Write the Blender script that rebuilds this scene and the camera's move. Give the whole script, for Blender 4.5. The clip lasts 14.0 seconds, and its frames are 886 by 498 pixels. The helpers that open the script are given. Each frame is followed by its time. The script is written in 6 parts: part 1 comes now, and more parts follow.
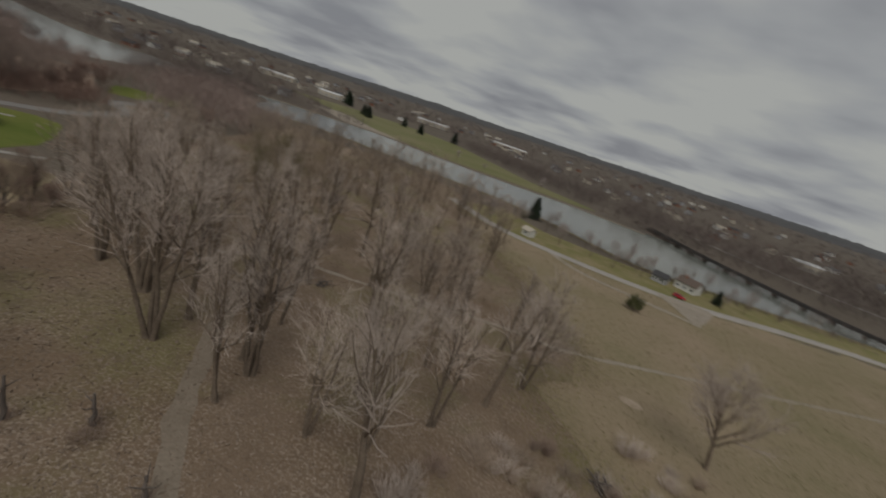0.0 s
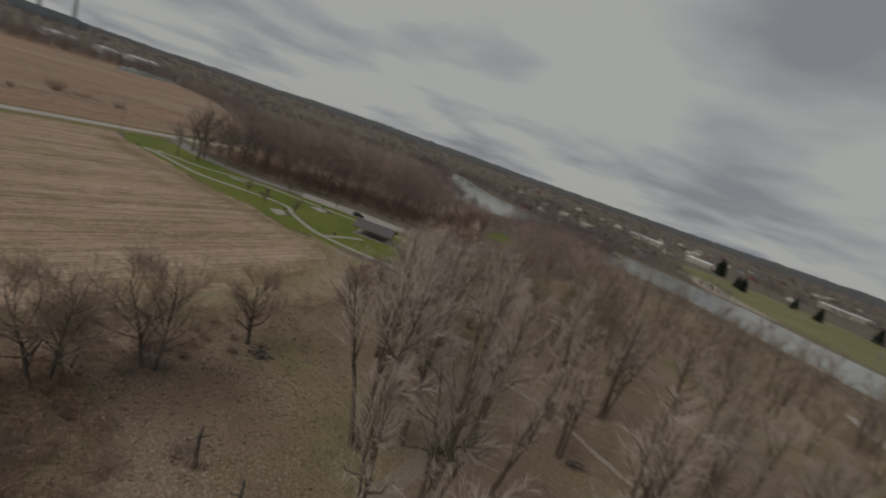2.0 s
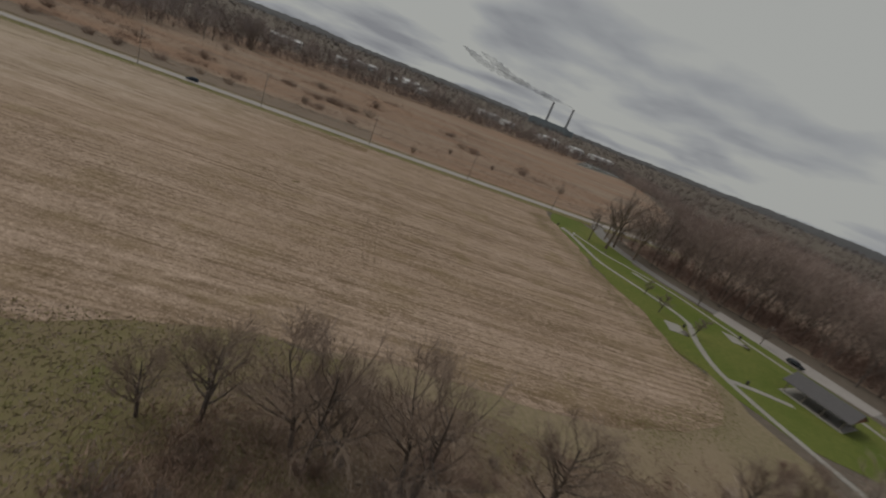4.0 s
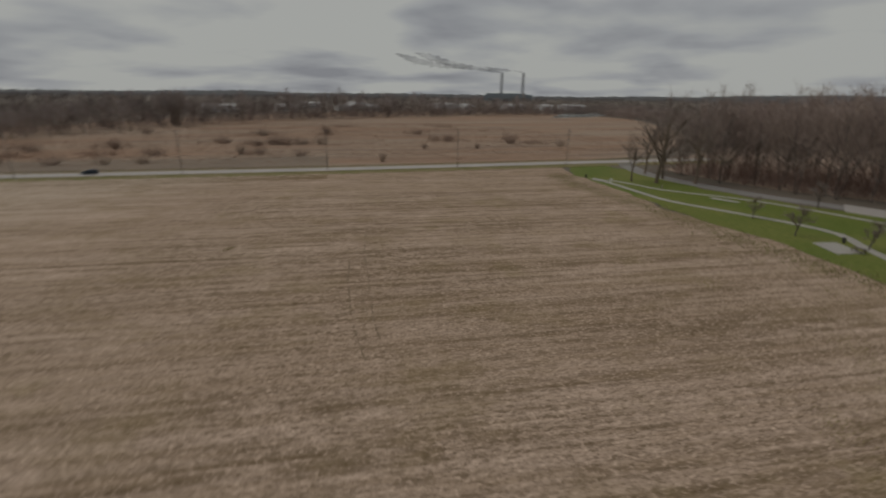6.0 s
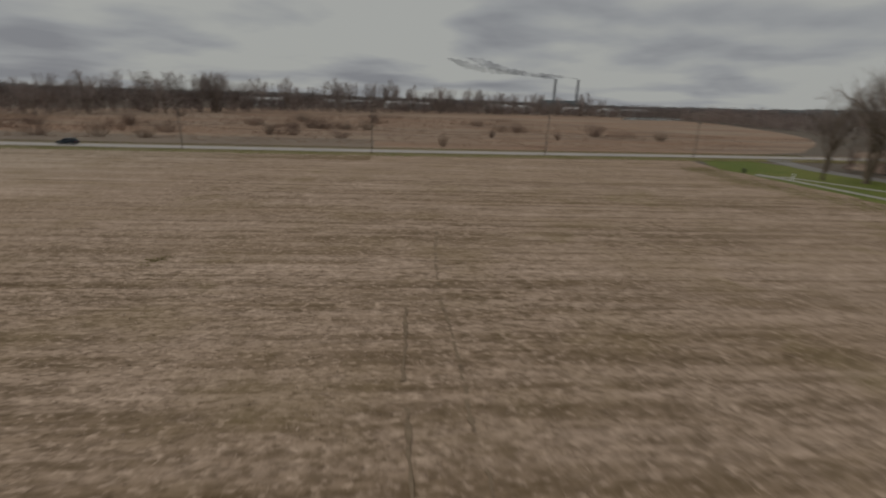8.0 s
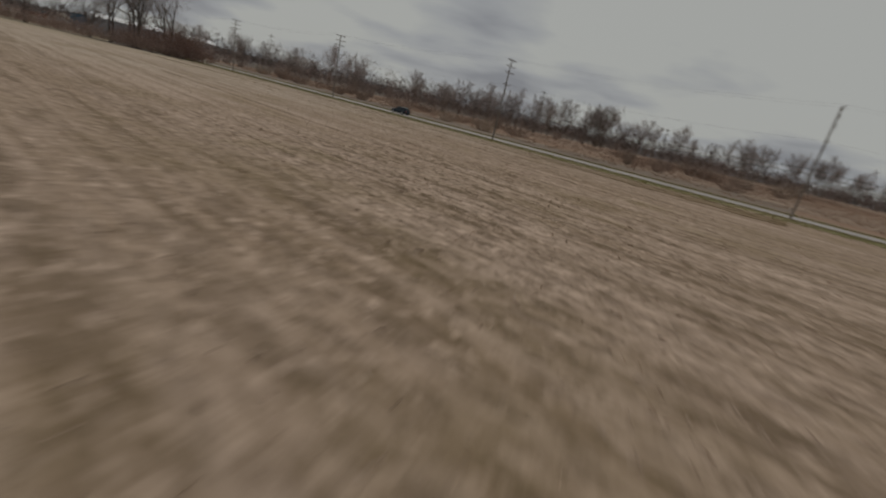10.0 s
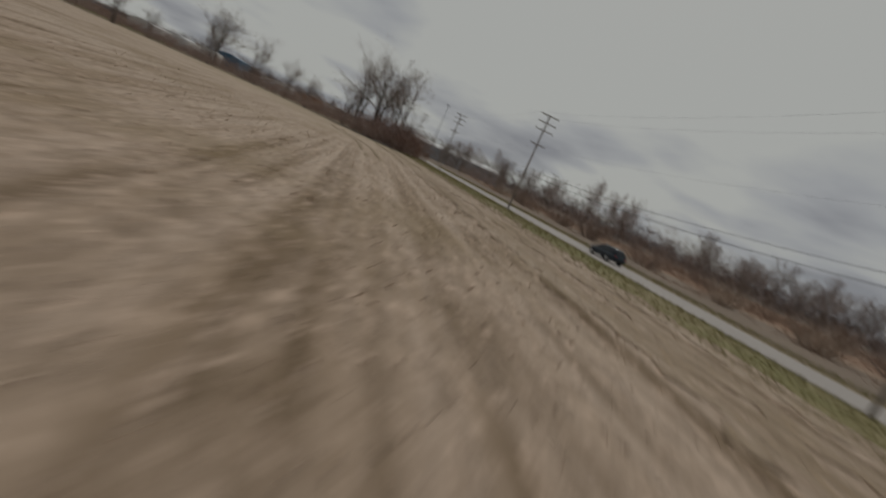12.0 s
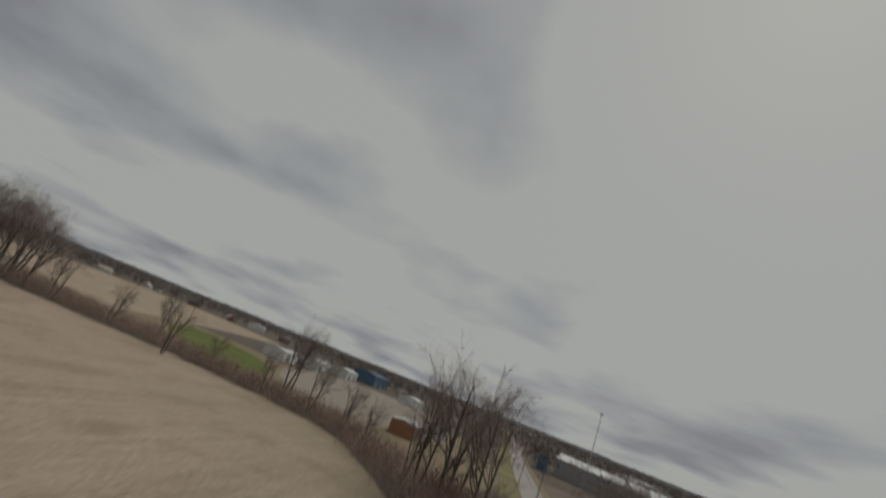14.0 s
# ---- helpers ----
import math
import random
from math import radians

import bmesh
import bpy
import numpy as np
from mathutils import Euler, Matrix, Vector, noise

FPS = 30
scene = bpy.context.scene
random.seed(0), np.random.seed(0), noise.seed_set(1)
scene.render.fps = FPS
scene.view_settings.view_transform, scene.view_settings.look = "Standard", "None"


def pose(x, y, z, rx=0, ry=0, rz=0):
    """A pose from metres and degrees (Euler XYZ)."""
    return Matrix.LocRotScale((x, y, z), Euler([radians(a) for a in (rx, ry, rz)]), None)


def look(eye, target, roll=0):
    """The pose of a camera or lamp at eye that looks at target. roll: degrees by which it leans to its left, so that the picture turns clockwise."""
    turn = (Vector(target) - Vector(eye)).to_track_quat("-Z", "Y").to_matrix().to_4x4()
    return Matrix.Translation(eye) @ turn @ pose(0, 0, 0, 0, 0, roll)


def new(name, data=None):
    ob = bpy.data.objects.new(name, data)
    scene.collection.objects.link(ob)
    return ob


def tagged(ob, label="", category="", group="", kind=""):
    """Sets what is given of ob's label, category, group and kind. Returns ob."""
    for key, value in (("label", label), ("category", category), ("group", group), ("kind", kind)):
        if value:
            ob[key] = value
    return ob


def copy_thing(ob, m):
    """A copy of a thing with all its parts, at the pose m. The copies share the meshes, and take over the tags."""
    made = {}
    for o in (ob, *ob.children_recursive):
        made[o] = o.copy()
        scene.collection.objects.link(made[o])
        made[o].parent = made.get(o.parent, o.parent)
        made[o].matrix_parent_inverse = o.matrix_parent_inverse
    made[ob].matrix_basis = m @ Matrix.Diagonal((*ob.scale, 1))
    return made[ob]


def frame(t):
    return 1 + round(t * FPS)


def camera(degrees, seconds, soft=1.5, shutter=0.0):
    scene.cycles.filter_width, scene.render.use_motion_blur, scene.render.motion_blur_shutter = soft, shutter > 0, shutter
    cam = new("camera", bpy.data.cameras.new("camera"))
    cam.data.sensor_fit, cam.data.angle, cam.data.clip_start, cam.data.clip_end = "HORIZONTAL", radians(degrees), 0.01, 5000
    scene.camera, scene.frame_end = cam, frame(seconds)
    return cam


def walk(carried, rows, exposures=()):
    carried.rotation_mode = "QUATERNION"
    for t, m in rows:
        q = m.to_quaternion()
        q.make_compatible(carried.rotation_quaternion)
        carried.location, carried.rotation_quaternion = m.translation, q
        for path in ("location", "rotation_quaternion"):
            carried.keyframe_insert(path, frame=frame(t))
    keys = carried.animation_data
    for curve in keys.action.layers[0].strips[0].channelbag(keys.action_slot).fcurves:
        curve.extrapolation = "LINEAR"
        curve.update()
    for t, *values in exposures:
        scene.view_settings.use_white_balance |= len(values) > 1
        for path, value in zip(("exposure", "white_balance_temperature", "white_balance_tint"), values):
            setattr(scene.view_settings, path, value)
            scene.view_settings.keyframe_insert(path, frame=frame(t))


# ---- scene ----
cam = camera(88.6, 14.0, soft=1.9, shutter=0.46)
PATH = [
    (0, (-1.632, 0.918, 40.413), (-2.25, 2.732, 39.843), 18.4),
    (0.5, (0.389, 6.318, 40.775), (-0.617, 7.961, 40.241), 19.2),
    (1, (0.791, 11.486, 40.122), (-0.538, 12.892, 39.612), 18.1),
    (1.5, (-0.027, 16.533, 39.523), (-1.606, 17.668, 39.056), 18.4),
    (2, (-3.202, 21.129, 38.638), (-4.993, 21.915, 38.222), 19.4),
    (2.5, (-6.991, 24.236, 39.171), (-8.915, 24.611, 38.771), 21.3),
    (3, (-13.561, 25.857, 38.607), (-15.51, 25.732, 38.176), 23.4),
    (3.5, (-22.178, 25.979, 36.805), (-23.997, 25.398, 36.211), 25.1),
    (3.7, (-25.475, 25.43, 36.677), (-27.214, 24.673, 36.042), 25.7),
    (5.8, (-59.576, 6.525, 26.193), (-61.2, 5.55, 25.549), 4.1),
    (6, (-62.099, 3.522, 25.076), (-63.771, 2.633, 24.433), 0.7),
    (6.5, (-69.287, -4.535, 22.023), (-71.052, -5.217, 21.375), -5.7),
    (7, (-76.984, -11.817, 18.863), (-78.803, -12.328, 18.207), -5.6),
    (7.5, (-84.888, -18.128, 15.806), (-86.64, -18.841, 15.156), -1.0),
    (8, (-93.193, -24.205, 12.995), (-94.781, -25.252, 12.376), 2.0),
    (8.5, (-101.774, -30.803, 10.475), (-103.159, -32.087, 9.817), 6.8),
    (9, (-110.693, -37.866, 7.598), (-111.727, -39.448, 6.942), 8.5),
    (11.3, (-139.5, -92.0, 2.615), (-139.294, -93.905, 2.042), 20.1),
    (11.5, (-139.993, -97.633, 2.682), (-139.642, -99.527, 2.144), 20.9),
    (12, (-140.138, -112.067, 2.787), (-139.354, -113.872, 2.43), 23.9),
    (12.5, (-136.371, -126.375, 4.634), (-135.201, -127.991, 4.491), 28.1),
    (13, (-130.087, -138.224, 7.614), (-128.723, -139.687, 7.61), 27.7),
    (13.5, (-121.765, -148.68, 12.625), (-120.26, -149.977, 12.856), 24.8),
    (14, (-114.047, -162.399, 15.907), (-112.478, -163.502, 16.475), 22.1),
]
walk(cam, [(t, look(eye, target, roll)) for t, eye, target, roll in PATH], exposures=[(0.0, 0.0), (14.0, 0.0)])
from mathutils import geometry


# ---- world, sun and overcast sky ----
SUN_EL, SUN_YAW = 52.0, 195.0      # degrees; yaw counted left from +y
world = bpy.data.worlds.new("overcast_sky")
scene.world = world
world.use_nodes = True
wt = world.node_tree
wt.nodes.clear()


def wnode(kind, **values):
    n = wt.nodes.new(kind)
    for key, value in values.items():
        n.inputs[key].default_value = value
    return n


def wmath(op, a, b=None):
    n = wt.nodes.new("ShaderNodeMath")
    n.operation = op
    for i, v in enumerate((a, b)):
        if v is None:
            continue
        if isinstance(v, (int, float)):
            n.inputs[i].default_value = v
        else:
            wt.links.new(v, n.inputs[i])
    return n.outputs[0]


sky = wt.nodes.new("ShaderNodeTexSky")
sky.sky_type = "NISHITA"
sky.sun_disc = False
sky.sun_elevation = radians(SUN_EL)
sky.sun_rotation = radians(-SUN_YAW)
sky.air_density, sky.dust_density = 1.0, 3.0
coord = wt.nodes.new("ShaderNodeTexCoord")
axes = wt.nodes.new("ShaderNodeSeparateXYZ")
wt.links.new(coord.outputs["Generated"], axes.inputs[0])
flat = wmath("ADD", wmath("MAXIMUM", axes.outputs[2], 0.0), 0.15)
layer = wt.nodes.new("ShaderNodeCombineXYZ")
wt.links.new(wmath("DIVIDE", axes.outputs[0], flat), layer.inputs[0])
wt.links.new(wmath("DIVIDE", axes.outputs[1], flat), layer.inputs[1])
bank = wnode("ShaderNodeTexNoise", Scale=0.42, Detail=2.0, Roughness=0.45)
billow = wnode("ShaderNodeTexNoise", Scale=1.0, Detail=4.0, Roughness=0.42, Distortion=0.15)
streak = wnode("ShaderNodeTexNoise", Scale=3.4, Detail=4.0, Roughness=0.55)
for puff in (bank, billow, streak):
    wt.links.new(layer.outputs[0], puff.inputs["Vector"])
mixed = wmath("ADD", wmath("MULTIPLY", billow.outputs["Fac"], 0.52), wmath("MULTIPLY", bank.outputs["Fac"], 0.42))
mixed = wmath("ADD", mixed, wmath("MULTIPLY", streak.outputs["Fac"], 0.06))
# the cloud is thinner towards the south and overhead, thicker in the north
rise = wmath("MINIMUM", wmath("MAXIMUM", axes.outputs[2], 0.0), 0.62)
thin = wmath("ADD", wmath("MULTIPLY", axes.outputs[1], -1.0), wmath("MULTIPLY", axes.outputs[0], -0.35))
thin = wmath("MAXIMUM", wmath("SUBTRACT", thin, wmath("MULTIPLY", wmath("MAXIMUM", axes.outputs[0], 0.0), 0.55)), -0.12)
mixed = wmath("ADD", mixed, wmath("MULTIPLY", wmath("MULTIPLY", thin, 1.7), wmath("MULTIPLY", rise, rise)))
mixed = wmath("SUBTRACT", mixed, 0.012)
ramp = wt.nodes.new("ShaderNodeValToRGB")
ramp.color_ramp.elements[0].position, ramp.color_ramp.elements[0].color = 0.385, (0.205, 0.212, 0.228, 1)
ramp.color_ramp.elements[1].position, ramp.color_ramp.elements[1].color = 0.520, (0.353, 0.360, 0.345, 1)
mid = ramp.color_ramp.elements.new(0.455)
mid.color = (0.283, 0.292, 0.300, 1)
wt.links.new(mixed, ramp.inputs[0])
blend = wt.nodes.new("ShaderNodeMix")
blend.data_type = "RGBA"
blend.inputs["Factor"].default_value = 0.985
skyscale = wt.nodes.new("ShaderNodeVectorMath")
skyscale.operation = "SCALE"
skyscale.inputs["Scale"].default_value = 0.10
wt.links.new(sky.outputs[0], skyscale.inputs[0])
wt.links.new(skyscale.outputs[0], blend.inputs["A"])
wt.links.new(ramp.outputs[0], blend.inputs["B"])
back = wnode("ShaderNodeBackground", Strength=1.0)
wt.links.new(blend.outputs["Result"], back.inputs[0])
wt.links.new(back.outputs[0], wt.nodes.new("ShaderNodeOutputWorld").inputs[0])

sun_data = bpy.data.lights.new("sun_behind_cloud", "SUN")
sun_data.energy, sun_data.angle, sun_data.color = 1.0, radians(35), (1.0, 0.97, 0.92)
sun = new("sun_behind_cloud", sun_data)
sun.rotation_euler = Euler((radians(90 - SUN_EL), 0, radians(SUN_YAW + 180)))

# ---- materials ----


def material(name, build):
    m = bpy.data.materials.new(name)
    m.use_nodes = True
    t = m.node_tree
    build(t, t.nodes["Principled BSDF"])
    return m


def noise_fac(t, vec, scale, detail=4.0, rough=0.55, lo=0.35, hi=0.65):
    n = t.nodes.new("ShaderNodeTexNoise")
    n.inputs["Scale"].default_value, n.inputs["Detail"].default_value, n.inputs["Roughness"].default_value = scale, detail, rough
    t.links.new(vec, n.inputs["Vector"])
    r = t.nodes.new("ShaderNodeMapRange")
    r.inputs["From Min"].default_value, r.inputs["From Max"].default_value = lo, hi
    t.links.new(n.outputs["Fac"], r.inputs["Value"])
    return r.outputs[0]


def mix_rgb(t, fac, a, b, mode="MIX"):
    n = t.nodes.new("ShaderNodeMix")
    n.data_type, n.blend_type = "RGBA", mode
    for key, v in (("Factor", fac), ("A", a), ("B", b)):
        if isinstance(v, (tuple, list)):
            n.inputs[key].default_value = (*v, 1)
        elif isinstance(v, (int, float)):
            n.inputs[key].default_value = v
        else:
            t.links.new(v, n.inputs[key])
    return n.outputs["Result"]


def coords(t, turn=0.0, stretch=(1, 1, 1)):
    c = t.nodes.new("ShaderNodeTexCoord")
    m = t.nodes.new("ShaderNodeMapping")
    m.vector_type = "TEXTURE"
    m.inputs["Rotation"].default_value = (0, 0, radians(turn))
    m.inputs["Scale"].default_value = stretch
    t.links.new(c.outputs["Object"], m.inputs["Vector"])
    return m.outputs[0]


def bump(t, p, fac, strength, distance):
    b = t.nodes.new("ShaderNodeBump")
    b.inputs["Strength"].default_value, b.inputs["Distance"].default_value = strength, distance
    t.links.new(fac, b.inputs["Height"])
    t.links.new(b.outputs[0], p.inputs["Normal"])


def scaled(t, fac, k):
    n = t.nodes.new("ShaderNodeMath")
    n.operation = "MULTIPLY"
    t.links.new(fac, n.inputs[0])
    if isinstance(k, (int, float)):
        n.inputs[1].default_value = k
    else:
        t.links.new(k, n.inputs[1])
    return n.outputs[0]


def mottled(name, a, b, scale, c=None, scale2=1.0, amount2=0.6, rough=0.9, relief=0.0, metal=0.0, spec=0.3, vary=0.0):
    """Two tones by a large noise, a third by a fine one, relief from the fine one."""
    def build(t, p):
        v = coords(t)
        col = mix_rgb(t, noise_fac(t, v, scale), a, b)
        fine = noise_fac(t, v, scale2, 5.0, 0.65, 0.38, 0.66)
        if c:
            col = mix_rgb(t, scaled(t, fine, amount2), col, c)
        if vary:
            info = t.nodes.new("ShaderNodeObjectInfo")
            r = t.nodes.new("ShaderNodeMapRange")
            r.inputs["To Min"].default_value, r.inputs["To Max"].default_value = 1 - vary, 1 + vary
            t.links.new(info.outputs["Random"], r.inputs["Value"])
            hsv = t.nodes.new("ShaderNodeHueSaturation")
            t.links.new(r.outputs[0], hsv.inputs["Value"])
            t.links.new(col, hsv.inputs["Color"])
            col = hsv.outputs[0]
        t.links.new(col, p.inputs["Base Color"])
        p.inputs["Roughness"].default_value, p.inputs["Metallic"].default_value = rough, metal
        p.inputs["Specular IOR Level"].default_value = spec
        if relief:
            bump(t, p, fine, 0.6, relief)
    return material(name, build)


ROW_TURN = 38.0     # the furrows run 38 degrees off the y axis
ROW_SCALE = 0.157   # one deeper furrow every 2 m


def field_material(name, pale, dark, soil, green):
    def build(t, p):
        v = coords(t)
        along = {k: coords(t, ROW_TURN, (1, k, 1)) for k in (1.7, 2.6, 5, 14, 25, 70)}
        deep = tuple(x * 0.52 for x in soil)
        col = mix_rgb(t, noise_fac(t, v, 0.022, 3.0, 0.5, 0.35, 0.68), pale, dark)
        # the southern part is greyer and more weathered
        split = t.nodes.new("ShaderNodeSeparateXYZ")
        t.links.new(v, split.inputs[0])

        def ramp_y(start, end, first, last):
            n = t.nodes.new("ShaderNodeMapRange")
            for key, val in (("From Min", start), ("From Max", end), ("To Min", first), ("To Max", last)):
                n.inputs[key].default_value = val
            t.links.new(split.outputs[1], n.inputs["Value"])
            return n.outputs[0]
        col = mix_rgb(t, scaled(t, ramp_y(-96.0, -132.0, 0.0, 1.0), 0.75), col, (0.478, 0.388, 0.304))
        faint = ramp_y(-128.0, -166.0, 1.0, 0.25)
        keep = ramp_y(-80.0, -120.0, 1.0, 0.25)     # the rows are more worn down towards the hedge
        worn = scaled(t, noise_fac(t, v, 0.040, 4.0, 0.6, 0.32, 0.66), keep)
        # bands of flattened straw and bare soil along the rows
        col = mix_rgb(t, scaled(t, scaled(t, noise_fac(t, along[25], 0.16, 3.0, 0.6, 0.44, 0.62), 0.34), faint), col, soil)
        col = mix_rgb(t, scaled(t, scaled(t, noise_fac(t, along[14], 0.75, 5.0, 0.7, 0.46, 0.64), 0.42), faint), col, soil)
        for scale, lo, hi, amount in ((0.28, 0.54, 0.62, 0.50), (0.55, 0.53, 0.60, 0.55), (1.15, 0.54, 0.62, 0.42)):
            line = noise_fac(t, along[70], scale, 3.0, 0.55, lo, hi)
            gap = noise_fac(t, along[2.6], 0.45, 4.0, 0.6, 0.36, 0.55)
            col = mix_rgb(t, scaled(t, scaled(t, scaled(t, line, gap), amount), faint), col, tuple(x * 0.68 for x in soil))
        # broken furrow lines, darkened towards half the soil colour
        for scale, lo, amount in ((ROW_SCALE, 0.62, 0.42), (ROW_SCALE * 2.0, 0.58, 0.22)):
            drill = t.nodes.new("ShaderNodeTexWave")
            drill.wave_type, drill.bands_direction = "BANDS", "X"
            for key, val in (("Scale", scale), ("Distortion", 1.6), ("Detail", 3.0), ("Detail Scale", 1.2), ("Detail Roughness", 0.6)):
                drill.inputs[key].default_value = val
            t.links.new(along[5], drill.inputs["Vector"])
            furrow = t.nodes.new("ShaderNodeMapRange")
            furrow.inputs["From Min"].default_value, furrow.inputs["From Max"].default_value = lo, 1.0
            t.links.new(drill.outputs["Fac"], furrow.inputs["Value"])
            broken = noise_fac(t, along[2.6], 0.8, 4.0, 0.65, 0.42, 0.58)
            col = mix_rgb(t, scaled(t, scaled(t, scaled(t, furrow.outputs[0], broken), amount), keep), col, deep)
        # darker clods and flecks, down to half the soil colour, in patches
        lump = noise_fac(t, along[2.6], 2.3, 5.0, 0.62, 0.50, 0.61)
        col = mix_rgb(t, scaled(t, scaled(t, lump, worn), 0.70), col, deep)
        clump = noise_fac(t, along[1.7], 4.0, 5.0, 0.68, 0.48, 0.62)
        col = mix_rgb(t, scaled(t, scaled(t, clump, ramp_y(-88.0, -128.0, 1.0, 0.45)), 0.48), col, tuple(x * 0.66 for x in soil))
        husk = noise_fac(t, along[1.7], 3.3, 4.0, 0.6, 0.54, 0.66)
        col = mix_rgb(t, scaled(t, husk, 0.50), col, tuple(min(1.0, x * 1.28) for x in pale))
        dark_fleck = noise_fac(t, along[1.7], 5.2, 3.0, 0.6, 0.55, 0.63)
        col = mix_rgb(t, scaled(t, scaled(t, dark_fleck, 0.50), worn), col, deep)
        stain = noise_fac(t, along[1.7], 0.13, 5.0, 0.65, 0.50, 0.66)
        col = mix_rgb(t, scaled(t, stain, 0.36), col, (0.205, 0.148, 0.068))
        moss = noise_fac(t, v, 0.07, 4.0, 0.6, 0.62, 0.76)
        col = mix_rgb(t, scaled(t, moss, 0.40), col, green)
        # a thin green flush towards the hedge
        flush = noise_fac(t, v, 0.05, 4.0, 0.6, 0.36, 0.62)
        col = mix_rgb(t, scaled(t, scaled(t, flush, ramp_y(-160.0, -205.0, 0.0, 1.0)), 0.55), col, (0.330, 0.285, 0.175))
        t.links.new(col, p.inputs["Base Color"])
        p.inputs["Roughness"].default_value = 0.95
        p.inputs["Specular IOR Level"].default_value = 0.15
        bump(t, p, lump, 0.5, 0.10)
    return material(name, build)


M = {}
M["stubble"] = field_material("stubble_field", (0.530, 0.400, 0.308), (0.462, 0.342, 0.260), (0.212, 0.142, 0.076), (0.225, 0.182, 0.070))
M["damp_stubble"] = field_material("damp_stubble", (0.300, 0.215, 0.132), (0.240, 0.168, 0.098), (0.170, 0.112, 0.056), (0.180, 0.150, 0.056))
M["ground"] = mottled("dry_ground", (0.165, 0.132, 0.105), (0.125, 0.102, 0.080), 0.02, (0.105, 0.088, 0.062), 0.55, 0.6, 0.95, 0.12)


def litter_build(t, p):
    v = coords(t)
    col = mix_rgb(t, noise_fac(t, v, 0.055, 4.0, 0.6), (0.222, 0.162, 0.116), (0.180, 0.126, 0.082))
    col = mix_rgb(t, scaled(t, noise_fac(t, v, 0.045, 5.0, 0.6, 0.49, 0.62), 0.62), col, (0.178, 0.166, 0.070))
    col = mix_rgb(t, scaled(t, noise_fac(t, v, 0.30, 5.0, 0.7, 0.48, 0.66), 0.5), col, (0.135, 0.098, 0.070))
    leaf = noise_fac(t, v, 2.3, 4.0, 0.7, 0.48, 0.61)
    patch = noise_fac(t, v, 0.07, 3.0, 0.5, 0.30, 0.58)
    col = mix_rgb(t, scaled(t, scaled(t, leaf, patch), 0.62), col, (0.410, 0.335, 0.265))
    t.links.new(col, p.inputs["Base Color"])
    p.inputs["Roughness"].default_value = 0.95
    p.inputs["Specular IOR Level"].default_value = 0.15
    bump(t, p, leaf, 0.5, 0.06)


M["litter"] = material("leaf_litter", litter_build)
M["wood_leaves"] = mottled("brown_wood_leaves", (0.300, 0.215, 0.158), (0.250, 0.180, 0.132), 0.05, (0.360, 0.280, 0.215), 1.5, 0.5, 0.95, 0.05)
M["rough_grass"] = mottled("rough_winter_grass", (0.225, 0.178, 0.102), (0.148, 0.142, 0.050), 0.10, (0.200, 0.150, 0.092), 0.45, 0.7, 0.95, 0.10)
M["lawn"] = mottled("mown_lawn", (0.106, 0.138, 0.018), (0.172, 0.176, 0.040), 0.05, (0.074, 0.102, 0.013), 0.9, 0.6, 0.9, 0.04)
M["pale_lawn"] = mottled("pale_lawn", (0.165, 0.165, 0.062), (0.220, 0.192, 0.100), 0.02, (0.120, 0.130, 0.040), 0.3, 0.5, 0.9)
M["verge"] = mottled("grass_verge", (0.285, 0.226, 0.128), (0.185, 0.172, 0.062), 0.10, (0.160, 0.152, 0.048), 0.5, 0.6, 0.9, 0.06)


def scrub_build(t, p):
    v = coords(t)
    strip = coords(t, 42.0, (1, 4.5, 1))
    col = mix_rgb(t, noise_fac(t, strip, 0.030, 4.0, 0.55, 0.38, 0.62), (0.288, 0.182, 0.122), (0.310, 0.240, 0.182))
    col = mix_rgb(t, scaled(t, noise_fac(t, strip, 0.055, 4.0, 0.6, 0.52, 0.66), 0.75), col, (0.190, 0.132, 0.100))
    col = mix_rgb(t, scaled(t, noise_fac(t, v, 0.16, 5.0, 0.68, 0.46, 0.66), 0.55), col, (0.205, 0.140, 0.100))
    fine = noise_fac(t, v, 0.9, 5.0, 0.65, 0.44, 0.66)
    col = mix_rgb(t, scaled(t, fine, 0.45), col, (0.360, 0.250, 0.170))
    t.links.new(col, p.inputs["Base Color"])
    p.inputs["Roughness"].default_value = 0.95
    p.inputs["Specular IOR Level"].default_value = 0.15
    bump(t, p, fine, 0.5, 0.2)


M["scrub"] = material("reddish_scrubland", scrub_build)
M["dull_grass"] = mottled("dull_winter_grass", (0.205, 0.156, 0.115), (0.160, 0.122, 0.092), 0.05, (0.250, 0.190, 0.138), 0.8, 0.6, 0.95, 0.08)
M["asphalt"] = mottled("weathered_asphalt", (0.400, 0.366, 0.335), (0.345, 0.315, 0.288), 0.10, (0.285, 0.258, 0.236), 2.2, 0.5, 0.85, 0.008)
M["tarmac"] = mottled("old_tarmac", (0.255, 0.238, 0.222), (0.215, 0.200, 0.186), 0.10, (0.175, 0.162, 0.150), 2.2, 0.5, 0.85, 0.008)
M["dry_verge"] = mottled("dry_grass_verge", (0.290, 0.215, 0.148), (0.235, 0.185, 0.110), 0.10, (0.200, 0.165, 0.085), 1.2, 0.6, 0.9, 0.06)
M["meadow"] = mottled("winter_meadow", (0.300, 0.228, 0.155), (0.190, 0.165, 0.085), 0.026, (0.330, 0.255, 0.172), 1.1, 0.6, 0.95, 0.10)
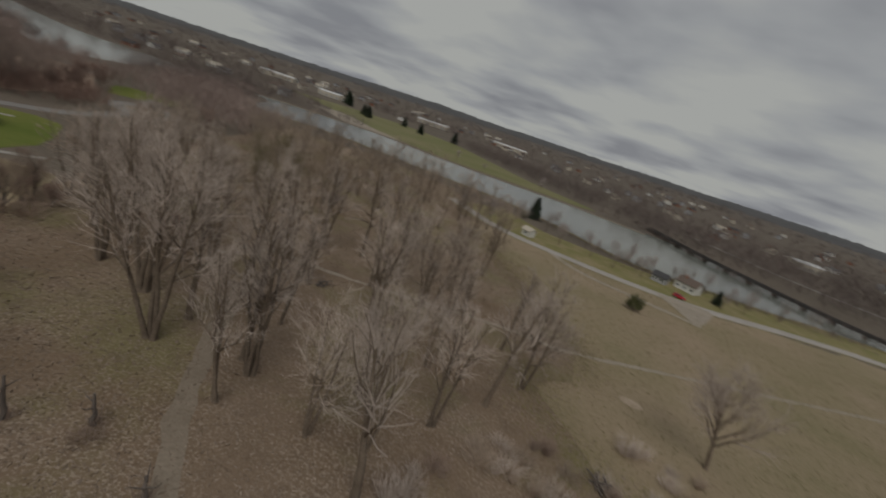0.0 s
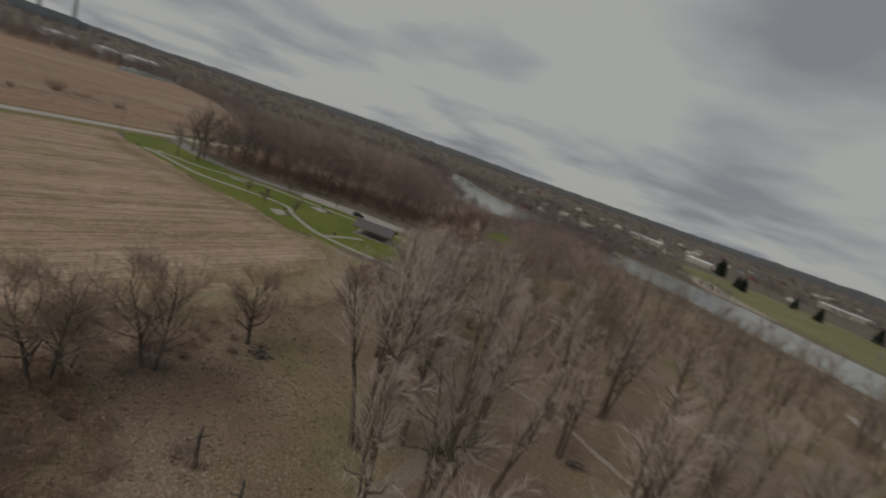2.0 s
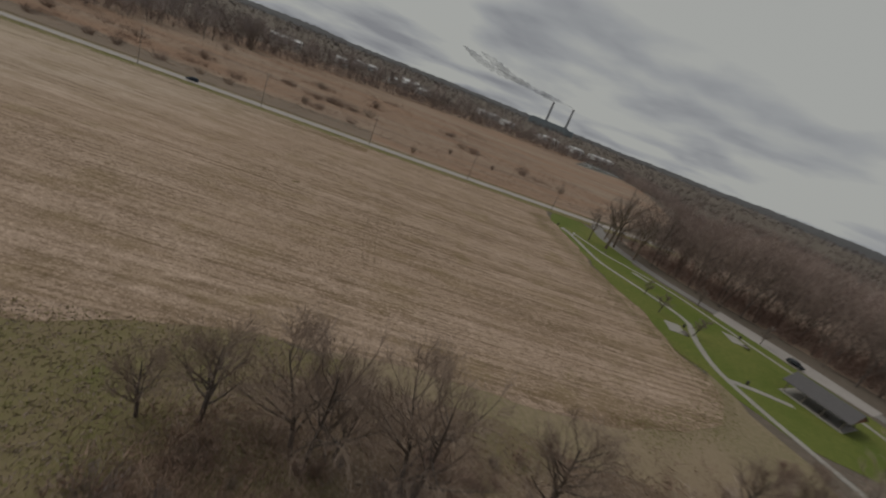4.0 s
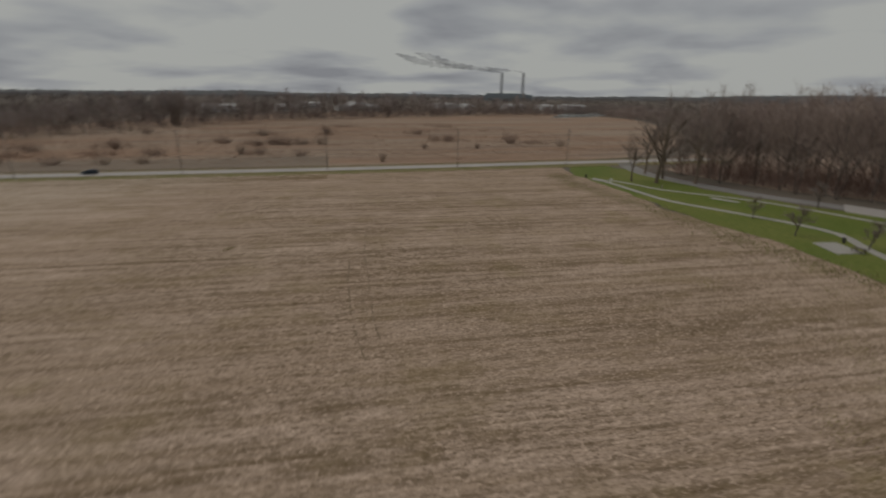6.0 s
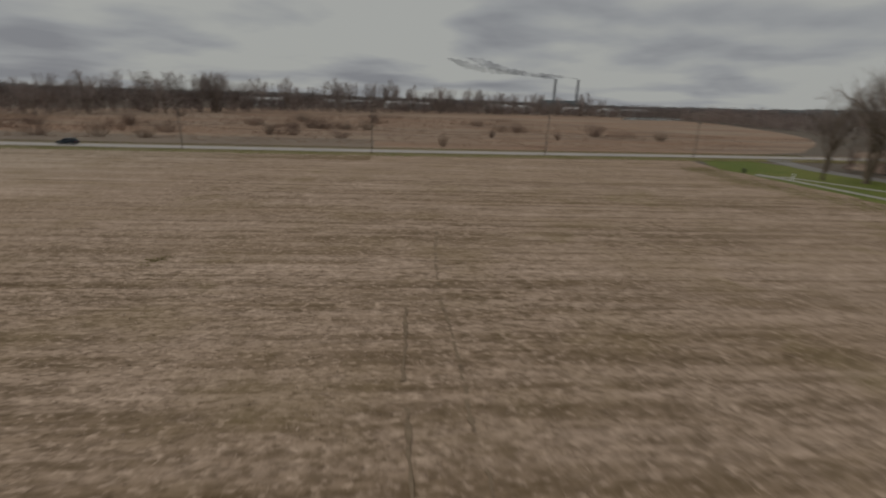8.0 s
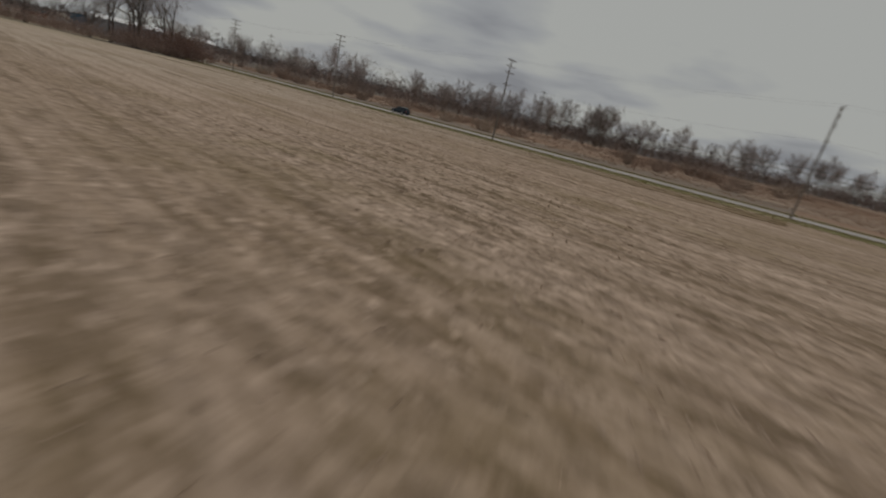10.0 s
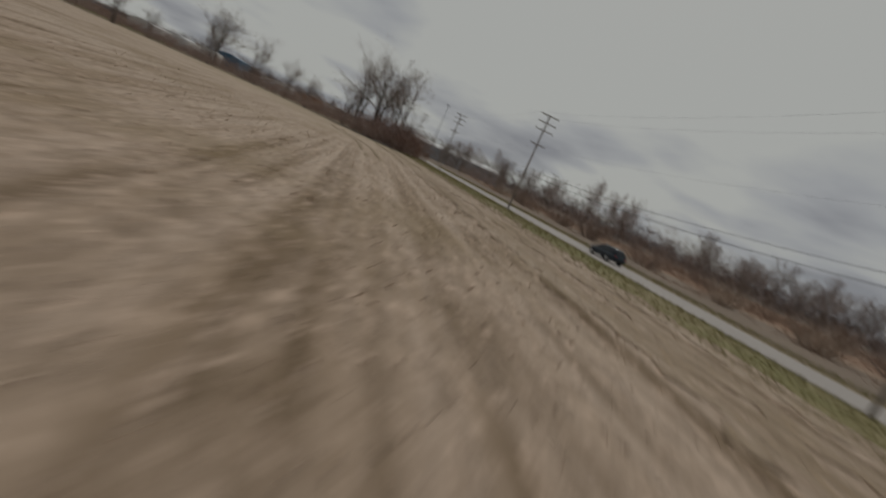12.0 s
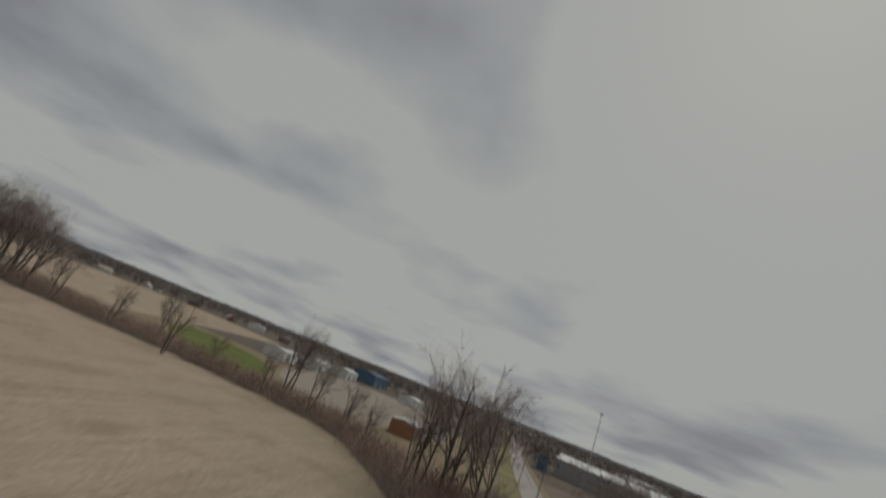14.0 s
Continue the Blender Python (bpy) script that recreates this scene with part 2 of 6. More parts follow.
M["concrete"] = mottled("pale_concrete", (0.36, 0.34, 0.305), (0.31, 0.29, 0.262), 0.25, (0.24, 0.225, 0.20), 3.0, 0.4, 0.85, 0.004)
M["gravel"] = mottled("gravel", (0.37, 0.32, 0.26), (0.31, 0.265, 0.212), 0.2, (0.24, 0.20, 0.158), 4.0, 0.6, 0.95, 0.03)
M["sand"] = mottled("bare_sand", (0.46, 0.37, 0.285), (0.36, 0.28, 0.205), 0.4, (0.28, 0.22, 0.155), 2.0, 0.5, 0.95, 0.02)
M["earth"] = mottled("bare_earth_track", (0.27, 0.222, 0.172), (0.22, 0.178, 0.134), 0.2, (0.165, 0.13, 0.095), 2.0, 0.5, 0.95, 0.03)
M["bark"] = mottled("grey_bark", (0.160, 0.122, 0.090), (0.235, 0.185, 0.142), 0.6, (0.095, 0.073, 0.055), 5.0, 0.6, 0.95, 0.02, vary=0.18)
M["dark_bark"] = mottled("dark_bark", (0.115, 0.094, 0.082), (0.165, 0.137, 0.118), 0.6, (0.095, 0.079, 0.068), 5.0, 0.6, 0.95, 0.02, vary=0.15)
M["twig"] = mottled("grey_brown_twigs", (0.550, 0.465, 0.405), (0.450, 0.375, 0.322), 0.12, (0.310, 0.255, 0.218), 1.2, 0.5, 0.95, vary=0.24)
M["back_twig"] = mottled("brown_grey_twigs", (0.430, 0.345, 0.278), (0.330, 0.262, 0.205), 0.12, (0.235, 0.184, 0.142), 1.2, 0.5, 0.95, vary=0.30)
M["olive_twig"] = mottled("olive_brown_twigs", (0.225, 0.190, 0.120), (0.190, 0.165, 0.090), 0.12, (0.150, 0.120, 0.080), 1.2, 0.5, 0.95, vary=0.14)
M["line_twig"] = mottled("grey_mauve_twigs", (0.400, 0.348, 0.325), (0.340, 0.290, 0.268), 0.12, (0.260, 0.218, 0.200), 1.2, 0.5, 0.95, vary=0.18)
M["wood_twig"] = mottled("brown_wood_twigs", (0.330, 0.258, 0.222), (0.280, 0.215, 0.182), 0.15, (0.215, 0.165, 0.140), 1.2, 0.5, 0.95, vary=0.18)
M["dark_twig"] = mottled("dark_twigs", (0.250, 0.205, 0.180), (0.310, 0.255, 0.222), 0.15, (0.185, 0.152, 0.134), 1.2, 0.5, 0.95, vary=0.14)
M["oak_twig"] = mottled("brown_oak_twigs", (0.300, 0.228, 0.178), (0.350, 0.272, 0.215), 0.15, (0.225, 0.170, 0.135), 1.2, 0.5, 0.95, vary=0.12)
M["red_twig"] = mottled("reddish_brown_twigs", (0.300, 0.205, 0.168), (0.240, 0.165, 0.138), 0.12, (0.350, 0.250, 0.205), 1.2, 0.5, 0.95, vary=0.14)
M["soil"] = mottled("damp_soil", (0.205, 0.148, 0.098), (0.160, 0.115, 0.075), 0.8, (0.30, 0.225, 0.15), 3.0, 0.5, 0.95, 0.02)
M["track"] = mottled("pressed_stubble", (0.300, 0.235, 0.155), (0.250, 0.195, 0.120), 0.3, (0.390, 0.300, 0.215), 1.6, 0.6, 0.95, 0.02)
M["bush"] = mottled("brown_brush", (0.300, 0.220, 0.176), (0.360, 0.278, 0.226), 0.2, (0.190, 0.138, 0.112), 1.5, 0.6, 0.95, vary=0.15)
M["needles"] = mottled("dark_needles", (0.034, 0.052, 0.030), (0.052, 0.072, 0.040), 0.5, (0.012, 0.018, 0.010), 3.0, 0.6, 0.8, vary=0.1)
M["olive"] = mottled("olive_leaves", (0.070, 0.078, 0.026), (0.100, 0.100, 0.038), 0.5, (0.045, 0.050, 0.018), 3.0, 0.6, 0.8)
M["pole"] = mottled("weathered_pole_wood", (0.300, 0.262, 0.230), (0.235, 0.202, 0.175), 0.4, (0.090, 0.074, 0.062), 6.0, 0.6, 0.9, 0.01)


def water_build(t, p):
    v = coords(t)
    t.links.new(mix_rgb(t, noise_fac(t, v, 0.01), (0.150, 0.160, 0.140), (0.185, 0.190, 0.165)), p.inputs["Base Color"])
    p.inputs["Roughness"].default_value = 0.16
    p.inputs["IOR"].default_value = 1.33
    bump(t, p, noise_fac(t, v, 0.8, 4.0, 0.6, 0.2, 0.8), 0.10, 0.05)


M["water"] = material("river_water", water_build)


def plain(name, color, rough=0.6, metal=0.0, spread=0.12, scale=1.5):
    return mottled(name, color, tuple(c * (1 - spread) for c in color), scale, tuple(c * (1 - 2 * spread) for c in color), scale * 6, 0.4, rough, 0.0, metal)


M["roof_grey"] = plain("grey_shingle_roof", (0.125, 0.118, 0.118), 0.9)
M["roof_brown"] = plain("brown_shingle_roof", (0.150, 0.115, 0.095), 0.9)
M["roof_dark"] = plain("dark_shingle_roof", (0.070, 0.068, 0.070), 0.9)
M["siding_white"] = plain("white_siding", (0.62, 0.61, 0.58), 0.7, spread=0.05)
M["siding_cream"] = plain("cream_siding", (0.50, 0.45, 0.37), 0.7, spread=0.06)
M["siding_grey"] = plain("grey_siding", (0.34, 0.34, 0.35), 0.7, spread=0.06)
M["brick_red"] = plain("red_brown_brick", (0.27, 0.125, 0.080), 0.85)
M["brick_orange"] = plain("orange_brick", (0.33, 0.165, 0.090), 0.85)
M["metal_white"] = plain("white_metal_sheet", (0.66, 0.66, 0.65), 0.5, spread=0.05)
M["metal_blue"] = plain("blue_metal_sheet", (0.080, 0.150, 0.225), 0.5)
# teal paled towards grey-blue: the distance haze is painted into the colour
M["metal_teal_hazed"] = plain("haze_paled_teal_sheet", (0.27, 0.31, 0.33), 0.7)
M["metal_grey"] = plain("galvanised_metal", (0.36, 0.37, 0.38), 0.45, 0.6)
M["dark_steel"] = plain("dark_painted_steel", (0.055, 0.050, 0.048), 0.6)
M["glass"] = plain("dark_window_glass", (0.030, 0.035, 0.042), 0.08, spread=0.2)
M["paint_white"] = plain("white_paint", (0.72, 0.72, 0.70), 0.6, spread=0.05)
M["car_dark"] = plain("dark_slate_car_paint", (0.040, 0.052, 0.066), 0.22, 0.2)
M["car_red"] = plain("red_car_paint", (0.420, 0.014, 0.024), 0.25, 0.1)
M["car_black"] = plain("black_car_paint", (0.020, 0.022, 0.026), 0.25, 0.2)
M["rubber"] = plain("black_rubber", (0.018, 0.018, 0.019), 0.85)
M["rim"] = plain("silver_wheel_rim", (0.50, 0.51, 0.52), 0.3, 0.8)
M["lamp_red"] = plain("red_tail_lamp_plastic", (0.28, 0.012, 0.012), 0.3)
M["lamp_clear"] = plain("clear_lamp_plastic", (0.60, 0.61, 0.62), 0.15)
M["wire"] = plain("black_wire", (0.03, 0.03, 0.03), 0.6)
M["ceramic"] = plain("brown_ceramic", (0.10, 0.06, 0.045), 0.3)


def smoke_build(t, p):
    v = coords(t)
    p.inputs["Base Color"].default_value = (0.24, 0.25, 0.28, 1)
    p.inputs["Roughness"].default_value = 1.0
    p.inputs["Specular IOR Level"].default_value = 0.0
    t.links.new(scaled(t, noise_fac(t, v, 0.012, 5.0, 0.6, 0.36, 0.70), 0.42), p.inputs["Alpha"])


M["smoke"] = material("thin_smoke", smoke_build)


def island_twigs(name, a, b):
    def build(t, p):
        geo = t.nodes.new("ShaderNodeNewGeometry")
        col = mix_rgb(t, geo.outputs["Random Per Island"], a, b)
        big = noise_fac(t, coords(t), 0.008, 3.0, 0.5, 0.35, 0.65)
        col = mix_rgb(t, scaled(t, big, 0.5), col, tuple(x * 0.72 for x in a))
        t.links.new(col, p.inputs["Base Color"])
        p.inputs["Roughness"].default_value = 0.95
        p.inputs["Specular IOR Level"].default_value = 0.1
    return material(name, build)


M["red_thicket"] = island_twigs("red_thicket_twigs", (0.200, 0.130, 0.105), (0.350, 0.235, 0.195))
# aerial haze is painted into this canopy colour, paler and greyer than far_twigs
M["haze_twigs"] = island_twigs("haze_tinted_far_canopy", (0.155, 0.138, 0.132), (0.250, 0.222, 0.212))
# the hills' neutral grey is haze put into the base colour
M["hill"] = mottled("haze_grey_wooded_hill", (0.100, 0.098, 0.098), (0.082, 0.082, 0.083), 0.004, (0.068, 0.066, 0.066), 0.03, 0.6, 0.95)
M["far_twigs"] = island_twigs("far_bare_canopy", (0.122, 0.099, 0.090), (0.240, 0.194, 0.176))
M["wood_twigs"] = island_twigs("wood_bare_canopy", (0.230, 0.170, 0.150), (0.480, 0.378, 0.335))
M["hedge_twigs"] = island_twigs("hedge_twigs", (0.275, 0.200, 0.168), (0.500, 0.375, 0.318))
M["scrub_twigs"] = island_twigs("scrub_stalks", (0.300, 0.195, 0.140), (0.430, 0.302, 0.222))
M["straw_bits"] = island_twigs("stubble_stalks", (0.440, 0.335, 0.248), (0.600, 0.465, 0.355))
M["line_twig_mix"] = island_twigs("line_brush", (0.260, 0.205, 0.182), (0.440, 0.360, 0.322))
M["scrub_brush"] = island_twigs("scrub_brush_twigs", (0.310, 0.215, 0.165), (0.440, 0.325, 0.255))
M["bramble"] = island_twigs("bramble_stems", (0.255, 0.175, 0.130), (0.430, 0.310, 0.235))
M["thicket"] = island_twigs("thicket_twigs", (0.215, 0.166, 0.120), (0.390, 0.310, 0.235))
M["green_bits"] = island_twigs("green_blades", (0.195, 0.178, 0.056), (0.345, 0.280, 0.150))
M["tuft_bits"] = island_twigs("tuft_grass", (0.240, 0.205, 0.075), (0.360, 0.290, 0.160))
M["meadow_bits"] = island_twigs("meadow_grass_tufts", (0.160, 0.145, 0.070), (0.360, 0.285, 0.195))
M["margin_bits"] = island_twigs("margin_grass", (0.200, 0.200, 0.070), (0.360, 0.290, 0.165))
M["leaf_bits"] = island_twigs("fallen_leaves", (0.200, 0.150, 0.112), (0.350, 0.282, 0.226))
M["grass_bits"] = island_twigs("grass_blades", (0.150, 0.150, 0.050), (0.300, 0.250, 0.120))

# ---- small mesh kit ----


class Geo:
    """Vertices and faces that become one mesh."""

    def __init__(self):
        self.v, self.f = [], []

    def add(self, verts, faces):
        n = len(self.v)
        self.v.extend(verts)
        self.f.extend(tuple(i + n for i in f) for f in faces)
        return self

    def box(self, c, s, rz=0.0, taper=1.0):
        ca, sa = math.cos(radians(rz)), math.sin(radians(rz))
        out = []
        for z in (-0.5, 0.5):
            k = taper if z > 0 else 1.0
            for x, y in ((-0.5, -0.5), (0.5, -0.5), (0.5, 0.5), (-0.5, 0.5)):
                px, py = x * s[0] * k, y * s[1] * k
                out.append((c[0] + px * ca - py * sa, c[1] + px * sa + py * ca, c[2] + z * s[2]))
        return self.add(out, [(3, 2, 1, 0), (4, 5, 6, 7), (0, 1, 5, 4), (1, 2, 6, 5), (2, 3, 7, 6), (3, 0, 4, 7)])

    def tube(self, a, b, r0, r1, n=8, caps=True):
        a, b = Vector(a), Vector(b)
        d = (b - a).normalized()
        u = d.cross(Vector((0, 0, 1)) if abs(d.z) < 0.9 else Vector((1, 0, 0))).normalized()
        w = d.cross(u)
        ring = [(math.cos(2 * math.pi * i / n), math.sin(2 * math.pi * i / n)) for i in range(n)]
        out = [tuple(a + r0 * (c * u + s * w)) for c, s in ring] + [tuple(b + r1 * (c * u + s * w)) for c, s in ring]
        faces = [(i, (i + 1) % n, n + (i + 1) % n, n + i) for i in range(n)]
        if caps:
            faces += [tuple(range(n - 1, -1, -1)), tuple(range(n, 2 * n))]
        return self.add(out, faces)

    def loft(self, rings):
        """Closed rings of equal length joined by faces, both ends capped."""
        n = len(rings[0])
        verts = [tuple(p) for r in rings for p in r]
        faces = []
        for k in range(len(rings) - 1):
            faces += [(k * n + i, k * n + (i + 1) % n, (k + 1) * n + (i + 1) % n, (k + 1) * n + i) for i in range(n)]
        faces += [tuple(range(n - 1, -1, -1)), tuple(range((len(rings) - 1) * n, len(rings) * n))]
        return self.add(verts, faces)

    def mesh(self, name, mat, smooth=False):
        me = bpy.data.meshes.new(name)
        me.from_pydata(self.v, [], self.f)
        me.materials.append(mat)
        if smooth:
            me.polygons.foreach_set("use_smooth", [True] * len(me.polygons))
        me.update()
        return me


def part(name, geo, mat, parent, label="", smooth=False):
    ob = new(name, geo.mesh(name, mat, smooth))
    ob.parent = parent
    return tagged(ob, label)


def thing(name, label, category, group="", kind=""):
    return tagged(new(name), label, category, group, kind)


def spline(points, step=6.0):
    """A smooth line through the points."""
    pts = [Vector((*p[:2], 0)) for p in points]
    out = []
    for i in range(len(pts) - 1):
        p0, p1, p2, p3 = pts[max(i - 1, 0)], pts[i], pts[i + 1], pts[min(i + 2, len(pts) - 1)]
        n = max(2, int((p2 - p1).length / step))
        for k in range(n):
            u = k / n
            out.append(0.5 * (2 * p1 + (p2 - p0) * u + (2 * p0 - 5 * p1 + 4 * p2 - p3) * u * u + (3 * p1 - p0 - 3 * p2 + p3) * u ** 3))
    out.append(pts[-1])
    return [(p.x, p.y) for p in out]


def sheet(name, outline, top, mat, label="", category="", smooth=None, depth=0.25, ragged=0.0):
    """A slab with the outline, its upper face at top and its sides going into the ground."""
    pts = spline(list(outline) + [outline[0]], smooth)[:-1] if smooth else list(outline)
    if ragged:
        pts = [(x + ragged * noise.noise(Vector((x * 0.12, y * 0.12, 1.0))), y + ragged * noise.noise(Vector((x * 0.12, y * 0.12, 7.0)))) for x, y in pts]
    bm = bmesh.new()
    flat_pts, _, faces, *_ = geometry.delaunay_2d_cdt([Vector(p) for p in pts], [], [list(range(len(pts)))], 1, 1e-4)
    top_verts = [bm.verts.new((p.x, p.y, top)) for p in flat_pts]
    for f in faces:
        bm.faces.new([top_verts[i] for i in f])
    up = [bm.verts.new((x, y, top)) for x, y in pts]
    low = [bm.verts.new((x, y, top - depth)) for x, y in pts]
    n = len(pts)
    for i in range(n):
        bm.faces.new((up[i], low[i], low[(i + 1) % n], up[(i + 1) % n]))
    bmesh.ops.remove_doubles(bm, verts=bm.verts, dist=1e-4)
    bmesh.ops.recalc_face_normals(bm, faces=bm.faces)
    me = bpy.data.meshes.new(name)
    bm.to_mesh(me)
    bm.free()
    me.materials.append(mat)
    return tagged(new(name, me), label, category, kind="structure")


def ribbon(name, line, width, top, mat, label="", category="", step=6.0, depth=0.2, shift=0.0, wobble=0.0):
    pts = spline(line, step)
    rng = random.Random(len(pts) * 7 + int(width * 100))
    g = Geo()
    n = len(pts)
    for i, (x, y) in enumerate(pts):
        a, b = pts[max(i - 1, 0)], pts[min(i + 1, n - 1)]
        d = Vector((b[0] - a[0], b[1] - a[1])).normalized()
        nx, ny = d.y, -d.x          # to the right of the way
        w0 = width / 2 + rng.uniform(-wobble, wobble)
        w1 = width / 2 + rng.uniform(-wobble, wobble)
        for k, z in ((-w0, top - depth), (-w0, top), (w1, top), (w1, top - depth)):
            g.v.append((x + nx * (k + shift), y + ny * (k + shift), z))
        if i:
            o, q = 4 * (i - 1), 4 * i
            g.f += [(o + j, o + j + 1, q + j + 1, q + j) for j in range(3)]
    ob = new(name, g.mesh(name, mat))
    return tagged(ob, label, category, kind="structure")

# ---- ground, field, river, roads ----
bm = bmesh.new()
bmesh.ops.create_circle(bm, cap_ends=True, radius=4850, segments=96)
me = bpy.data.meshes.new("ground")
bm.to_mesh(me)
bm.free()
me.materials.append(M["ground"])
tagged(new("ground", me), "dry brown winter ground reaching to the horizon", "ground", kind="structure")

POLES = [(-270.5, -5.5), (-241.0, -38.0), (-210.9, -70.2), (-180.0, -103.9), (-150.5, -137.7), (-120.5, -172.1), (-90.1, -206.4), (-59, -242.0), (-27.0, -278.0), (5.0, -314.0)]
ROAD = [(-293, 14), (-274, -8), (-244.1, -40.8), (-214.0, -73.0), (-183.1, -106.7), (-153.6, -140.5), (-123.6, -174.9), (-93.2, -209.2), (-62.0, -244.8), (-30.0, -280.8), (2, -316.8), (60, -384), (160, -505), (420, -800)]

sheet("field", [(-232, -38), (-217, -29), (-207, -19.5), (-194, -9.5), (-181, -1), (-172, 9), (-164, 17), (-155, 24), (-146, 32), (-138, 39), (-130, 43), (-118, 40), (-102, 31), (-88, 15), (-72, -6),
                (-52, -22), (-10, -44), (40, -84), (76, -128), (65, -144), (50, -158), (37, -172), (23, -187), (4.7, -200.5), (-9.8, -210.5), (-18.5, -215), (-29.7, -215.5), (-47, -211.5), (-59, -208), (-72, -204.3), (-80, -204.3), (-85, -205), (-91, -199), (-105, -185.5), (-126, -162), (-156, -127), (-186, -93), (-216, -60), (-228, -47)],
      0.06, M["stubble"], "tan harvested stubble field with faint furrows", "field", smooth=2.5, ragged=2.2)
ribbon("verge", ROAD, 6.4, 0.068, M["verge"], "olive green grass verge along the road", "grass", shift=-6.7, wobble=0.8, step=1.0)
for off, wide in ((-15.0, 2.2), (-18.0, 2.8), (-12.2, 1.2)):
    ribbon("damp_strip", ROAD[4:8], wide, 0.104 - 0.0003 * off, M["damp_stubble"], "damp olive-brown strip of stubble beside the verge", "field", shift=off, wobble=0.8, step=1.2)
ribbon("far_verge", ROAD, 3.4, 0.045, M["dry_verge"], "straw-coloured verge on the scrubland side of the road", "grass", shift=4.8, wobble=0.5, step=1.2)
ribbon("road", ROAD, 7.2, 0.09, M["asphalt"], "weathered pale grey two-lane asphalt road", "road")
sheet("scrubland", [(-296, -10), (-256, -36), (-219.5, -75), (-189, -109), (-159.5, -143), (-129, -178), (-98, -213), (-55, -262), (-12, -325), (-90, -420), (-220, -420), (-400, -460), (-640, -420), (-760, -240), (-700, -90), (-520, -20), (-400, 0)],
      0.02, M["scrub"], "reddish brown scrubland with dry grass", "scrubland", smooth=25.0)
ribbon("dull_grass_strip", ROAD[4:11], 30.0, 0.032, M["dull_grass"], "dull brown winter grass on the scrubland beside the road", "grass", shift=20.0, wobble=3.0, step=3.0)
sheet("lawn", [(-246, -34), (-236, -36), (-216, -29), (-200, -20), (-186, -4), (-170, 10), (-158, 20), (-148, 31), (-139, 43), (-134, 54), (-136, 66), (-146, 78), (-160, 86), (-172, 82), (-186, 64), (-198, 44), (-206, 22), (-216, 6), (-232, -10), (-244, -20)],
      0.053, M["lawn"], "bright green mown park lawn", "lawn", smooth=3.0, ragged=3.4)
sheet("river", [(-760, 280), (-640, 262), (-540, 222), (-450, 192), (-385, 180), (-348, 186), (-346, 212), (-356, 240), (-384, 272), (-390, 304), (-360, 320), (-322, 322), (-296, 310), (-280, 284), (-264, 264), (-240, 258), (-190, 272), (-120, 268), (-70, 268), (-30, 252), (0, 234), (20, 229), (50, 236), (77, 242), (95, 250), (130, 258), (200, 262), (330, 250), (700, 200),
                (700, 300), (330, 305), (200, 298), (150, 292), (118, 298), (92, 320), (66, 346), (36, 368), (-40, 370), (-100, 362), (-160, 360), (-216, 368), (-260, 356), (-330, 334), (-414, 322), (-520, 300), (-620, 312), (-760, 340)],
      0.05, M["water"], "grey-green river water under an overcast sky", "river", smooth=14.0)
ribbon("far_bank", [(-330, 332), (-260, 358), (-216, 370), (-160, 362), (-100, 364), (-40, 370), (20, 362)], 3.0, 0.5, M["earth"], "low bare earth river bank", "bank", depth=0.6, wobble=0.5)
ribbon("near_bank", [(-240, 253), (-190, 270), (-120, 266), (-70, 266), (-30, 250), (0, 232), (20, 227), (50, 234), (77, 240), (95, 248), (130, 256), (200, 260)], 2.4, 0.4, M["rough_grass"], "low grassy river bank", "bank", depth=0.5, wobble=0.5)
sheet("far_lawn", [(-440, 500), (-330, 440), (-250, 396), (-156, 372), (-100, 376), (-30, 384), (-26, 402), (-90, 440), (-150, 498), (-240, 574), (-340, 580)],
      0.04, M["pale_lawn"], "pale green grass across the river", "lawn", smooth=20.0)
RIVER_ROAD = [(-78, 214), (-52, 194), (-33, 187), (-14, 186), (8, 186), (39, 192), (76, 211), (112, 225), (160, 236), (300, 239), (420, 228)]
ribbon("riverside_road", RIVER_ROAD, 6.4, 0.08, M["asphalt"], "grey asphalt road along the river bank", "road")
ribbon("river_verge", RIVER_ROAD, 38.0, 0.03, M["verge"], "green grass verge beside the riverside road", "grass", shift=-15.0, wobble=0.6)
LANE = [(-70, 72), (-63, 78), (-47, 82), (-16, 94), (0, 98), (23, 112), (52, 130), (89, 153), (140, 180)]
ribbon("footpath", LANE, 1.15, 0.05, M["gravel"], "narrow pale footpath through the wood", "path", step=1.6, wobble=0.28)
ribbon("dirt_track", [(-56, 60), (-47.6, 47.8), (-42.4, 41), (-38.9, 36.3), (-35.2, 31.8), (-30.5, 27.5), (-24, 20), (-18, 8)], 2.6, 0.05, M["earth"], "worn bare earth track", "path", step=2.5, wobble=0.35)
sheet("leaf_litter_floor", [(-200, 230), (-150, 120), (-118, 70), (-100, 44), (-86, 16), (-68, -8), (-48, -26), (-10, -40), (40, -20), (60, 40), (60, 120), (20, 190), (-60, 220), (-120, 250)],
      0.02, M["litter"], "grey-brown leaf litter under the trees", "ground", smooth=6.0, ragged=4.0)
sheet("rough_meadow", [(-4, 76), (4, 90), (0, 106), (-14, 124), (-32, 146), (-50, 168), (-54, 186), (-14, 181), (10, 181), (40, 187), (76, 204), (140, 222), (300, 226), (260, 120), (240, 0), (120, -40), (60, 0), (30, 40), (10, 62)],
      0.028, M["meadow"], "olive and straw-coloured rough winter meadow", "grass", smooth=4.0, ragged=3.0)
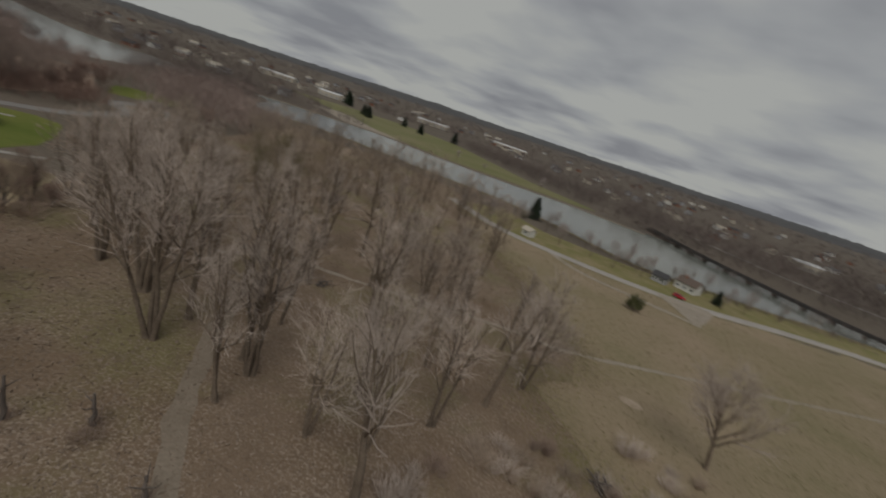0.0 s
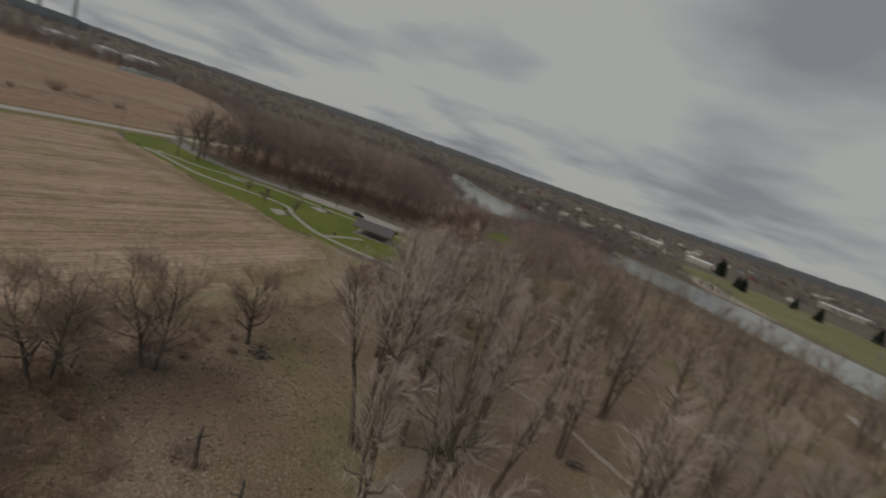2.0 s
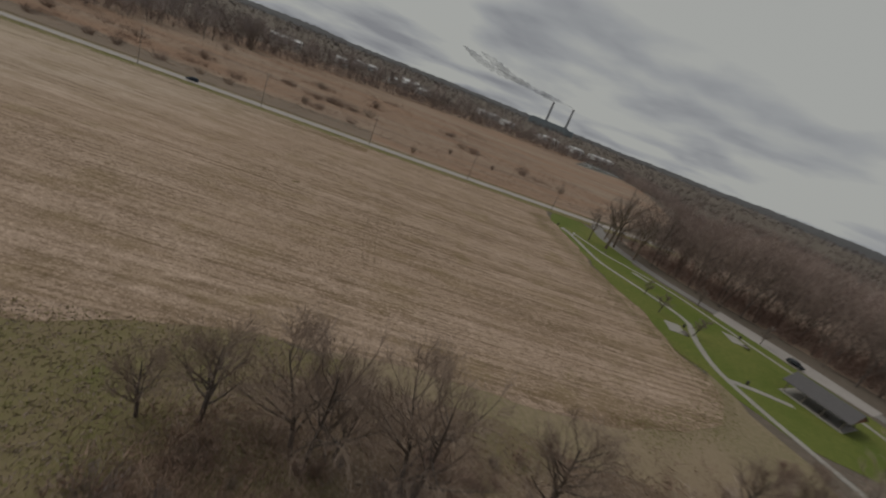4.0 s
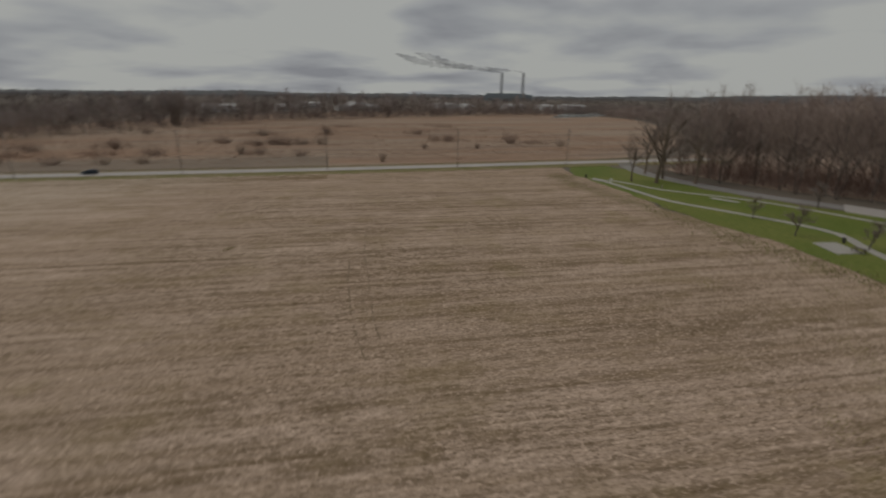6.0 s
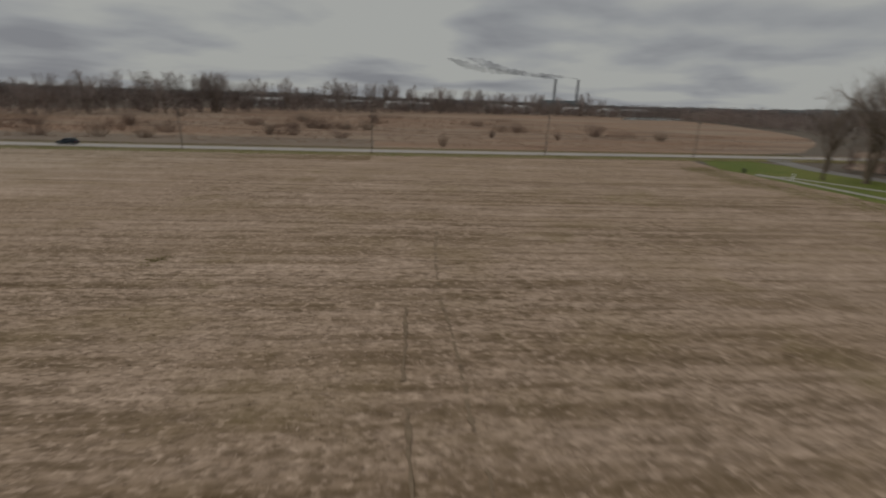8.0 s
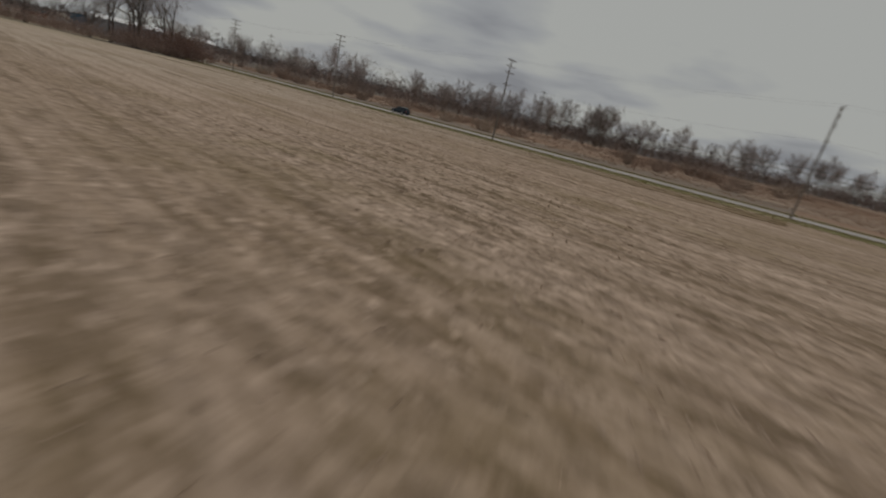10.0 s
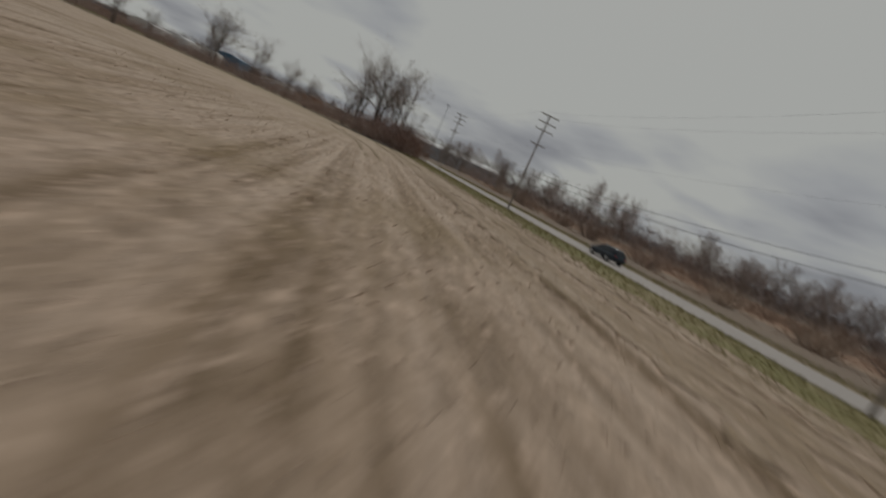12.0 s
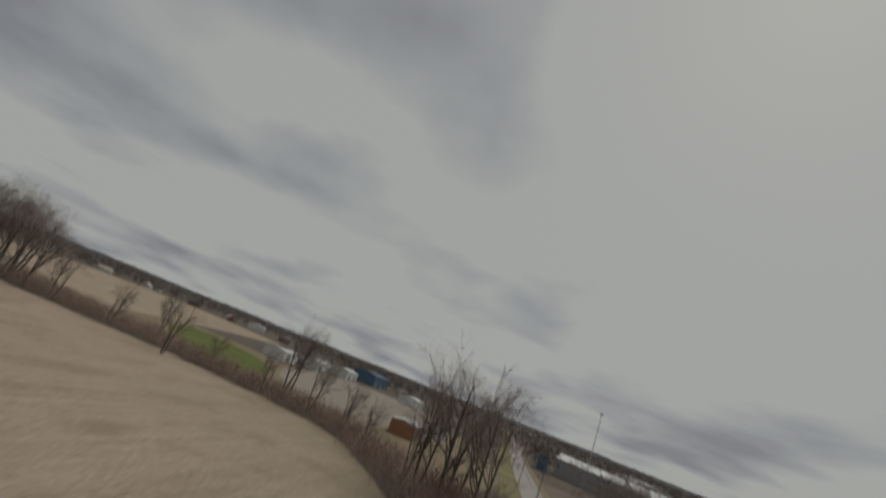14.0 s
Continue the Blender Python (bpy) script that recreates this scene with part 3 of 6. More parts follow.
sheet("wood_floor", [(-250, -4), (-236, 8), (-224, 28), (-219, 50), (-212, 70), (-205, 92), (-212, 112), (-236, 140), (-285, 160), (-330, 120), (-400, 70), (-330, 12), (-268, 2)], 0.03, M["wood_leaves"], "brown leaf litter under the dense wood", "ground", smooth=6.0, ragged=2.0)
PARK_ROAD = [(-270, -14), (-256, -18), (-244, -14), (-234, -9), (-222, 4), (-212, 19), (-206, 34), (-201, 48), (-193, 63), (-182, 83), (-178, 100), (-184, 118), (-196, 134), (-222, 160)]
ribbon("park_road", PARK_ROAD, 6.0, 0.07, M["tarmac"], "pale asphalt park road along the wood", "road", step=4.0)
sheet("car_park", [(-209, 40), (-204, 52), (-198, 66), (-188, 82), (-180, 78), (-189, 58), (-199, 38)], 0.078, M["asphalt"], "pale asphalt car park strip", "car park")
ribbon("park_path_upper", [(-214, -18), (-210, -10), (-205, -1), (-203, 15), (-199, 27), (-192, 39), (-184, 52), (-176, 66), (-166, 78)], 1.6, 0.085, M["concrete"], "pale concrete park footpath", "path", step=3.0)
ribbon("park_path_lower", [(-211, -19), (-207, -15), (-198, -7), (-190, 1), (-184, 15), (-179, 26), (-174, 32), (-165, 34), (-156, 37), (-148, 41), (-140, 49), (-133, 58), (-127, 66)], 1.9, 0.08, M["concrete"], "pale concrete park footpath curving across the lawn", "path", step=3.0)
ribbon("pavilion_path", [(-146, 43), (-150, 50), (-153, 57)], 1.8, 0.10, M["concrete"], "pale concrete path to the pavilion", "path", step=2.0)
for corners in ([(-201, 11), (-198, 17), (-196.5, 16), (-199, 10)], [(-164.5, 26), (-167, 30), (-161.5, 33), (-158.5, 28.5)], [(-184.5, 41), (-186, 45), (-181.5, 49), (-179, 44)], [(-215, -22.5), (-212, -17.5), (-209.5, -19), (-211.5, -23)]):
    sheet("picnic_pad", corners, 0.12, M["concrete"], "flat pale concrete picnic pad on the lawn", "pavement")


PATCHES = [(-133, 9, 2.6, 1.4), (-121, 22, 3.2, 1.6), (-114, 24, 2.4, 1.6), (-127, 28, 3.4, 2.0), (-138, 24, 3.0, 1.5), (-109, -62.4, 1.2, 0.7), (-104, 18, 2.6, 1.3)]


def disc(cx, cy, rx, ry, n=40):
    return [(cx + rx * math.cos(2 * math.pi * i / n), cy + ry * math.sin(2 * math.pi * i / n)) for i in range(n)]


sheet("turning_circle", disc(-195, 137, 15, 13), 0.075, M["tarmac"], "pale asphalt turning circle", "road")
sheet("turning_circle_kerb", disc(-195, 136.5, 8.6, 7), 0.20, M["concrete"], "pale concrete kerb round the island", "kerb")
sheet("planted_island", disc(-195, 136.5, 8.1, 6.5), 0.24, M["earth"], "dark planted island in the turning circle", "planting bed")
sheet("wood_lawn", [(-226, 140), (-214, 165), (-236, 176), (-250, 160)], 0.05, M["lawn"], "bright green grass beside the turning circle", "lawn", smooth=5.0)
# land beyond the hedge and beyond the far bank
sheet("far_field", [(96, -180), (150, -150), (300, -112), (500, -165), (520, -300), (380, -356), (260, -280), (170, -220)], 0.03, M["stubble"], "pale tan field beyond the hedge", "field", smooth=30.0)
sheet("brushy_ground", [(-50, -222), (-10, -222), (30, -196), (70, -160), (110, -140), (150, -150), (170, -222), (120, -272), (60, -330), (0, -300), (-40, -250)], 0.02, M["dry_verge"], "straw-brown rough ground beyond the hedge", "ground", smooth=10.0, ragged=3.0)
sheet("far_green", [(38, -210), (55, -200), (112, -203), (150, -222), (128, -236), (90, -240), (46, -226)], 0.05, M["lawn"], "bright green grass patch beyond the hedge", "lawn", smooth=8.0)
sheet("yard", [(20, -232), (60, -236), (120, -270), (180, -340), (150, -380), (70, -330), (10, -262)], 0.04, M["gravel"], "pale gravel yard between the sheds", "yard", smooth=10.0)
sheet("river_parking", [(-338, 414), (-300, 398), (-262, 371), (-226, 370), (-204, 378), (-218, 388), (-250, 402), (-290, 430), (-322, 442)], 0.06, M["gravel"], "pale gravel landing on the far bank", "car park", smooth=8.0)
sheet("drive", [(22, 189), (42, 193), (41, 182), (36, 167), (33, 167), (28, 178)], 0.09, M["gravel"], "pale gravel driveway beside the road", "drive", smooth=4.0)
ribbon("gravel_drive", [(36, 166), (18, 168), (-6, 172), (-22, 186)], 2.6, 0.06, M["gravel"], "pale gravel track beside the meadow", "path", step=3.0, wobble=0.3)
sheet("sandy_patch", disc(14, 88.5, 2.3, 1.4, 18), 0.06, M["sand"], "pale bare sandy patch in the meadow", "ground", smooth=2.0)
sheet("far_pond", [(-628, -150), (-720, -112), (-860, -120), (-900, -160), (-760, -172)], 0.05, M["water"], "pale far pond", "water", smooth=15.0)
for line in ([(-131, -50), (-125, -46), (-119, -41.5)], [(-117, -40), (-112, -35.5), (-107, -31.5)], [(-105.5, -30), (-101, -26.5), (-97, -22.5)], [(-114.5, -41), (-108, -36)], [(-106.5, -34.6), (-100, -29)], [(-98, -27), (-93, -21.5)]):
    ribbon("wheel_track", line, 0.19, 0.112, M["soil"], "thin dark broken wheel track across the stubble", "track", step=0.5, depth=0.08, wobble=0.09)
for line in ([(-113, -148.5), (-110, -152), (-107, -155.2), (-102.5, -160.5), (-98, -165.5), (-94, -169.5), (-87.5, -174), (-82, -178.5), (-76, -184)], [(-113.5, -150.5), (-110.3, -154.2), (-106.8, -158.2), (-101, -165), (-97, -169), (-91, -174), (-85, -178), (-79, -184)]):
    ribbon("turning_track", line, 0.42, 0.112, M["track"], "faint olive wheel track curving across the field", "track", step=0.5, depth=0.08, wobble=0.16)
sheet("rough_field_edge", [(-150, 40), (-134, 48), (-120, 62), (-104, 52), (-92, 36), (-80, 14), (-70, -2), (-78, -14), (-90, -10), (-98, 2), (-112, 20), (-124, 33)],
      0.035, M["meadow"], "tan and olive rough grass between the field and the trees", "grass", smooth=4.0, ragged=3.0)
sheet("green_clearing", [(-74, -2), (-62, -4), (-54, -8), (-48, -4), (-40, 0), (-30, 2), (-20, -6), (-16, -26), (-28, -38), (-46, -31), (-60, -19)],
      0.04, M["rough_grass"], "olive green grass clearing beside the trees at the field edge", "grass", smooth=3.0, ragged=3.0)

# ---- trees ----


def bare_tree(seed, height, stems=1, spread=0.35, limbs=9, forks=6, twigs=6, sprays=4, girth=1.0, low=0.35, droop=0.0, open_angle=(0.38, 0.85), thick=1.0, top=0.75, bough=0.55, kinks=1):
    """Trunk and limbs as one mesh kit, finer branches and twigs as another."""
    rng = random.Random(seed)
    wood, fine = Geo(), Geo()

    def wander(p, d, length, n, bend, lift):
        pts = [p.copy()]
        for _ in range(n):
            d = (d + Vector((rng.gauss(0, bend), rng.gauss(0, bend), rng.gauss(0, bend) + lift))).normalized()
            p = p + d * (length / n)
            pts.append(p.copy())
        return pts

    def pipe(geo, pts, r0, r1, sides):
        for i in range(len(pts) - 1):
            k0, k1 = i / (len(pts) - 1), (i + 1) / (len(pts) - 1)
            geo.tube(pts[i], pts[i + 1], r0 + (r1 - r0) * k0, r0 + (r1 - r0) * k1, sides, False)

    def at(pts, u):
        x = u * (len(pts) - 1)
        i = min(int(x), len(pts) - 2)
        return pts[i].lerp(pts[i + 1], x - i), (pts[i + 1] - pts[i]).normalized()

    def aside(d, angle):
        u = d.orthogonal().normalized()
        u.rotate(Matrix.Rotation(rng.uniform(0, 2 * math.pi), 3, d))
        return (d * math.cos(angle) + u * math.sin(angle)).normalized()

    def blade(p, d, length, w):
        s = d.cross(Vector((rng.gauss(0, 1), rng.gauss(0, 1), rng.gauss(0, 1)))).normalized() * w
        q = p + d * length
        fine.add([tuple(p - s), tuple(p + s), tuple(q)], [(0, 1, 2)])

    for s in range(stems):
        a = 2 * math.pi * (s + rng.random() * 0.6) / stems
        lean = 0.0 if stems == 1 else rng.uniform(0.06, 0.18)
        d = Vector((math.cos(a) * lean + rng.gauss(0, 0.03), math.sin(a) * lean + rng.gauss(0, 0.03), 1)).normalized()
        root = Vector((math.cos(a), math.sin(a), 0)) * (0.0 if stems == 1 else 0.35 * girth)
        h = height * rng.uniform(0.85, 1.0)
        r = 0.016 * height * girth * (1.0 if stems == 1 else 0.72)
        trunk = wander(root + Vector((0, 0, -0.3)), d, h * 0.9, 7, 0.05, 0.02)
        pipe(wood, trunk, r, r * 0.18, 7)
        wood.tube(trunk[0], trunk[0].lerp(trunk[1], 0.3), r * 1.6, r * 0.9, 7, False)
        for i in range(limbs):
            u = low + (0.98 - low) * (i + rng.random()) / limbs
            p, dd = at(trunk, u)
            ln = height * spread * (1.15 - top * u) * rng.uniform(0.75, 1.2)
            limb = wander(p, aside(dd, rng.uniform(*open_angle)), ln, 4, 0.13, 0.12 - droop)
            rl = r * (1 - u) * bough + 0.0018 * height
            pipe(wood, limb, rl, rl * 0.3, 3)
            for j in range(forks):
                v = 0.25 + 0.75 * (j + rng.random()) / forks
                p2, d2 = at(limb, min(v, 1.0))
                l2 = ln * rng.uniform(0.35, 0.6) * (1.25 - 0.55 * v)
                fork = wander(p2, aside(d2, rng.uniform(0.3, 0.75)), l2, kinks, 0.16, 0.12 - droop)
                pipe(fine, fork, rl * 0.32 * max(1.0, 0.6 * thick), rl * 0.14 * max(1.0, 0.6 * thick), 3)
                for k in range(twigs):
                    w = 0.15 + 0.85 * (k + rng.random()) / twigs
                    p3, d3 = at(fork, min(w, 1.0))
                    d4 = aside(d3, rng.uniform(0.25, 0.7))
                    l3 = l2 * rng.uniform(0.4, 0.8)
                    blade(p3, d4, l3, (0.011 + 0.0006 * height) * thick)
                    for _ in range(sprays):
                        d5 = aside(d4, rng.uniform(0.3, 0.8))
                        blade(p3 + d4 * l3 * rng.uniform(0.1, 0.9), d5, l3 * rng.uniform(0.4, 0.9), (0.008 + 0.0004 * height) * thick)
    return wood, fine


KINDS = {}
SPECS = {
    # kind: (height, bark, twig, keyword arguments)
    "tall_clump_a": (24, "bark", "twig", dict(stems=4, spread=0.22, limbs=11, forks=6, twigs=6, sprays=3, low=0.36, girth=1.2, droop=0.07, open_angle=(0.36, 0.92), thick=0.46, bough=0.60, top=0.72)),
    "tall_clump_b": (24, "bark", "twig", dict(stems=3, spread=0.25, limbs=12, forks=6, twigs=6, sprays=3, low=0.36, girth=1.2, droop=0.07, open_angle=(0.36, 0.92), thick=0.46, bough=0.60, top=0.72)),
    "tall_single_a": (25, "bark", "twig", dict(stems=2, spread=0.26, limbs=14, forks=7, twigs=6, sprays=3, low=0.38, girth=1.2, droop=0.07, open_angle=(0.36, 0.92), thick=0.46, bough=0.58, top=0.72)),
    "tall_single_b": (25, "bark", "twig", dict(stems=1, spread=0.29, limbs=19, forks=7, twigs=6, sprays=3, low=0.36, girth=1.2, droop=0.07, open_angle=(0.50, 1.1), thick=0.48, bough=0.58, top=0.75)),
    "big_clump": (24, "bark", "twig", dict(stems=4, spread=0.28, limbs=13, forks=7, twigs=6, sprays=3, low=0.36, girth=1.2, droop=0.07, open_angle=(0.36, 0.92), thick=0.46, bough=0.62, top=0.68)),
    "wide_clump": (20, "bark", "twig", dict(stems=3, spread=0.32, limbs=11, forks=7, twigs=6, sprays=4, low=0.32, girth=1.1, droop=0.07, open_angle=(0.50, 1.1), thick=0.48, bough=0.5, top=0.66)),
    "back_clump": (22, "bark", "back_twig", dict(stems=3, spread=0.27, limbs=9, forks=5, twigs=5, sprays=3, low=0.34, droop=0.07, open_angle=(0.45, 1.0), thick=0.70, top=0.70)),
    "back_single": (22, "bark", "back_twig", dict(stems=2, spread=0.30, limbs=11, forks=5, twigs=5, sprays=3, low=0.32, droop=0.07, open_angle=(0.45, 1.05), thick=0.70, top=0.70)),
    "olive_tree": (16, "bark", "olive_twig", dict(stems=3, spread=0.44, limbs=9, forks=6, twigs=5, sprays=3, low=0.18, thick=1.5)),
    "red_tree": (10, "dark_bark", "red_twig", dict(stems=4, spread=0.50, limbs=9, forks=6, twigs=5, sprays=3, low=0.10, thick=2.2)),
    "line_tree_a": (18, "bark", "line_twig", dict(stems=1, spread=0.46, limbs=13, forks=6, twigs=5, sprays=4, low=0.30, girth=0.7, open_angle=(0.40, 0.95), thick=1.7, top=0.62)),
    "line_tree_b": (18, "bark", "line_twig", dict(stems=2, spread=0.38, limbs=9, forks=6, twigs=5, sprays=4, low=0.32, girth=0.7, open_angle=(0.38, 0.9), thick=1.7, top=0.62)),
    "line_tree_c": (18, "bark", "line_twig", dict(stems=3, spread=0.33, limbs=7, forks=6, twigs=5, sprays=4, low=0.28, girth=0.7, open_angle=(0.36, 0.9), thick=1.7, top=0.62)),
    "oak_a": (12, "dark_bark", "oak_twig", dict(kinks=2, stems=1, spread=0.50, limbs=24, forks=8, twigs=7, sprays=5, low=0.22, girth=1.7, droop=0.04, open_angle=(0.55, 1.25), thick=0.68, top=0.55)),
    "oak_b": (12, "dark_bark", "oak_twig", dict(kinks=2, stems=2, spread=0.46, limbs=18, forks=8, twigs=7, sprays=5, low=0.20, girth=1.6, droop=0.04, open_angle=(0.5, 1.15), thick=0.68, top=0.55)),
    "meadow_tree": (18, "bark", "twig", dict(kinks=2, stems=1, spread=0.5, limbs=18, forks=9, twigs=8, sprays=5, low=0.26, girth=1.3, open_angle=(0.50, 1.05), thick=0.75, bough=0.7, top=0.70)),
    "pale_limbed_tree": (20, "bark", "twig", dict(kinks=2, stems=1, spread=0.54, limbs=11, forks=7, twigs=6, sprays=3, low=0.30, girth=1.6, open_angle=(0.35, 0.85), thick=0.62, bough=0.75, top=0.7)),
    "road_oak": (22, "bark", "dark_twig", dict(kinks=2, stems=1, spread=0.52, limbs=15, forks=7, twigs=5, sprays=3, low=0.26, girth=1.5, open_angle=(0.55, 1.15), thick=0.70, bough=0.85, top=0.60)),
    "park_tree": (7, "dark_bark", "dark_twig", dict(stems=1, spread=0.40, limbs=14, forks=6, twigs=6, sprays=3, low=0.22, girth=1.5, open_angle=(0.5, 1.0), thick=1.7)),
    "wood_a": (24, "dark_bark", "wood_twig", dict(stems=1, spread=0.38, limbs=15, forks=6, twigs=6, sprays=4, low=0.18, girth=0.45, open_angle=(0.45, 1.0), thick=1.0, top=0.62, bough=0.6)),
    "wood_b": (24, "dark_bark", "wood_twig", dict(stems=2, spread=0.34, limbs=10, forks=6, twigs=6, sprays=3, low=0.18, girth=0.45, open_angle=(0.40, 0.95), thick=1.1, top=0.62, bough=0.6)),
    "wood_c": (24, "dark_bark", "wood_twig", dict(stems=2, spread=0.38, limbs=10, forks=6, twigs=6, sprays=3, low=0.18, girth=0.45, open_angle=(0.45, 1.05), thick=1.1, top=0.58, bough=0.6)),
    "road_tree_a": (18, "dark_bark", "dark_twig", dict(kinks=2, stems=2, spread=0.47, limbs=11, forks=7, twigs=6, sprays=3, low=0.26, girth=1.2, droop=0.05, open_angle=(0.45, 1.05), thick=0.50, bough=0.62, top=0.58)),
    "road_tree_b": (18, "dark_bark", "dark_twig", dict(kinks=2, stems=3, spread=0.42, limbs=9, forks=7, twigs=6, sprays=3, low=0.26, girth=1.2, droop=0.05, open_angle=(0.45, 1.05), thick=0.50, bough=0.62, top=0.58)),
    "sapling": (9, "bark", "twig", dict(stems=1, spread=0.30, limbs=9, forks=5, twigs=4, sprays=2, low=0.2, girth=0.8)),
}


def tree(kind, x, y, height, label, group, turn=0.0, lean=(0.0, 0.0)):
    base, bark, twig, more = SPECS[kind]
    k = height / base
    m = Matrix.LocRotScale((x, y, 0), Euler((lean[0], lean[1], turn)), (k, k, k))
    if kind not in KINDS:
        wood, fine = bare_tree(sum(map(ord, kind)), base, **more)
        t = new("tree")
        part("trunk", wood, M[bark], t, "", True)
        part("crown", fine, M[twig], t, "bare twigs")
        KINDS[kind] = t
        t.matrix_basis = m
    else:
        proto = KINDS[kind]
        t = copy_thing(proto, Matrix())
        t.matrix_basis = m
    return tagged(t, label, "tree", group)


rng = random.Random(5)
GREY = "tall bare grey-brown tree standing in leaf litter"
PLACES = [("big_clump", -50.4, 39.3, 27.5), ("tall_clump_a", -36.5, 43.3, 25), ("tall_single_a", -35.2, 37.1, 22), ("pale_limbed_tree", -14.2, 36.2, 21), ("tall_single_b", -8.5, 63.8, 22), ("wide_clump", -5, 73.8, 20), ("wide_clump", -24, 40, 19), ("wide_clump", -20, 48, 20),
          ("tall_single_a", -51.9, 46.3, 22.5), ("tall_single_b", -39.5, 45, 25), ("tall_clump_a", -30.8, 85.5, 19), ("tall_clump_b", -36, 74.2, 17), ("tall_single_b", -43, 83.3, 19), ("tall_clump_b", -34.5, 69.5, 22.5),
          ("tall_clump_a", -24, 51, 20), ("tall_clump_b", -13, 53, 19), ("tall_single_a", -54, 58, 22), ("tall_clump_b", -66, 62, 22),
          ("tall_clump_a", -62, 90, 22), ("tall_single_b", -54, 96, 21), ("tall_clump_b", -76, 70, 22), ("tall_single_a", -70, 51, 24), ("big_clump", -62, 46, 25), ("tall_clump_b", -74, 47, 22), ("tall_clump_a", -78, 55, 23), ("tall_single_b", -87, 53, 20), ("tall_clump_a", -96, 57, 18), ("tall_clump_a", -82, 62, 22), ("tall_single_b", -74, 84, 21), ("tall_single_a", -12, 84, 18),
          ("back_clump", -88, 58, 20), ("back_single", -95, 63, 21), ("back_clump", -101, 70, 20), ("back_single", -107, 78, 20), ("back_clump", -94, 74, 21), ("back_single", -113, 86, 19), ("back_clump", -119, 95, 19), ("back_single", -127, 101, 18), ("back_clump", -136, 110, 17), ("back_single", -124, 88, 16), ("back_clump", -146, 116, 17), ("back_single", -113, 70, 15), ("back_clump", -103, 58, 17), ("back_single", -110, 65, 16),
          ("tall_clump_a", -86, 76, 20), ("tall_single_b", -92, 64, 17), ("tall_clump_b", -60, 76, 20),
          ("tall_clump_a", -43, 97, 20), ("wide_clump", -34, 108, 17), ("tall_clump_b", -25, 87, 19), ("wide_clump", -47, 118, 16), ("tall_single_a", -55, 110, 19), ("wide_clump", -40, 90, 18)]
for kind, x, y, h in PLACES:
    tree(kind, x, y, h * (1.2 if x < -53 else 1.04), GREY, "trees of the near wood", (x * 1.7 + y * 2.3) % 6.28 if y > 86 and x > -56 else rng.uniform(0, 6.28))
tree("meadow_tree", 26.2, 78.6, 19, "olive-tinged spreading bare tree in the meadow", "trees at the field edge", 0.0, lean=(0.0, -0.20))
for kind, x, y, h in [("oak_a", -72.2, 25.1, 12.3), ("oak_b", -62.6, 13.8, 15.5), ("oak_a", -52.5, -4.2, 11), ("oak_b", -57, 4.6, 14.8), ("oak_a", -48.5, -7.5, 7.5), ("oak_b", -59.5, 6.2, 10), ("oak_a", -96, 44, 9), ("oak_b", -104, 52, 9)]:
    tree(kind, x, y, h, "dark spreading bare tree at the field edge", "trees at the field edge", rng.uniform(0, 6.28))


def scatter(count, box, inside, gap, taken):
    out, tries = [], 0
    while len(out) < count and tries < count * 60:
        tries += 1
        x, y = rng.uniform(box[0], box[1]), rng.uniform(box[2], box[3])
        if inside(x, y) and all((x - a) ** 2 + (y - b) ** 2 > gap * gap for a, b in taken):
            out.append((x, y))
            taken.append((x, y))
    return out


def poly_test(poly):
    def test(x, y):
        hit = False
        for (x0, y0), (x1, y1) in zip(poly, poly[1:] + poly[:1]):
            if (y0 > y) != (y1 > y) and x < (x1 - x0) * (y - y0) / (y1 - y0) + x0:
                hit = not hit
        return hit
    return test


taken = [(x, y) for _, x, y, _ in PLACES]
wood_a = poly_test([(-8, 62), (-2, 86), (-4, 100), (-18, 130), (-40, 180), (-90, 215), (-140, 205), (-160, 150), (-118, 92), (-92, 60), (-60, 60), (-40, 62), (-24, 56)])
for x, y in scatter(44, (-160, 0, 50, 220), wood_a, 8.5, taken):
    tree(rng.choice(["back_clump", "back_single"]), x, y, rng.uniform(17, 24), GREY, "trees of the near wood", rng.uniform(0, 6.28))

inner = poly_test([(-52, 52), (-58, 76), (-52, 104), (-30, 116), (-8, 96), (-2, 74), (-14, 50), (-34, 46)])
for x, y in scatter(6, (-60, 0, 44, 118), inner, 6.0, taken):
    tree(rng.choice(["tall_clump_a", "tall_clump_b", "tall_single_a", "wide_clump"]), x, y, rng.uniform(15, 22), GREY, "trees of the near wood", rng.uniform(0, 6.28))

for x, y, h in [(-92, 98, 14), (-100, 106, 15), (-112, 118, 15), (-116, 130, 14), (-104, 124, 13), (-122, 142, 14), (-96, 116, 13), (-108, 100, 12)]:
    tree("olive_tree", x, y, h, "olive-tinged bare tree with dense fine twigs", "trees of the near wood", rng.uniform(0, 6.28))
for x, y, h in [(-226, 128, 12), (-219, 121, 10), (-214, 112, 9), (-232, 140, 11), (-101, 49, 5), (-105, 53, 5.5), (-97, 52, 5), (-111, 50, 4.5), (-168, 118, 8), (-160, 128, 9), (-174, 150, 9), (-150, 118, 8)]:
    tree("red_tree", x, y, h, "rounded reddish brown bare bushy tree", "reddish bushy trees", rng.uniform(0, 6.28))

front = poly_test([(-236, -10), (-228, 10), (-216, 30), (-214, 48), (-206, 66), (-198, 84), (-200, 100), (-222, 118), (-240, 96), (-246, 50), (-256, 20), (-262, 0)])
taken_b = []
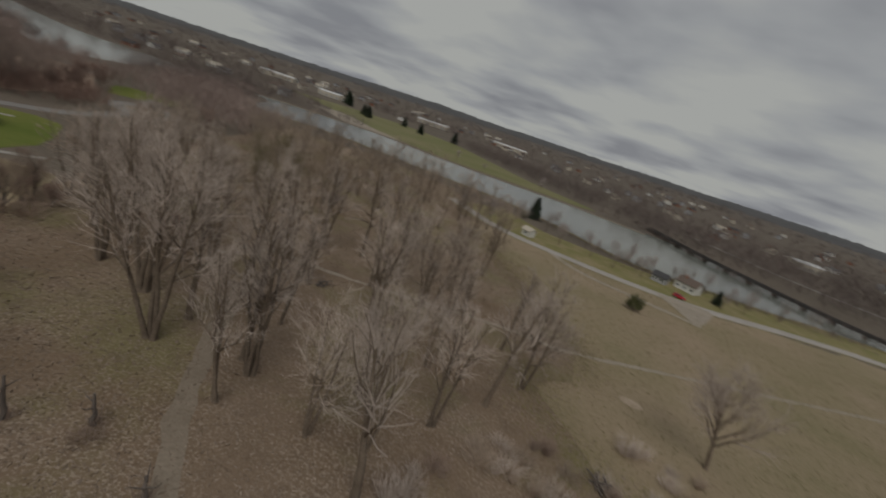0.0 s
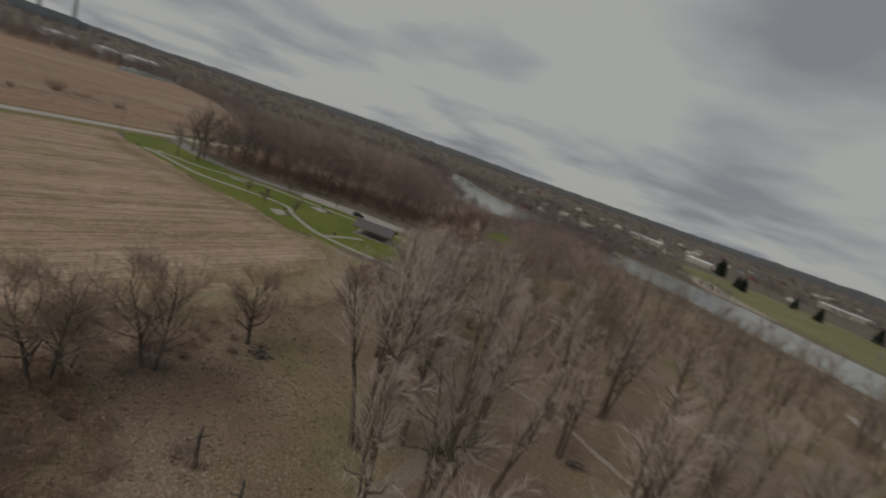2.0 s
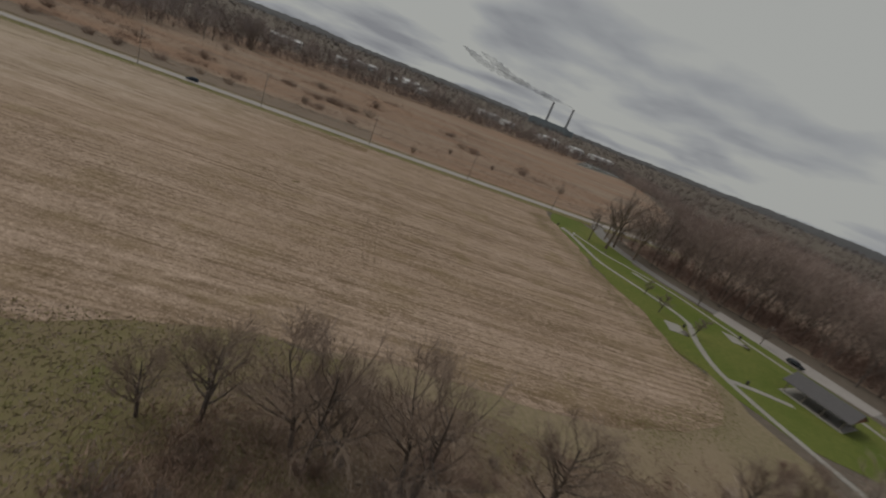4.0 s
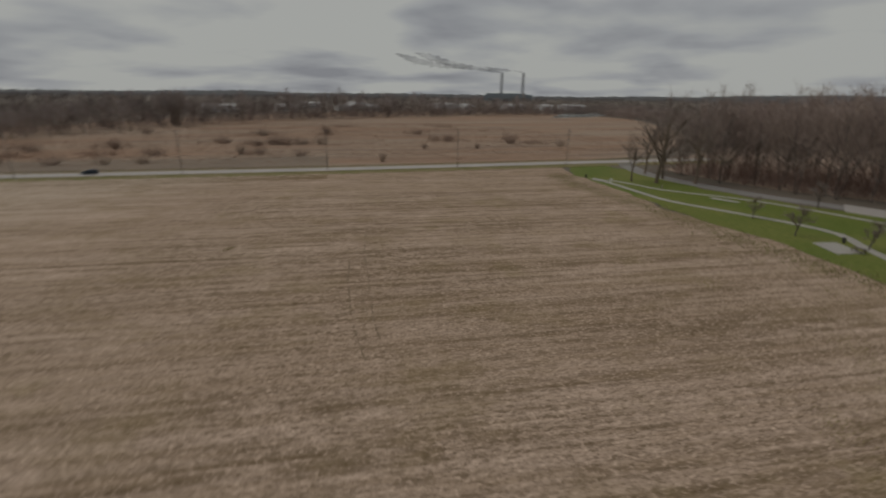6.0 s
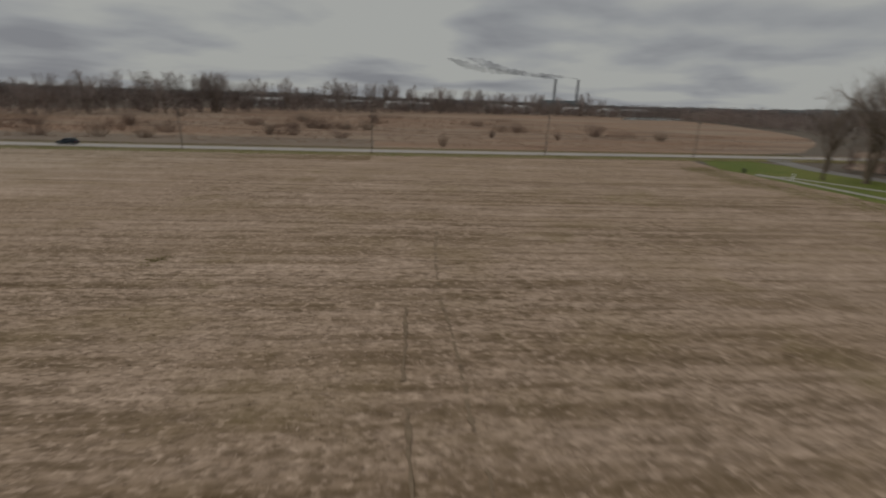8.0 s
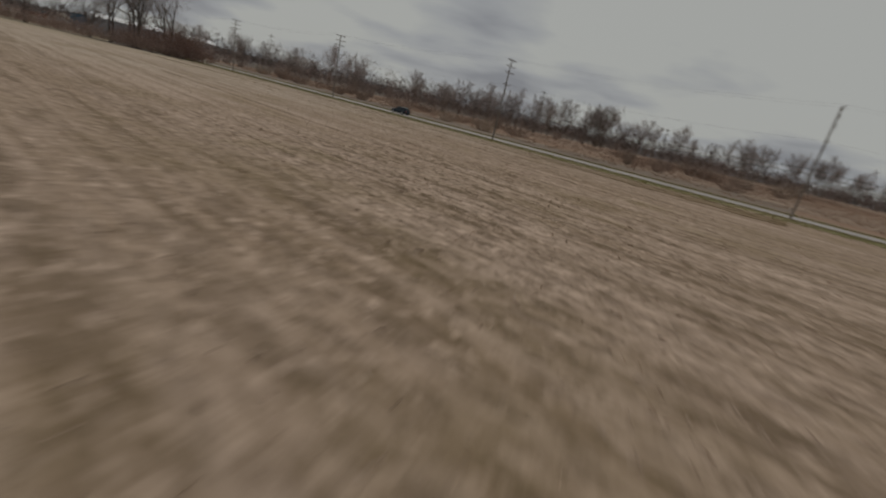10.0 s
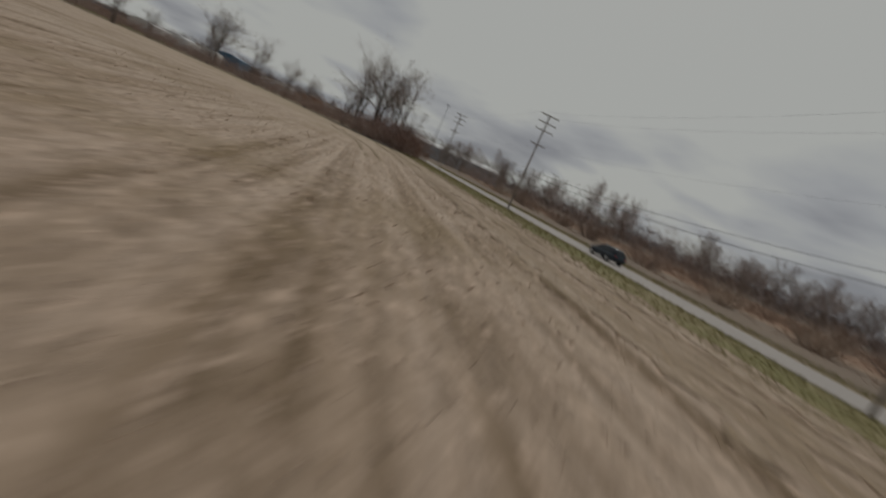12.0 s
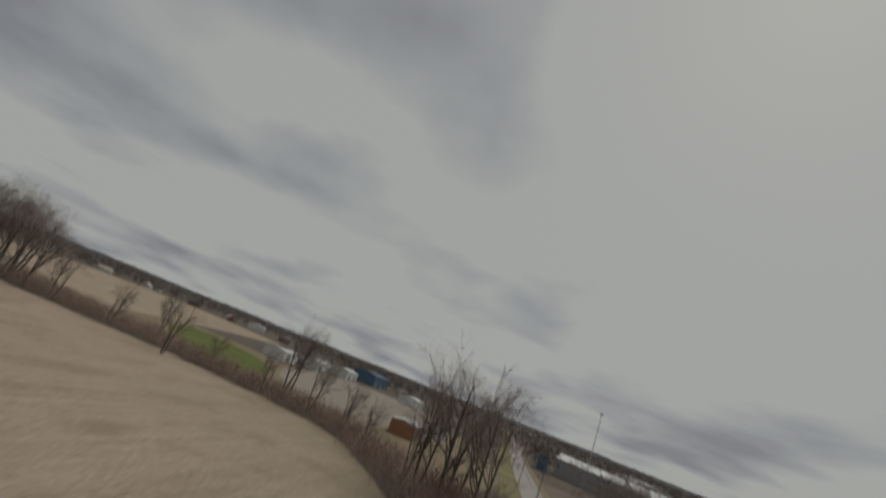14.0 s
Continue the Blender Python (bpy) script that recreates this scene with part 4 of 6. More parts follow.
for x, y in scatter(66, (-420, -190, -20, 205), front, 5.0, taken_b):
    tree(rng.choice(["wood_a", "wood_b", "wood_c"]), x, y, rng.uniform(17, 30) * (0.55 if y - 12 > -0.46 * x else 0.82 if y - 16 > -0.40 * x else 1.0), "tall dark bare tree in dense woods behind the lawn", "trees of the dense wood", rng.uniform(0, 6.28))
for x, y, h in [(-216.6, -4.2, 24), (-215.2, -11.2, 13), (-221.5, 6.5, 20), (-226, -3, 19), (-234, -9, 17)]:
    tree("road_oak", x, y, h, "large dark spreading bare tree beside the road", "trees of the dense wood", rng.uniform(0, 6.28))
for x, y, h in [(-180, 18, 5.5), (-168.5, 24, 7), (-164.5, 34, 6.6), (-200, 33, 7.5), (-193, 52, 7)]:
    tree("park_tree", x, y, h, "small bare park tree on green lawn", "trees on the lawn", rng.uniform(0, 6.28))
for x, y, h in [(-66, 374, 13), (-147, 384, 10), (-118, 380, 7)]:
    tree("line_tree_b", x, y, h, "single bare tree on the grass across the river", "trees by the river", x * 0.7)
tree("line_tree_a", -408, -356, 28, "tall rounded bare tree beyond the scrubland", "trees beyond the scrubland", 1.0)
tree("line_tree_c", -416, -362, 27, "tall rounded bare tree beyond the scrubland", "trees beyond the scrubland", 2.4)

# nearer trees of the line beyond the scrubland
SCRUB_LINE = [(-14, -350), (-30, -330), (-62, -300), (-112, -300), (-150, -318), (-205, -345), (-290, -352), (-400, -345), (-500, -315), (-600, -265), (-680, -200), (-730, -110), (-640, -40), (-520, 10)]
for x, y in spline(SCRUB_LINE[1:7], 4.4) + spline(SCRUB_LINE[6:11], 7.5):
    thin = noise.noise(Vector((x * 0.025, y * 0.025, 7.0)))
    if thin < -0.6:
        continue
    east = x > -95
    tree(rng.choice(["line_tree_a", "line_tree_b", "line_tree_c"]), x + rng.gauss(0, 11), y + rng.gauss(0, 11), rng.uniform(9, 15) if east else (rng.uniform(13, 21) if x > -215 else rng.uniform(19, 27)) * (1.0 + 0.25 * thin),
         "bare grey-brown tree in the line beyond the scrubland", "trees beyond the scrubland", rng.uniform(0, 6.28))

# trees in the hedge at the field's far side
for x, y, h in [(-54, -217, 21), (-62, -215, 23), (-70, -214, 20), (-75, -212, 9), (-58, -222, 20), (-47, -220, 13), (47, -190, 15), (20, -200, 9), (-20, -221, 12), (-8, -218, 15), (23, -224, 21), (27, -228, 19), (4, -210, 11), (-30, -221, 10), (52, -162, 15), (62, -155, 20), (70, -150, 23), (79, -147, 25), (88, -150, 26), (96, -134, 27), (104, -137, 29), (113, -142, 29), (122, -131, 29), (138, -128, 27), (14, -187, 13), (38, -176, 12)]:
    tree(rng.choice(["road_tree_a", "road_tree_b"]), x, y, h, "bare dark tree rising from the hedge at the field edge", "trees in the hedge", rng.uniform(0, 6.28))
for x, y, h in [(-30, 222, 9), (-22, 214, 8), (8, 210, 8), (-46, 226, 9), (-60, 178, 11), (-47, 178, 12), (62, 226, 8), (14, 214, 7), (-20, 204, 9), (-6, 206, 8), (-40, 210, 9), (4, 202, 8), (16, 206, 9), (48, 206, 7), (58, 214, 8), (44, 226, 9), (74, 226, 8), (88, 232, 7), (-52, 214, 10), (-53, 196, 10), (-28, 234, 9), (10, 226, 9), (-10, 222, 8), (2, 220, 8), (30, 222, 7), (34, 220, 8), (20, 220, 8), (54, 222, 7)]:
    tree(rng.choice(["line_tree_b", "line_tree_c"]), x, y, h * 1.15, "small rounded bare tree near the river bank", "trees by the river", rng.uniform(0, 6.28))

# ---- vegetation that nobody could count ----
rs = np.random.RandomState(11)


def blades_object(name, base, tip, half, mat, label, category):
    """One mesh of thin upright blades: base points, tip points and half widths as arrays."""
    n = len(base)
    d = tip - base
    side = np.cross(d, rs.normal(size=(n, 3)))
    side /= np.maximum(np.linalg.norm(side, axis=1), 1e-6)[:, None]
    side *= half[:, None]
    verts = np.empty((n * 3, 3))
    verts[0::3], verts[1::3], verts[2::3] = base - side, base + side, tip
    me = bpy.data.meshes.new(name)
    me.vertices.add(n * 3)
    me.vertices.foreach_set("co", verts.ravel())
    me.loops.add(n * 3)
    me.loops.foreach_set("vertex_index", np.arange(n * 3, dtype=np.int32))
    me.polygons.add(n)
    me.polygons.foreach_set("loop_start", np.arange(0, n * 3, 3, dtype=np.int32))
    me.polygons.foreach_set("loop_total", np.full(n, 3, dtype=np.int32))
    me.materials.append(mat)
    me.update(calc_edges=True)
    return tagged(new(name, me), label, category, kind="stuff")


def crowns(xy, h, count, half, spread=0.30, low=0.12):
    """Blades of bare trees at the places xy with the heights h: a trunk, rising limbs, and twigs that fill a rounded crown."""
    n = len(xy)
    foot = np.column_stack([xy, np.zeros(n)])
    base = np.repeat(foot, count, axis=0)
    m = n * count
    hh = np.repeat(h * 1.0, count)
    lop = np.repeat(rs.uniform(0.75, 1.25, n), count)
    u = low + (0.97 - low) * rs.uniform(0, 1, m) ** 0.8
    a = rs.uniform(0, 2 * np.pi, m)
    k = (u - low) / (1 - low)
    env = hh * spread * lop * np.sqrt(np.clip(1 - (2 * k - 0.95) ** 2, 0.06, 1))
    limb = rs.uniform(size=m) < 0.12
    r0 = np.where(limb, 0.0, env * np.sqrt(rs.uniform(0, 0.85, m)))
    z0 = np.where(limb, hh * (low + 0.45 * rs.uniform(size=m)), hh * u)
    b = base + np.column_stack([r0 * np.cos(a), r0 * np.sin(a), z0])
    out = np.where(limb, env * rs.uniform(0.5, 1.0, m), hh * rs.uniform(0.02, 0.12, m))
    up = np.where(limb, hh * rs.uniform(0.15, 0.40, m), hh * rs.uniform(0.04, 0.17, m))
    a2 = a + rs.normal(0, 0.6, m) * ~limb
    t = b + np.column_stack([out * np.cos(a2), out * np.sin(a2), up]) + rs.normal(0, 0.012, (m, 3)) * hh[:, None]
    t[:, 2] = np.minimum(t[:, 2], hh * rs.uniform(0.90, 1.03, m))
    trunk_tip = foot + np.column_stack([rs.normal(0, 0.6, (n, 2)), h * 0.85])
    return np.vstack([foot, b]), np.vstack([trunk_tip, t]), np.concatenate([h * 0.0055, half * np.where(limb, 1.7, 1.0) * rs.uniform(0.6, 1.3, m)])


def fill(poly, count):
    test = poly_test(poly)
    xs, ys = [p[0] for p in poly], [p[1] for p in poly]
    out = []
    while len(out) < count:
        x, y = rs.uniform(min(xs), max(xs)), rs.uniform(min(ys), max(ys))
        if test(x, y):
            out.append((x, y))
    return np.array(out)


# the deep part of the dense wood
xy = fill([(-246, 20), (-240, 60), (-236, 100), (-226, 124), (-246, 164), (-285, 160), (-330, 120), (-400, 70), (-330, 14), (-268, 4)], 270)
blades_object("deep_wood", *crowns(xy, rs.uniform(18, 29, len(xy)) * np.where(xy[:, 1] - 12 > -0.44 * xy[:, 0], 0.50, np.where(xy[:, 1] - 16 > -0.40 * xy[:, 0], 0.78, 1.0)), 150, 0.055, 0.34, 0.25), M["wood_twigs"], "dense dark bare woodland behind the lawn", "wood")
# undergrowth at the front of the wood
xy = fill([(-240, -8), (-230, 12), (-219, 32), (-216, 52), (-208, 70), (-201, 88), (-206, 104), (-236, 112), (-250, 10)], 950)
blades_object("wood_undergrowth", *crowns(xy, rs.uniform(1.5, 10, len(xy)), 60, 0.042, 0.45, 0.05), M["red_thicket"], "low brown bare undergrowth at the edge of the wood", "undergrowth")
# trees beyond the scrubland that stand behind the first row
pts = np.array(spline(SCRUB_LINE, 1.05))
pts = pts + rs.normal(0, 9, pts.shape) + np.array([-4, -6])
far = np.clip((np.hypot(pts[:, 0] + 120, pts[:, 1] + 60) - 380) / 120, 0, 1)
low = np.where(pts[:, 0] > -85, 0.45, 1.0)
blades_object("scrub_tree_line", *crowns(pts, low * np.where(rs.uniform(size=len(pts)) < 0.45 + 0.2 * far, rs.uniform(9, 18, len(pts)), rs.uniform(4, 11, len(pts))), 80, np.repeat(0.085 + 0.07 * far, 80), 0.48, 0.05), M["line_twig_mix"], "bare brush and saplings below the trees beyond the scrubland", "brush")
# country on all sides out to the horizon
river_test = poly_test([(-770, 270), (-640, 250), (-540, 210), (-450, 180), (-385, 168), (-332, 168), (-294, 200), (-250, 246), (-190, 262), (-70, 258), (0, 224), (50, 228), (100, 244), (330, 240), (700, 190), (700, 310), (330, 315), (190, 308), (92, 330), (-40, 378), (-216, 378), (-330, 344), (-414, 334), (-520, 314), (-620, 326), (-770, 354)])
lawn_test = poly_test([(-450, 480), (-330, 420), (-250, 376), (-30, 372), (0, 440), (-50, 540), (-110, 650), (-200, 770), (-340, 690)])
scrub_test = poly_test([(-300, 0), (-200, -70), (-60, -230), (-10, -330), (-60, -390), (-200, -330), (-350, -335), (-560, -285), (-720, -120), (-520, 0)])
south_test = poly_test([(-60, -190), (60, -150), (130, -110), (300, -90), (520, -155), (540, -320), (390, -400), (240, -390), (110, -400), (-20, -330)])


def country(count, near, far, height, twigs, half, spread, name, mat="far_twigs"):
    out = []
    while len(out) < count:
        a = rs.uniform(0, 2 * np.pi)
        d = near + (far - near) * rs.uniform() ** 1.2
        x, y = -60 + d * math.cos(a), 30 + d * math.sin(a)
        if river_test(x, y) or lawn_test(x, y) or scrub_test(x, y) or south_test(x, y):
            continue
        if -300 < x < 150 and -330 < y < 190:
            continue
        if noise.noise(Vector((x * 0.004, y * 0.004, 3.0))) < -0.18 - 0.1 * (x < -300 and y < 0):
            continue
        out.append((x, y))
    xy = np.array(out)
    blades_object(name, *crowns(xy, rs.uniform(height[0], height[1], count), twigs, half, spread), M[mat], "brown bare woods and hedgerows far off", "wood")


country(4600, 300, 800, (9, 18), 34, 0.18, 0.42, "far_woods")
country(8000, 700, 1900, (9, 18), 14, 0.48, 0.5, "farther_woods")
# the outermost woods take the canopy colour with distance haze mixed in
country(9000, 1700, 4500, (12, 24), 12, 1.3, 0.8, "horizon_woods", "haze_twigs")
# low wooded hills that close the view
g = Geo()
N = 1400
for i in range(N):
    a = 2 * math.pi * i / N
    k = noise.noise(Vector((math.cos(a) * 3.1, math.sin(a) * 3.1, 0.5))) + 0.5 * noise.noise(Vector((math.cos(a) * 11, math.sin(a) * 11, 2.5)))
    top = 38 + 14 * k + (2 if math.sin(a) > 0 else -6) + 7 * noise.noise(Vector((math.cos(a) * 260, math.sin(a) * 260, 4.5)))
    for d, z in ((3500, -1), (3900, top * 0.55), (4300, top), (4700, top * 0.9)):
        g.v.append((-60 + d * math.cos(a), 30 + d * math.sin(a), z))
for i in range(N):
    j = (i + 1) % N
    g.f += [(4 * i + k, 4 * j + k, 4 * j + k + 1, 4 * i + k + 1) for k in range(3)]
tagged(new("distant_hills", g.mesh("distant_hills", M["hill"], True)), "low dark wooded hills on the horizon, haze grey in their colour", "hills", kind="structure")

# the woods along the far bank, dense
xy = fill([(-30, 405), (20, 408), (56, 372), (84, 346), (120, 312), (180, 306), (330, 316), (420, 420), (160, 540), (20, 520)], 560)
blades_object("far_bank_woods", *crowns(xy, rs.uniform(9, 15, len(xy)), 70, 0.10, 0.4), M["far_twigs"], "pinkish brown bare woods on the far bank", "wood")
# thickets and bare woods between the park and the river, lower beside the gap that shows the water
xy = fill([(-280, 215), (-255, 245), (-215, 262), (-160, 262), (-110, 258), (-60, 258), (-46, 236), (-60, 205), (-110, 212), (-160, 215), (-210, 190), (-240, 178)], 300)
blades_object("river_thicket", *crowns(xy, rs.uniform(3, 8, len(xy)), 70, 0.06, 0.42), M["far_twigs"], "grey-brown bare thicket along the near bank", "wood")
xy = fill([(-150, 128), (-176, 126), (-216, 150), (-262, 158), (-300, 168), (-292, 196), (-256, 214), (-222, 214), (-196, 200), (-184, 178), (-154, 176)], 150)
blades_object("river_wood", *crowns(xy, np.where(xy[:, 0] < -246, rs.uniform(7, 13, len(xy)), rs.uniform(14, 21, len(xy))), 150, 0.060, 0.36, 0.2), M["wood_twigs"], "brown bare wood between the turning circle and the river", "wood")
xy = fill([(-96, 110), (-118, 100), (-146, 122), (-158, 176), (-182, 186), (-176, 206), (-120, 218), (-70, 206), (-56, 180), (-60, 150)], 150)
blades_object("bank_wood", *crowns(xy, np.where((xy[:, 0] < -148) & (xy[:, 1] < 190), rs.uniform(13, 18, len(xy)), rs.uniform(7, 13, len(xy))), 130, 0.050, 0.42, 0.15), M["thicket"], "brown bare thicket and saplings between the near wood and the river", "wood")
xy = fill([(-318, 192), (-334, 226), (-362, 252), (-384, 282), (-388, 312), (-330, 326), (-298, 314), (-282, 286), (-266, 262), (-272, 236), (-290, 206)], 190)
blades_object("river_spit_wood", *crowns(xy, rs.uniform(9, 16, len(xy)), 100, 0.075, 0.42, 0.12), M["far_twigs"], "bare brown wood on the point in the river bend", "wood")
xy = fill([(-800, 250), (-640, 232), (-540, 192), (-450, 164), (-385, 150), (-330, 152), (-300, 176), (-330, 186), (-385, 190), (-450, 204), (-540, 236), (-640, 274), (-790, 300)], 480)
blades_object("west_bank_trees", *crowns(xy, rs.uniform(7, 17, len(xy)), 70, 0.085, 0.42, 0.18), M["far_twigs"], "thin bare trees on the near bank upstream", "wood")
xy = fill([(-800, 330), (-620, 300), (-520, 290), (-414, 312), (-330, 326), (-262, 350), (-222, 366), (-250, 384), (-330, 372), (-414, 362), (-520, 348), (-620, 352), (-800, 380)], 380)
blades_object("far_bank_brush", *crowns(xy, rs.uniform(6, 14, len(xy)), 60, 0.09, 0.45, 0.1), M["far_twigs"], "bare brown trees along the far bank", "wood")
xy = np.array(spline([(20, 386), (34, 362), (56, 326), (80, 303), (104, 280), (128, 266), (152, 254)], 0.9))
xy = xy[[noise.noise(Vector((x * 0.06, y * 0.06, 1.0))) > -0.12 for x, y in xy]]
xy = xy + rs.normal(0, 3.0, xy.shape)
blades_object("bridge_brush", *crowns(xy, rs.uniform(2.0, 6.5, len(xy)), 44, 0.07, 0.5, 0.08), M["far_twigs"], "brown brush growing beside the girder bridge", "brush")

pts = np.array(spline([(-66, 240), (-34, 244), (-4, 228), (22, 222), (50, 228), (78, 234), (110, 246)], 0.5))
pts = pts + rs.normal(0, 2.6, pts.shape)
blades_object("bank_brush", *crowns(pts, rs.uniform(1.2, 5.0, len(pts)), 36, 0.05, 0.5, 0.08), M["far_twigs"], "grey-brown brush along the near river bank", "brush")
xy = fill([(-60, 60), (-96, 46), (-118, 92), (-86, 140), (-40, 170), (-10, 110), (-24, 66)], 110)
blades_object("wood_saplings", *crowns(xy, rs.uniform(1.5, 6, len(xy)), 50, 0.022, 0.40), M["thicket"], "thin brown saplings below the trees of the near wood", "undergrowth")

xy = fill([(-192, 86), (-187, 104), (-192, 120), (-208, 128), (-228, 134), (-236, 118), (-214, 96)], 150)
blades_object("red_thicket", *crowns(xy, rs.uniform(3.5, 9, len(xy)), 90, 0.045, 0.45), M["red_thicket"], "reddish brown bare thicket at the edge of the wood", "brush")
xy = fill([(-24, 412), (-84, 446), (-146, 506), (-236, 580), (-200, 640), (-110, 600), (-20, 500)], 420)
blades_object("lawn_edge_woods", *crowns(xy, rs.uniform(8, 15, len(xy)), 70, 0.10, 0.42), M["far_twigs"], "pinkish brown bare trees behind the far lawn", "wood")

# hedge round the far side of the field
HEDGE = [(-79, -208.5), (-72, -208.5), (-60, -212), (-46, -215.5), (-30, -219.5), (-17, -219), (-7, -213.5), (7, -203.5), (25, -190.5), (40, -175), (53, -162), (69, -147), (82, -130), (110, -112), (180, -84)]
pts = np.array(spline(HEDGE, 0.10))
pts = pts + rs.normal(0, 2.6, pts.shape)
blades_object("hedge", *crowns(pts, rs.uniform(1.6, 5.6, len(pts)), 31, 0.037, 0.46), M["hedge_twigs"], "tangled dark brown bare hedge at the field edge", "hedge")
xy = np.array([(-79, -209), (-76, -209), (-73, -210), (-70, -211), (-66, -213), (-62, -215), (-58, -217), (-78, -212), (-75, -213), (-72, -214)] * 16) + rs.normal(0, 1.9, (160, 2))
blades_object("hedge_end_thicket", *crowns(xy, rs.uniform(2.5, 7.5, 160), 110, 0.034, 0.46, 0.06), M["red_thicket"], "tall dense brown thicket where the hedge meets the road", "thicket")

# brown brush between the hedge and the land beyond
pts = np.array(spline([(-46, -226), (-28, -229), (-8, -224), (14, -212), (34, -197), (52, -182), (72, -164), (98, -148)], 0.16))
pts = pts + rs.normal(0, 4.2, pts.shape)
blades_object("hedge_back_brush", *crowns(pts, rs.uniform(1.0, 3.6, len(pts)), 30, 0.036, 0.55), M["hedge_twigs"], "low brown brush behind the hedge", "brush")

# dry stalks on the scrubland
xy = fill([(-262, -44), (-226, -84), (-166, -152), (-103, -226), (-50, -300), (-90, -380), (-220, -330), (-360, -330), (-450, -200), (-380, -40), (-300, -20)], 9000)
b = np.column_stack([np.repeat(xy, 8, axis=0) + rs.normal(0, 0.8, (72000, 2)), np.zeros(72000)])
t = b + np.column_stack([rs.normal(0, 0.35, (72000, 2)), rs.uniform(0.2, 0.7, 72000)])
blades_object("scrub_stalks", b, t, rs.uniform(0.03, 0.06, 72000), M["scrub_twigs"], "dry reddish stalks covering the scrubland", "dry grass")

# low dark brush in patches on the scrubland
cl = []
for x, y, rx, n in [(-236, -178, 13, 150), (-222, -190, 8, 80), (-218, -212, 9, 80), (-196, -160, 7, 60), (-298, -122, 11, 110), (-308, -74, 12, 100), (-262, -228, 14, 120), (-330, -162, 14, 120), (-286, -200, 10, 80), (-160, -206, 9, 90), (-140, -226, 10, 100), (-112, -238, 9, 90), (-176, -232, 12, 110), (-150, -262, 12, 110), (-96, -268, 9, 80), (-350, -240, 16, 120), (-400, -180, 14, 100)]:
    a = rng.uniform(-0.3, 0.3) - 0.85
    n = int(n * 0.6)
    q = rs.normal(0, 1, (n, 2)) * np.array([rx, rx * 0.6]) * 0.5
    cl.append(np.column_stack([x + q[:, 0] * math.cos(a) - q[:, 1] * math.sin(a), y + q[:, 0] * math.sin(a) + q[:, 1] * math.cos(a)]))
cl = np.vstack(cl)
blades_object("scrub_brush", *crowns(cl, rs.uniform(1.0, 3.4, len(cl)), 40, 0.045, 0.75, 0.03), M["scrub_brush"], "low dark brush in patches on the scrubland", "brush")

# stubble along the stretch that the eye passes low over
row = np.array([math.sin(radians(-ROW_TURN)), math.cos(radians(-ROW_TURN))])
across = np.array([row[1], -row[0]])
track = np.array(spline([(-84, -18), (-102, -31), (-122, -49), (-134, -74), (-140, -100), (-138, -124), (-126, -143), (-112, -157)], 4.0))
n = 16000
i = rs.randint(0, len(track), n)
p = track[i] + rs.normal(0, 13, (n, 2))
s = p @ across
p = p + np.outer(np.round(s / 0.76) * 0.76 - s + rs.normal(0, 0.24, n), across)
inside_field = poly_test([(-214, -44), (-150, 24), (-80, 4), (-40, -30), (40, -130), (-30, -208), (-86, -196), (-134, -146), (-184, -88)])
keep = np.array([inside_field(x, y) for x, y in p])
p = p[keep]
n = len(p)
b = np.column_stack([p, np.full(n, 0.055)])
t = b + np.column_stack([rs.normal(0, 0.10, (n, 2)) + np.outer(rs.normal(0, 0.12, n), row), rs.uniform(0.03, 0.17, n)])
blades_object("stubble", b, t, rs.uniform(0.015, 0.05, n), M["straw_bits"], "cut straw-coloured stalks standing in rows", "stubble")

# ridges and clods of the soil along the same stretch
du, dv = 0.2, 0.5
us, vs = track @ across, track @ row
ui = np.arange(us.min() - 15, us.max() + 15, du)
vi = np.arange(vs.min() - 15, vs.max() + 15, dv)
uu, vv = np.meshgrid(ui, vi, indexing="ij")
near = np.full(uu.shape, 1e9)
for a, c in zip(us, vs):
    near = np.minimum(near, np.hypot(uu - a, vv - c))
rough = rs.normal(0, 1, uu.shape)
rough = (rough + np.roll(rough, 1, 0) + np.roll(rough, 1, 1) + np.roll(rough, (1, 1), (0, 1))) / 2
wave = 0.5 + 0.5 * np.cos(2 * np.pi * (uu + 0.10 * np.sin(vv * 0.31) + 0.06 * np.roll(rough, 5, 1)) / 1.0)
lift = np.clip((14.5 - near) / 5.0, 0, 1) * (0.045 * wave * (1 + 0.5 * rough) + 0.018 * rough)
xx, yy = uu * across[0] + vv * row[0], uu * across[1] + vv * row[1]
index = np.full(uu.shape, -1)
use = near < 14.5
index[use] = np.arange(use.sum())
quads = np.stack([index[:-1, :-1], index[1:, :-1], index[1:, 1:], index[:-1, 1:]], axis=-1).reshape(-1, 4)
quads = quads[(quads >= 0).all(axis=1)]
centre = np.column_stack([xx[use], yy[use]])
fine = np.array([inside_field(x, y) for x, y in centre])
quads = quads[fine[quads].all(axis=1)]
me = bpy.data.meshes.new("soil_ridges")
me.from_pydata(np.column_stack([centre, 0.052 + lift[use]]).tolist(), [], quads.tolist())
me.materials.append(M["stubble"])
me.polygons.foreach_set("use_smooth", [True] * len(me.polygons))
me.update()
tagged(new("soil_ridges", me), "low broken soil ridges between the rows of stubble", "soil", kind="stuff")

# dark brush below the trees at the field edge
pts = np.array(spline([(-98, 42), (-84, 30), (-74, 20), (-64, 8), (-56, 0), (-48, -4), (-40, 2)], 0.16))
pts = pts + rs.normal(0, 3.6, pts.shape)
blades_object("field_edge_brush", *crowns(pts, rs.uniform(0.8, 3.4, len(pts)), 30, 0.030, 0.7), M["bramble"], "dark brown bare brush below the field-edge trees", "brush")
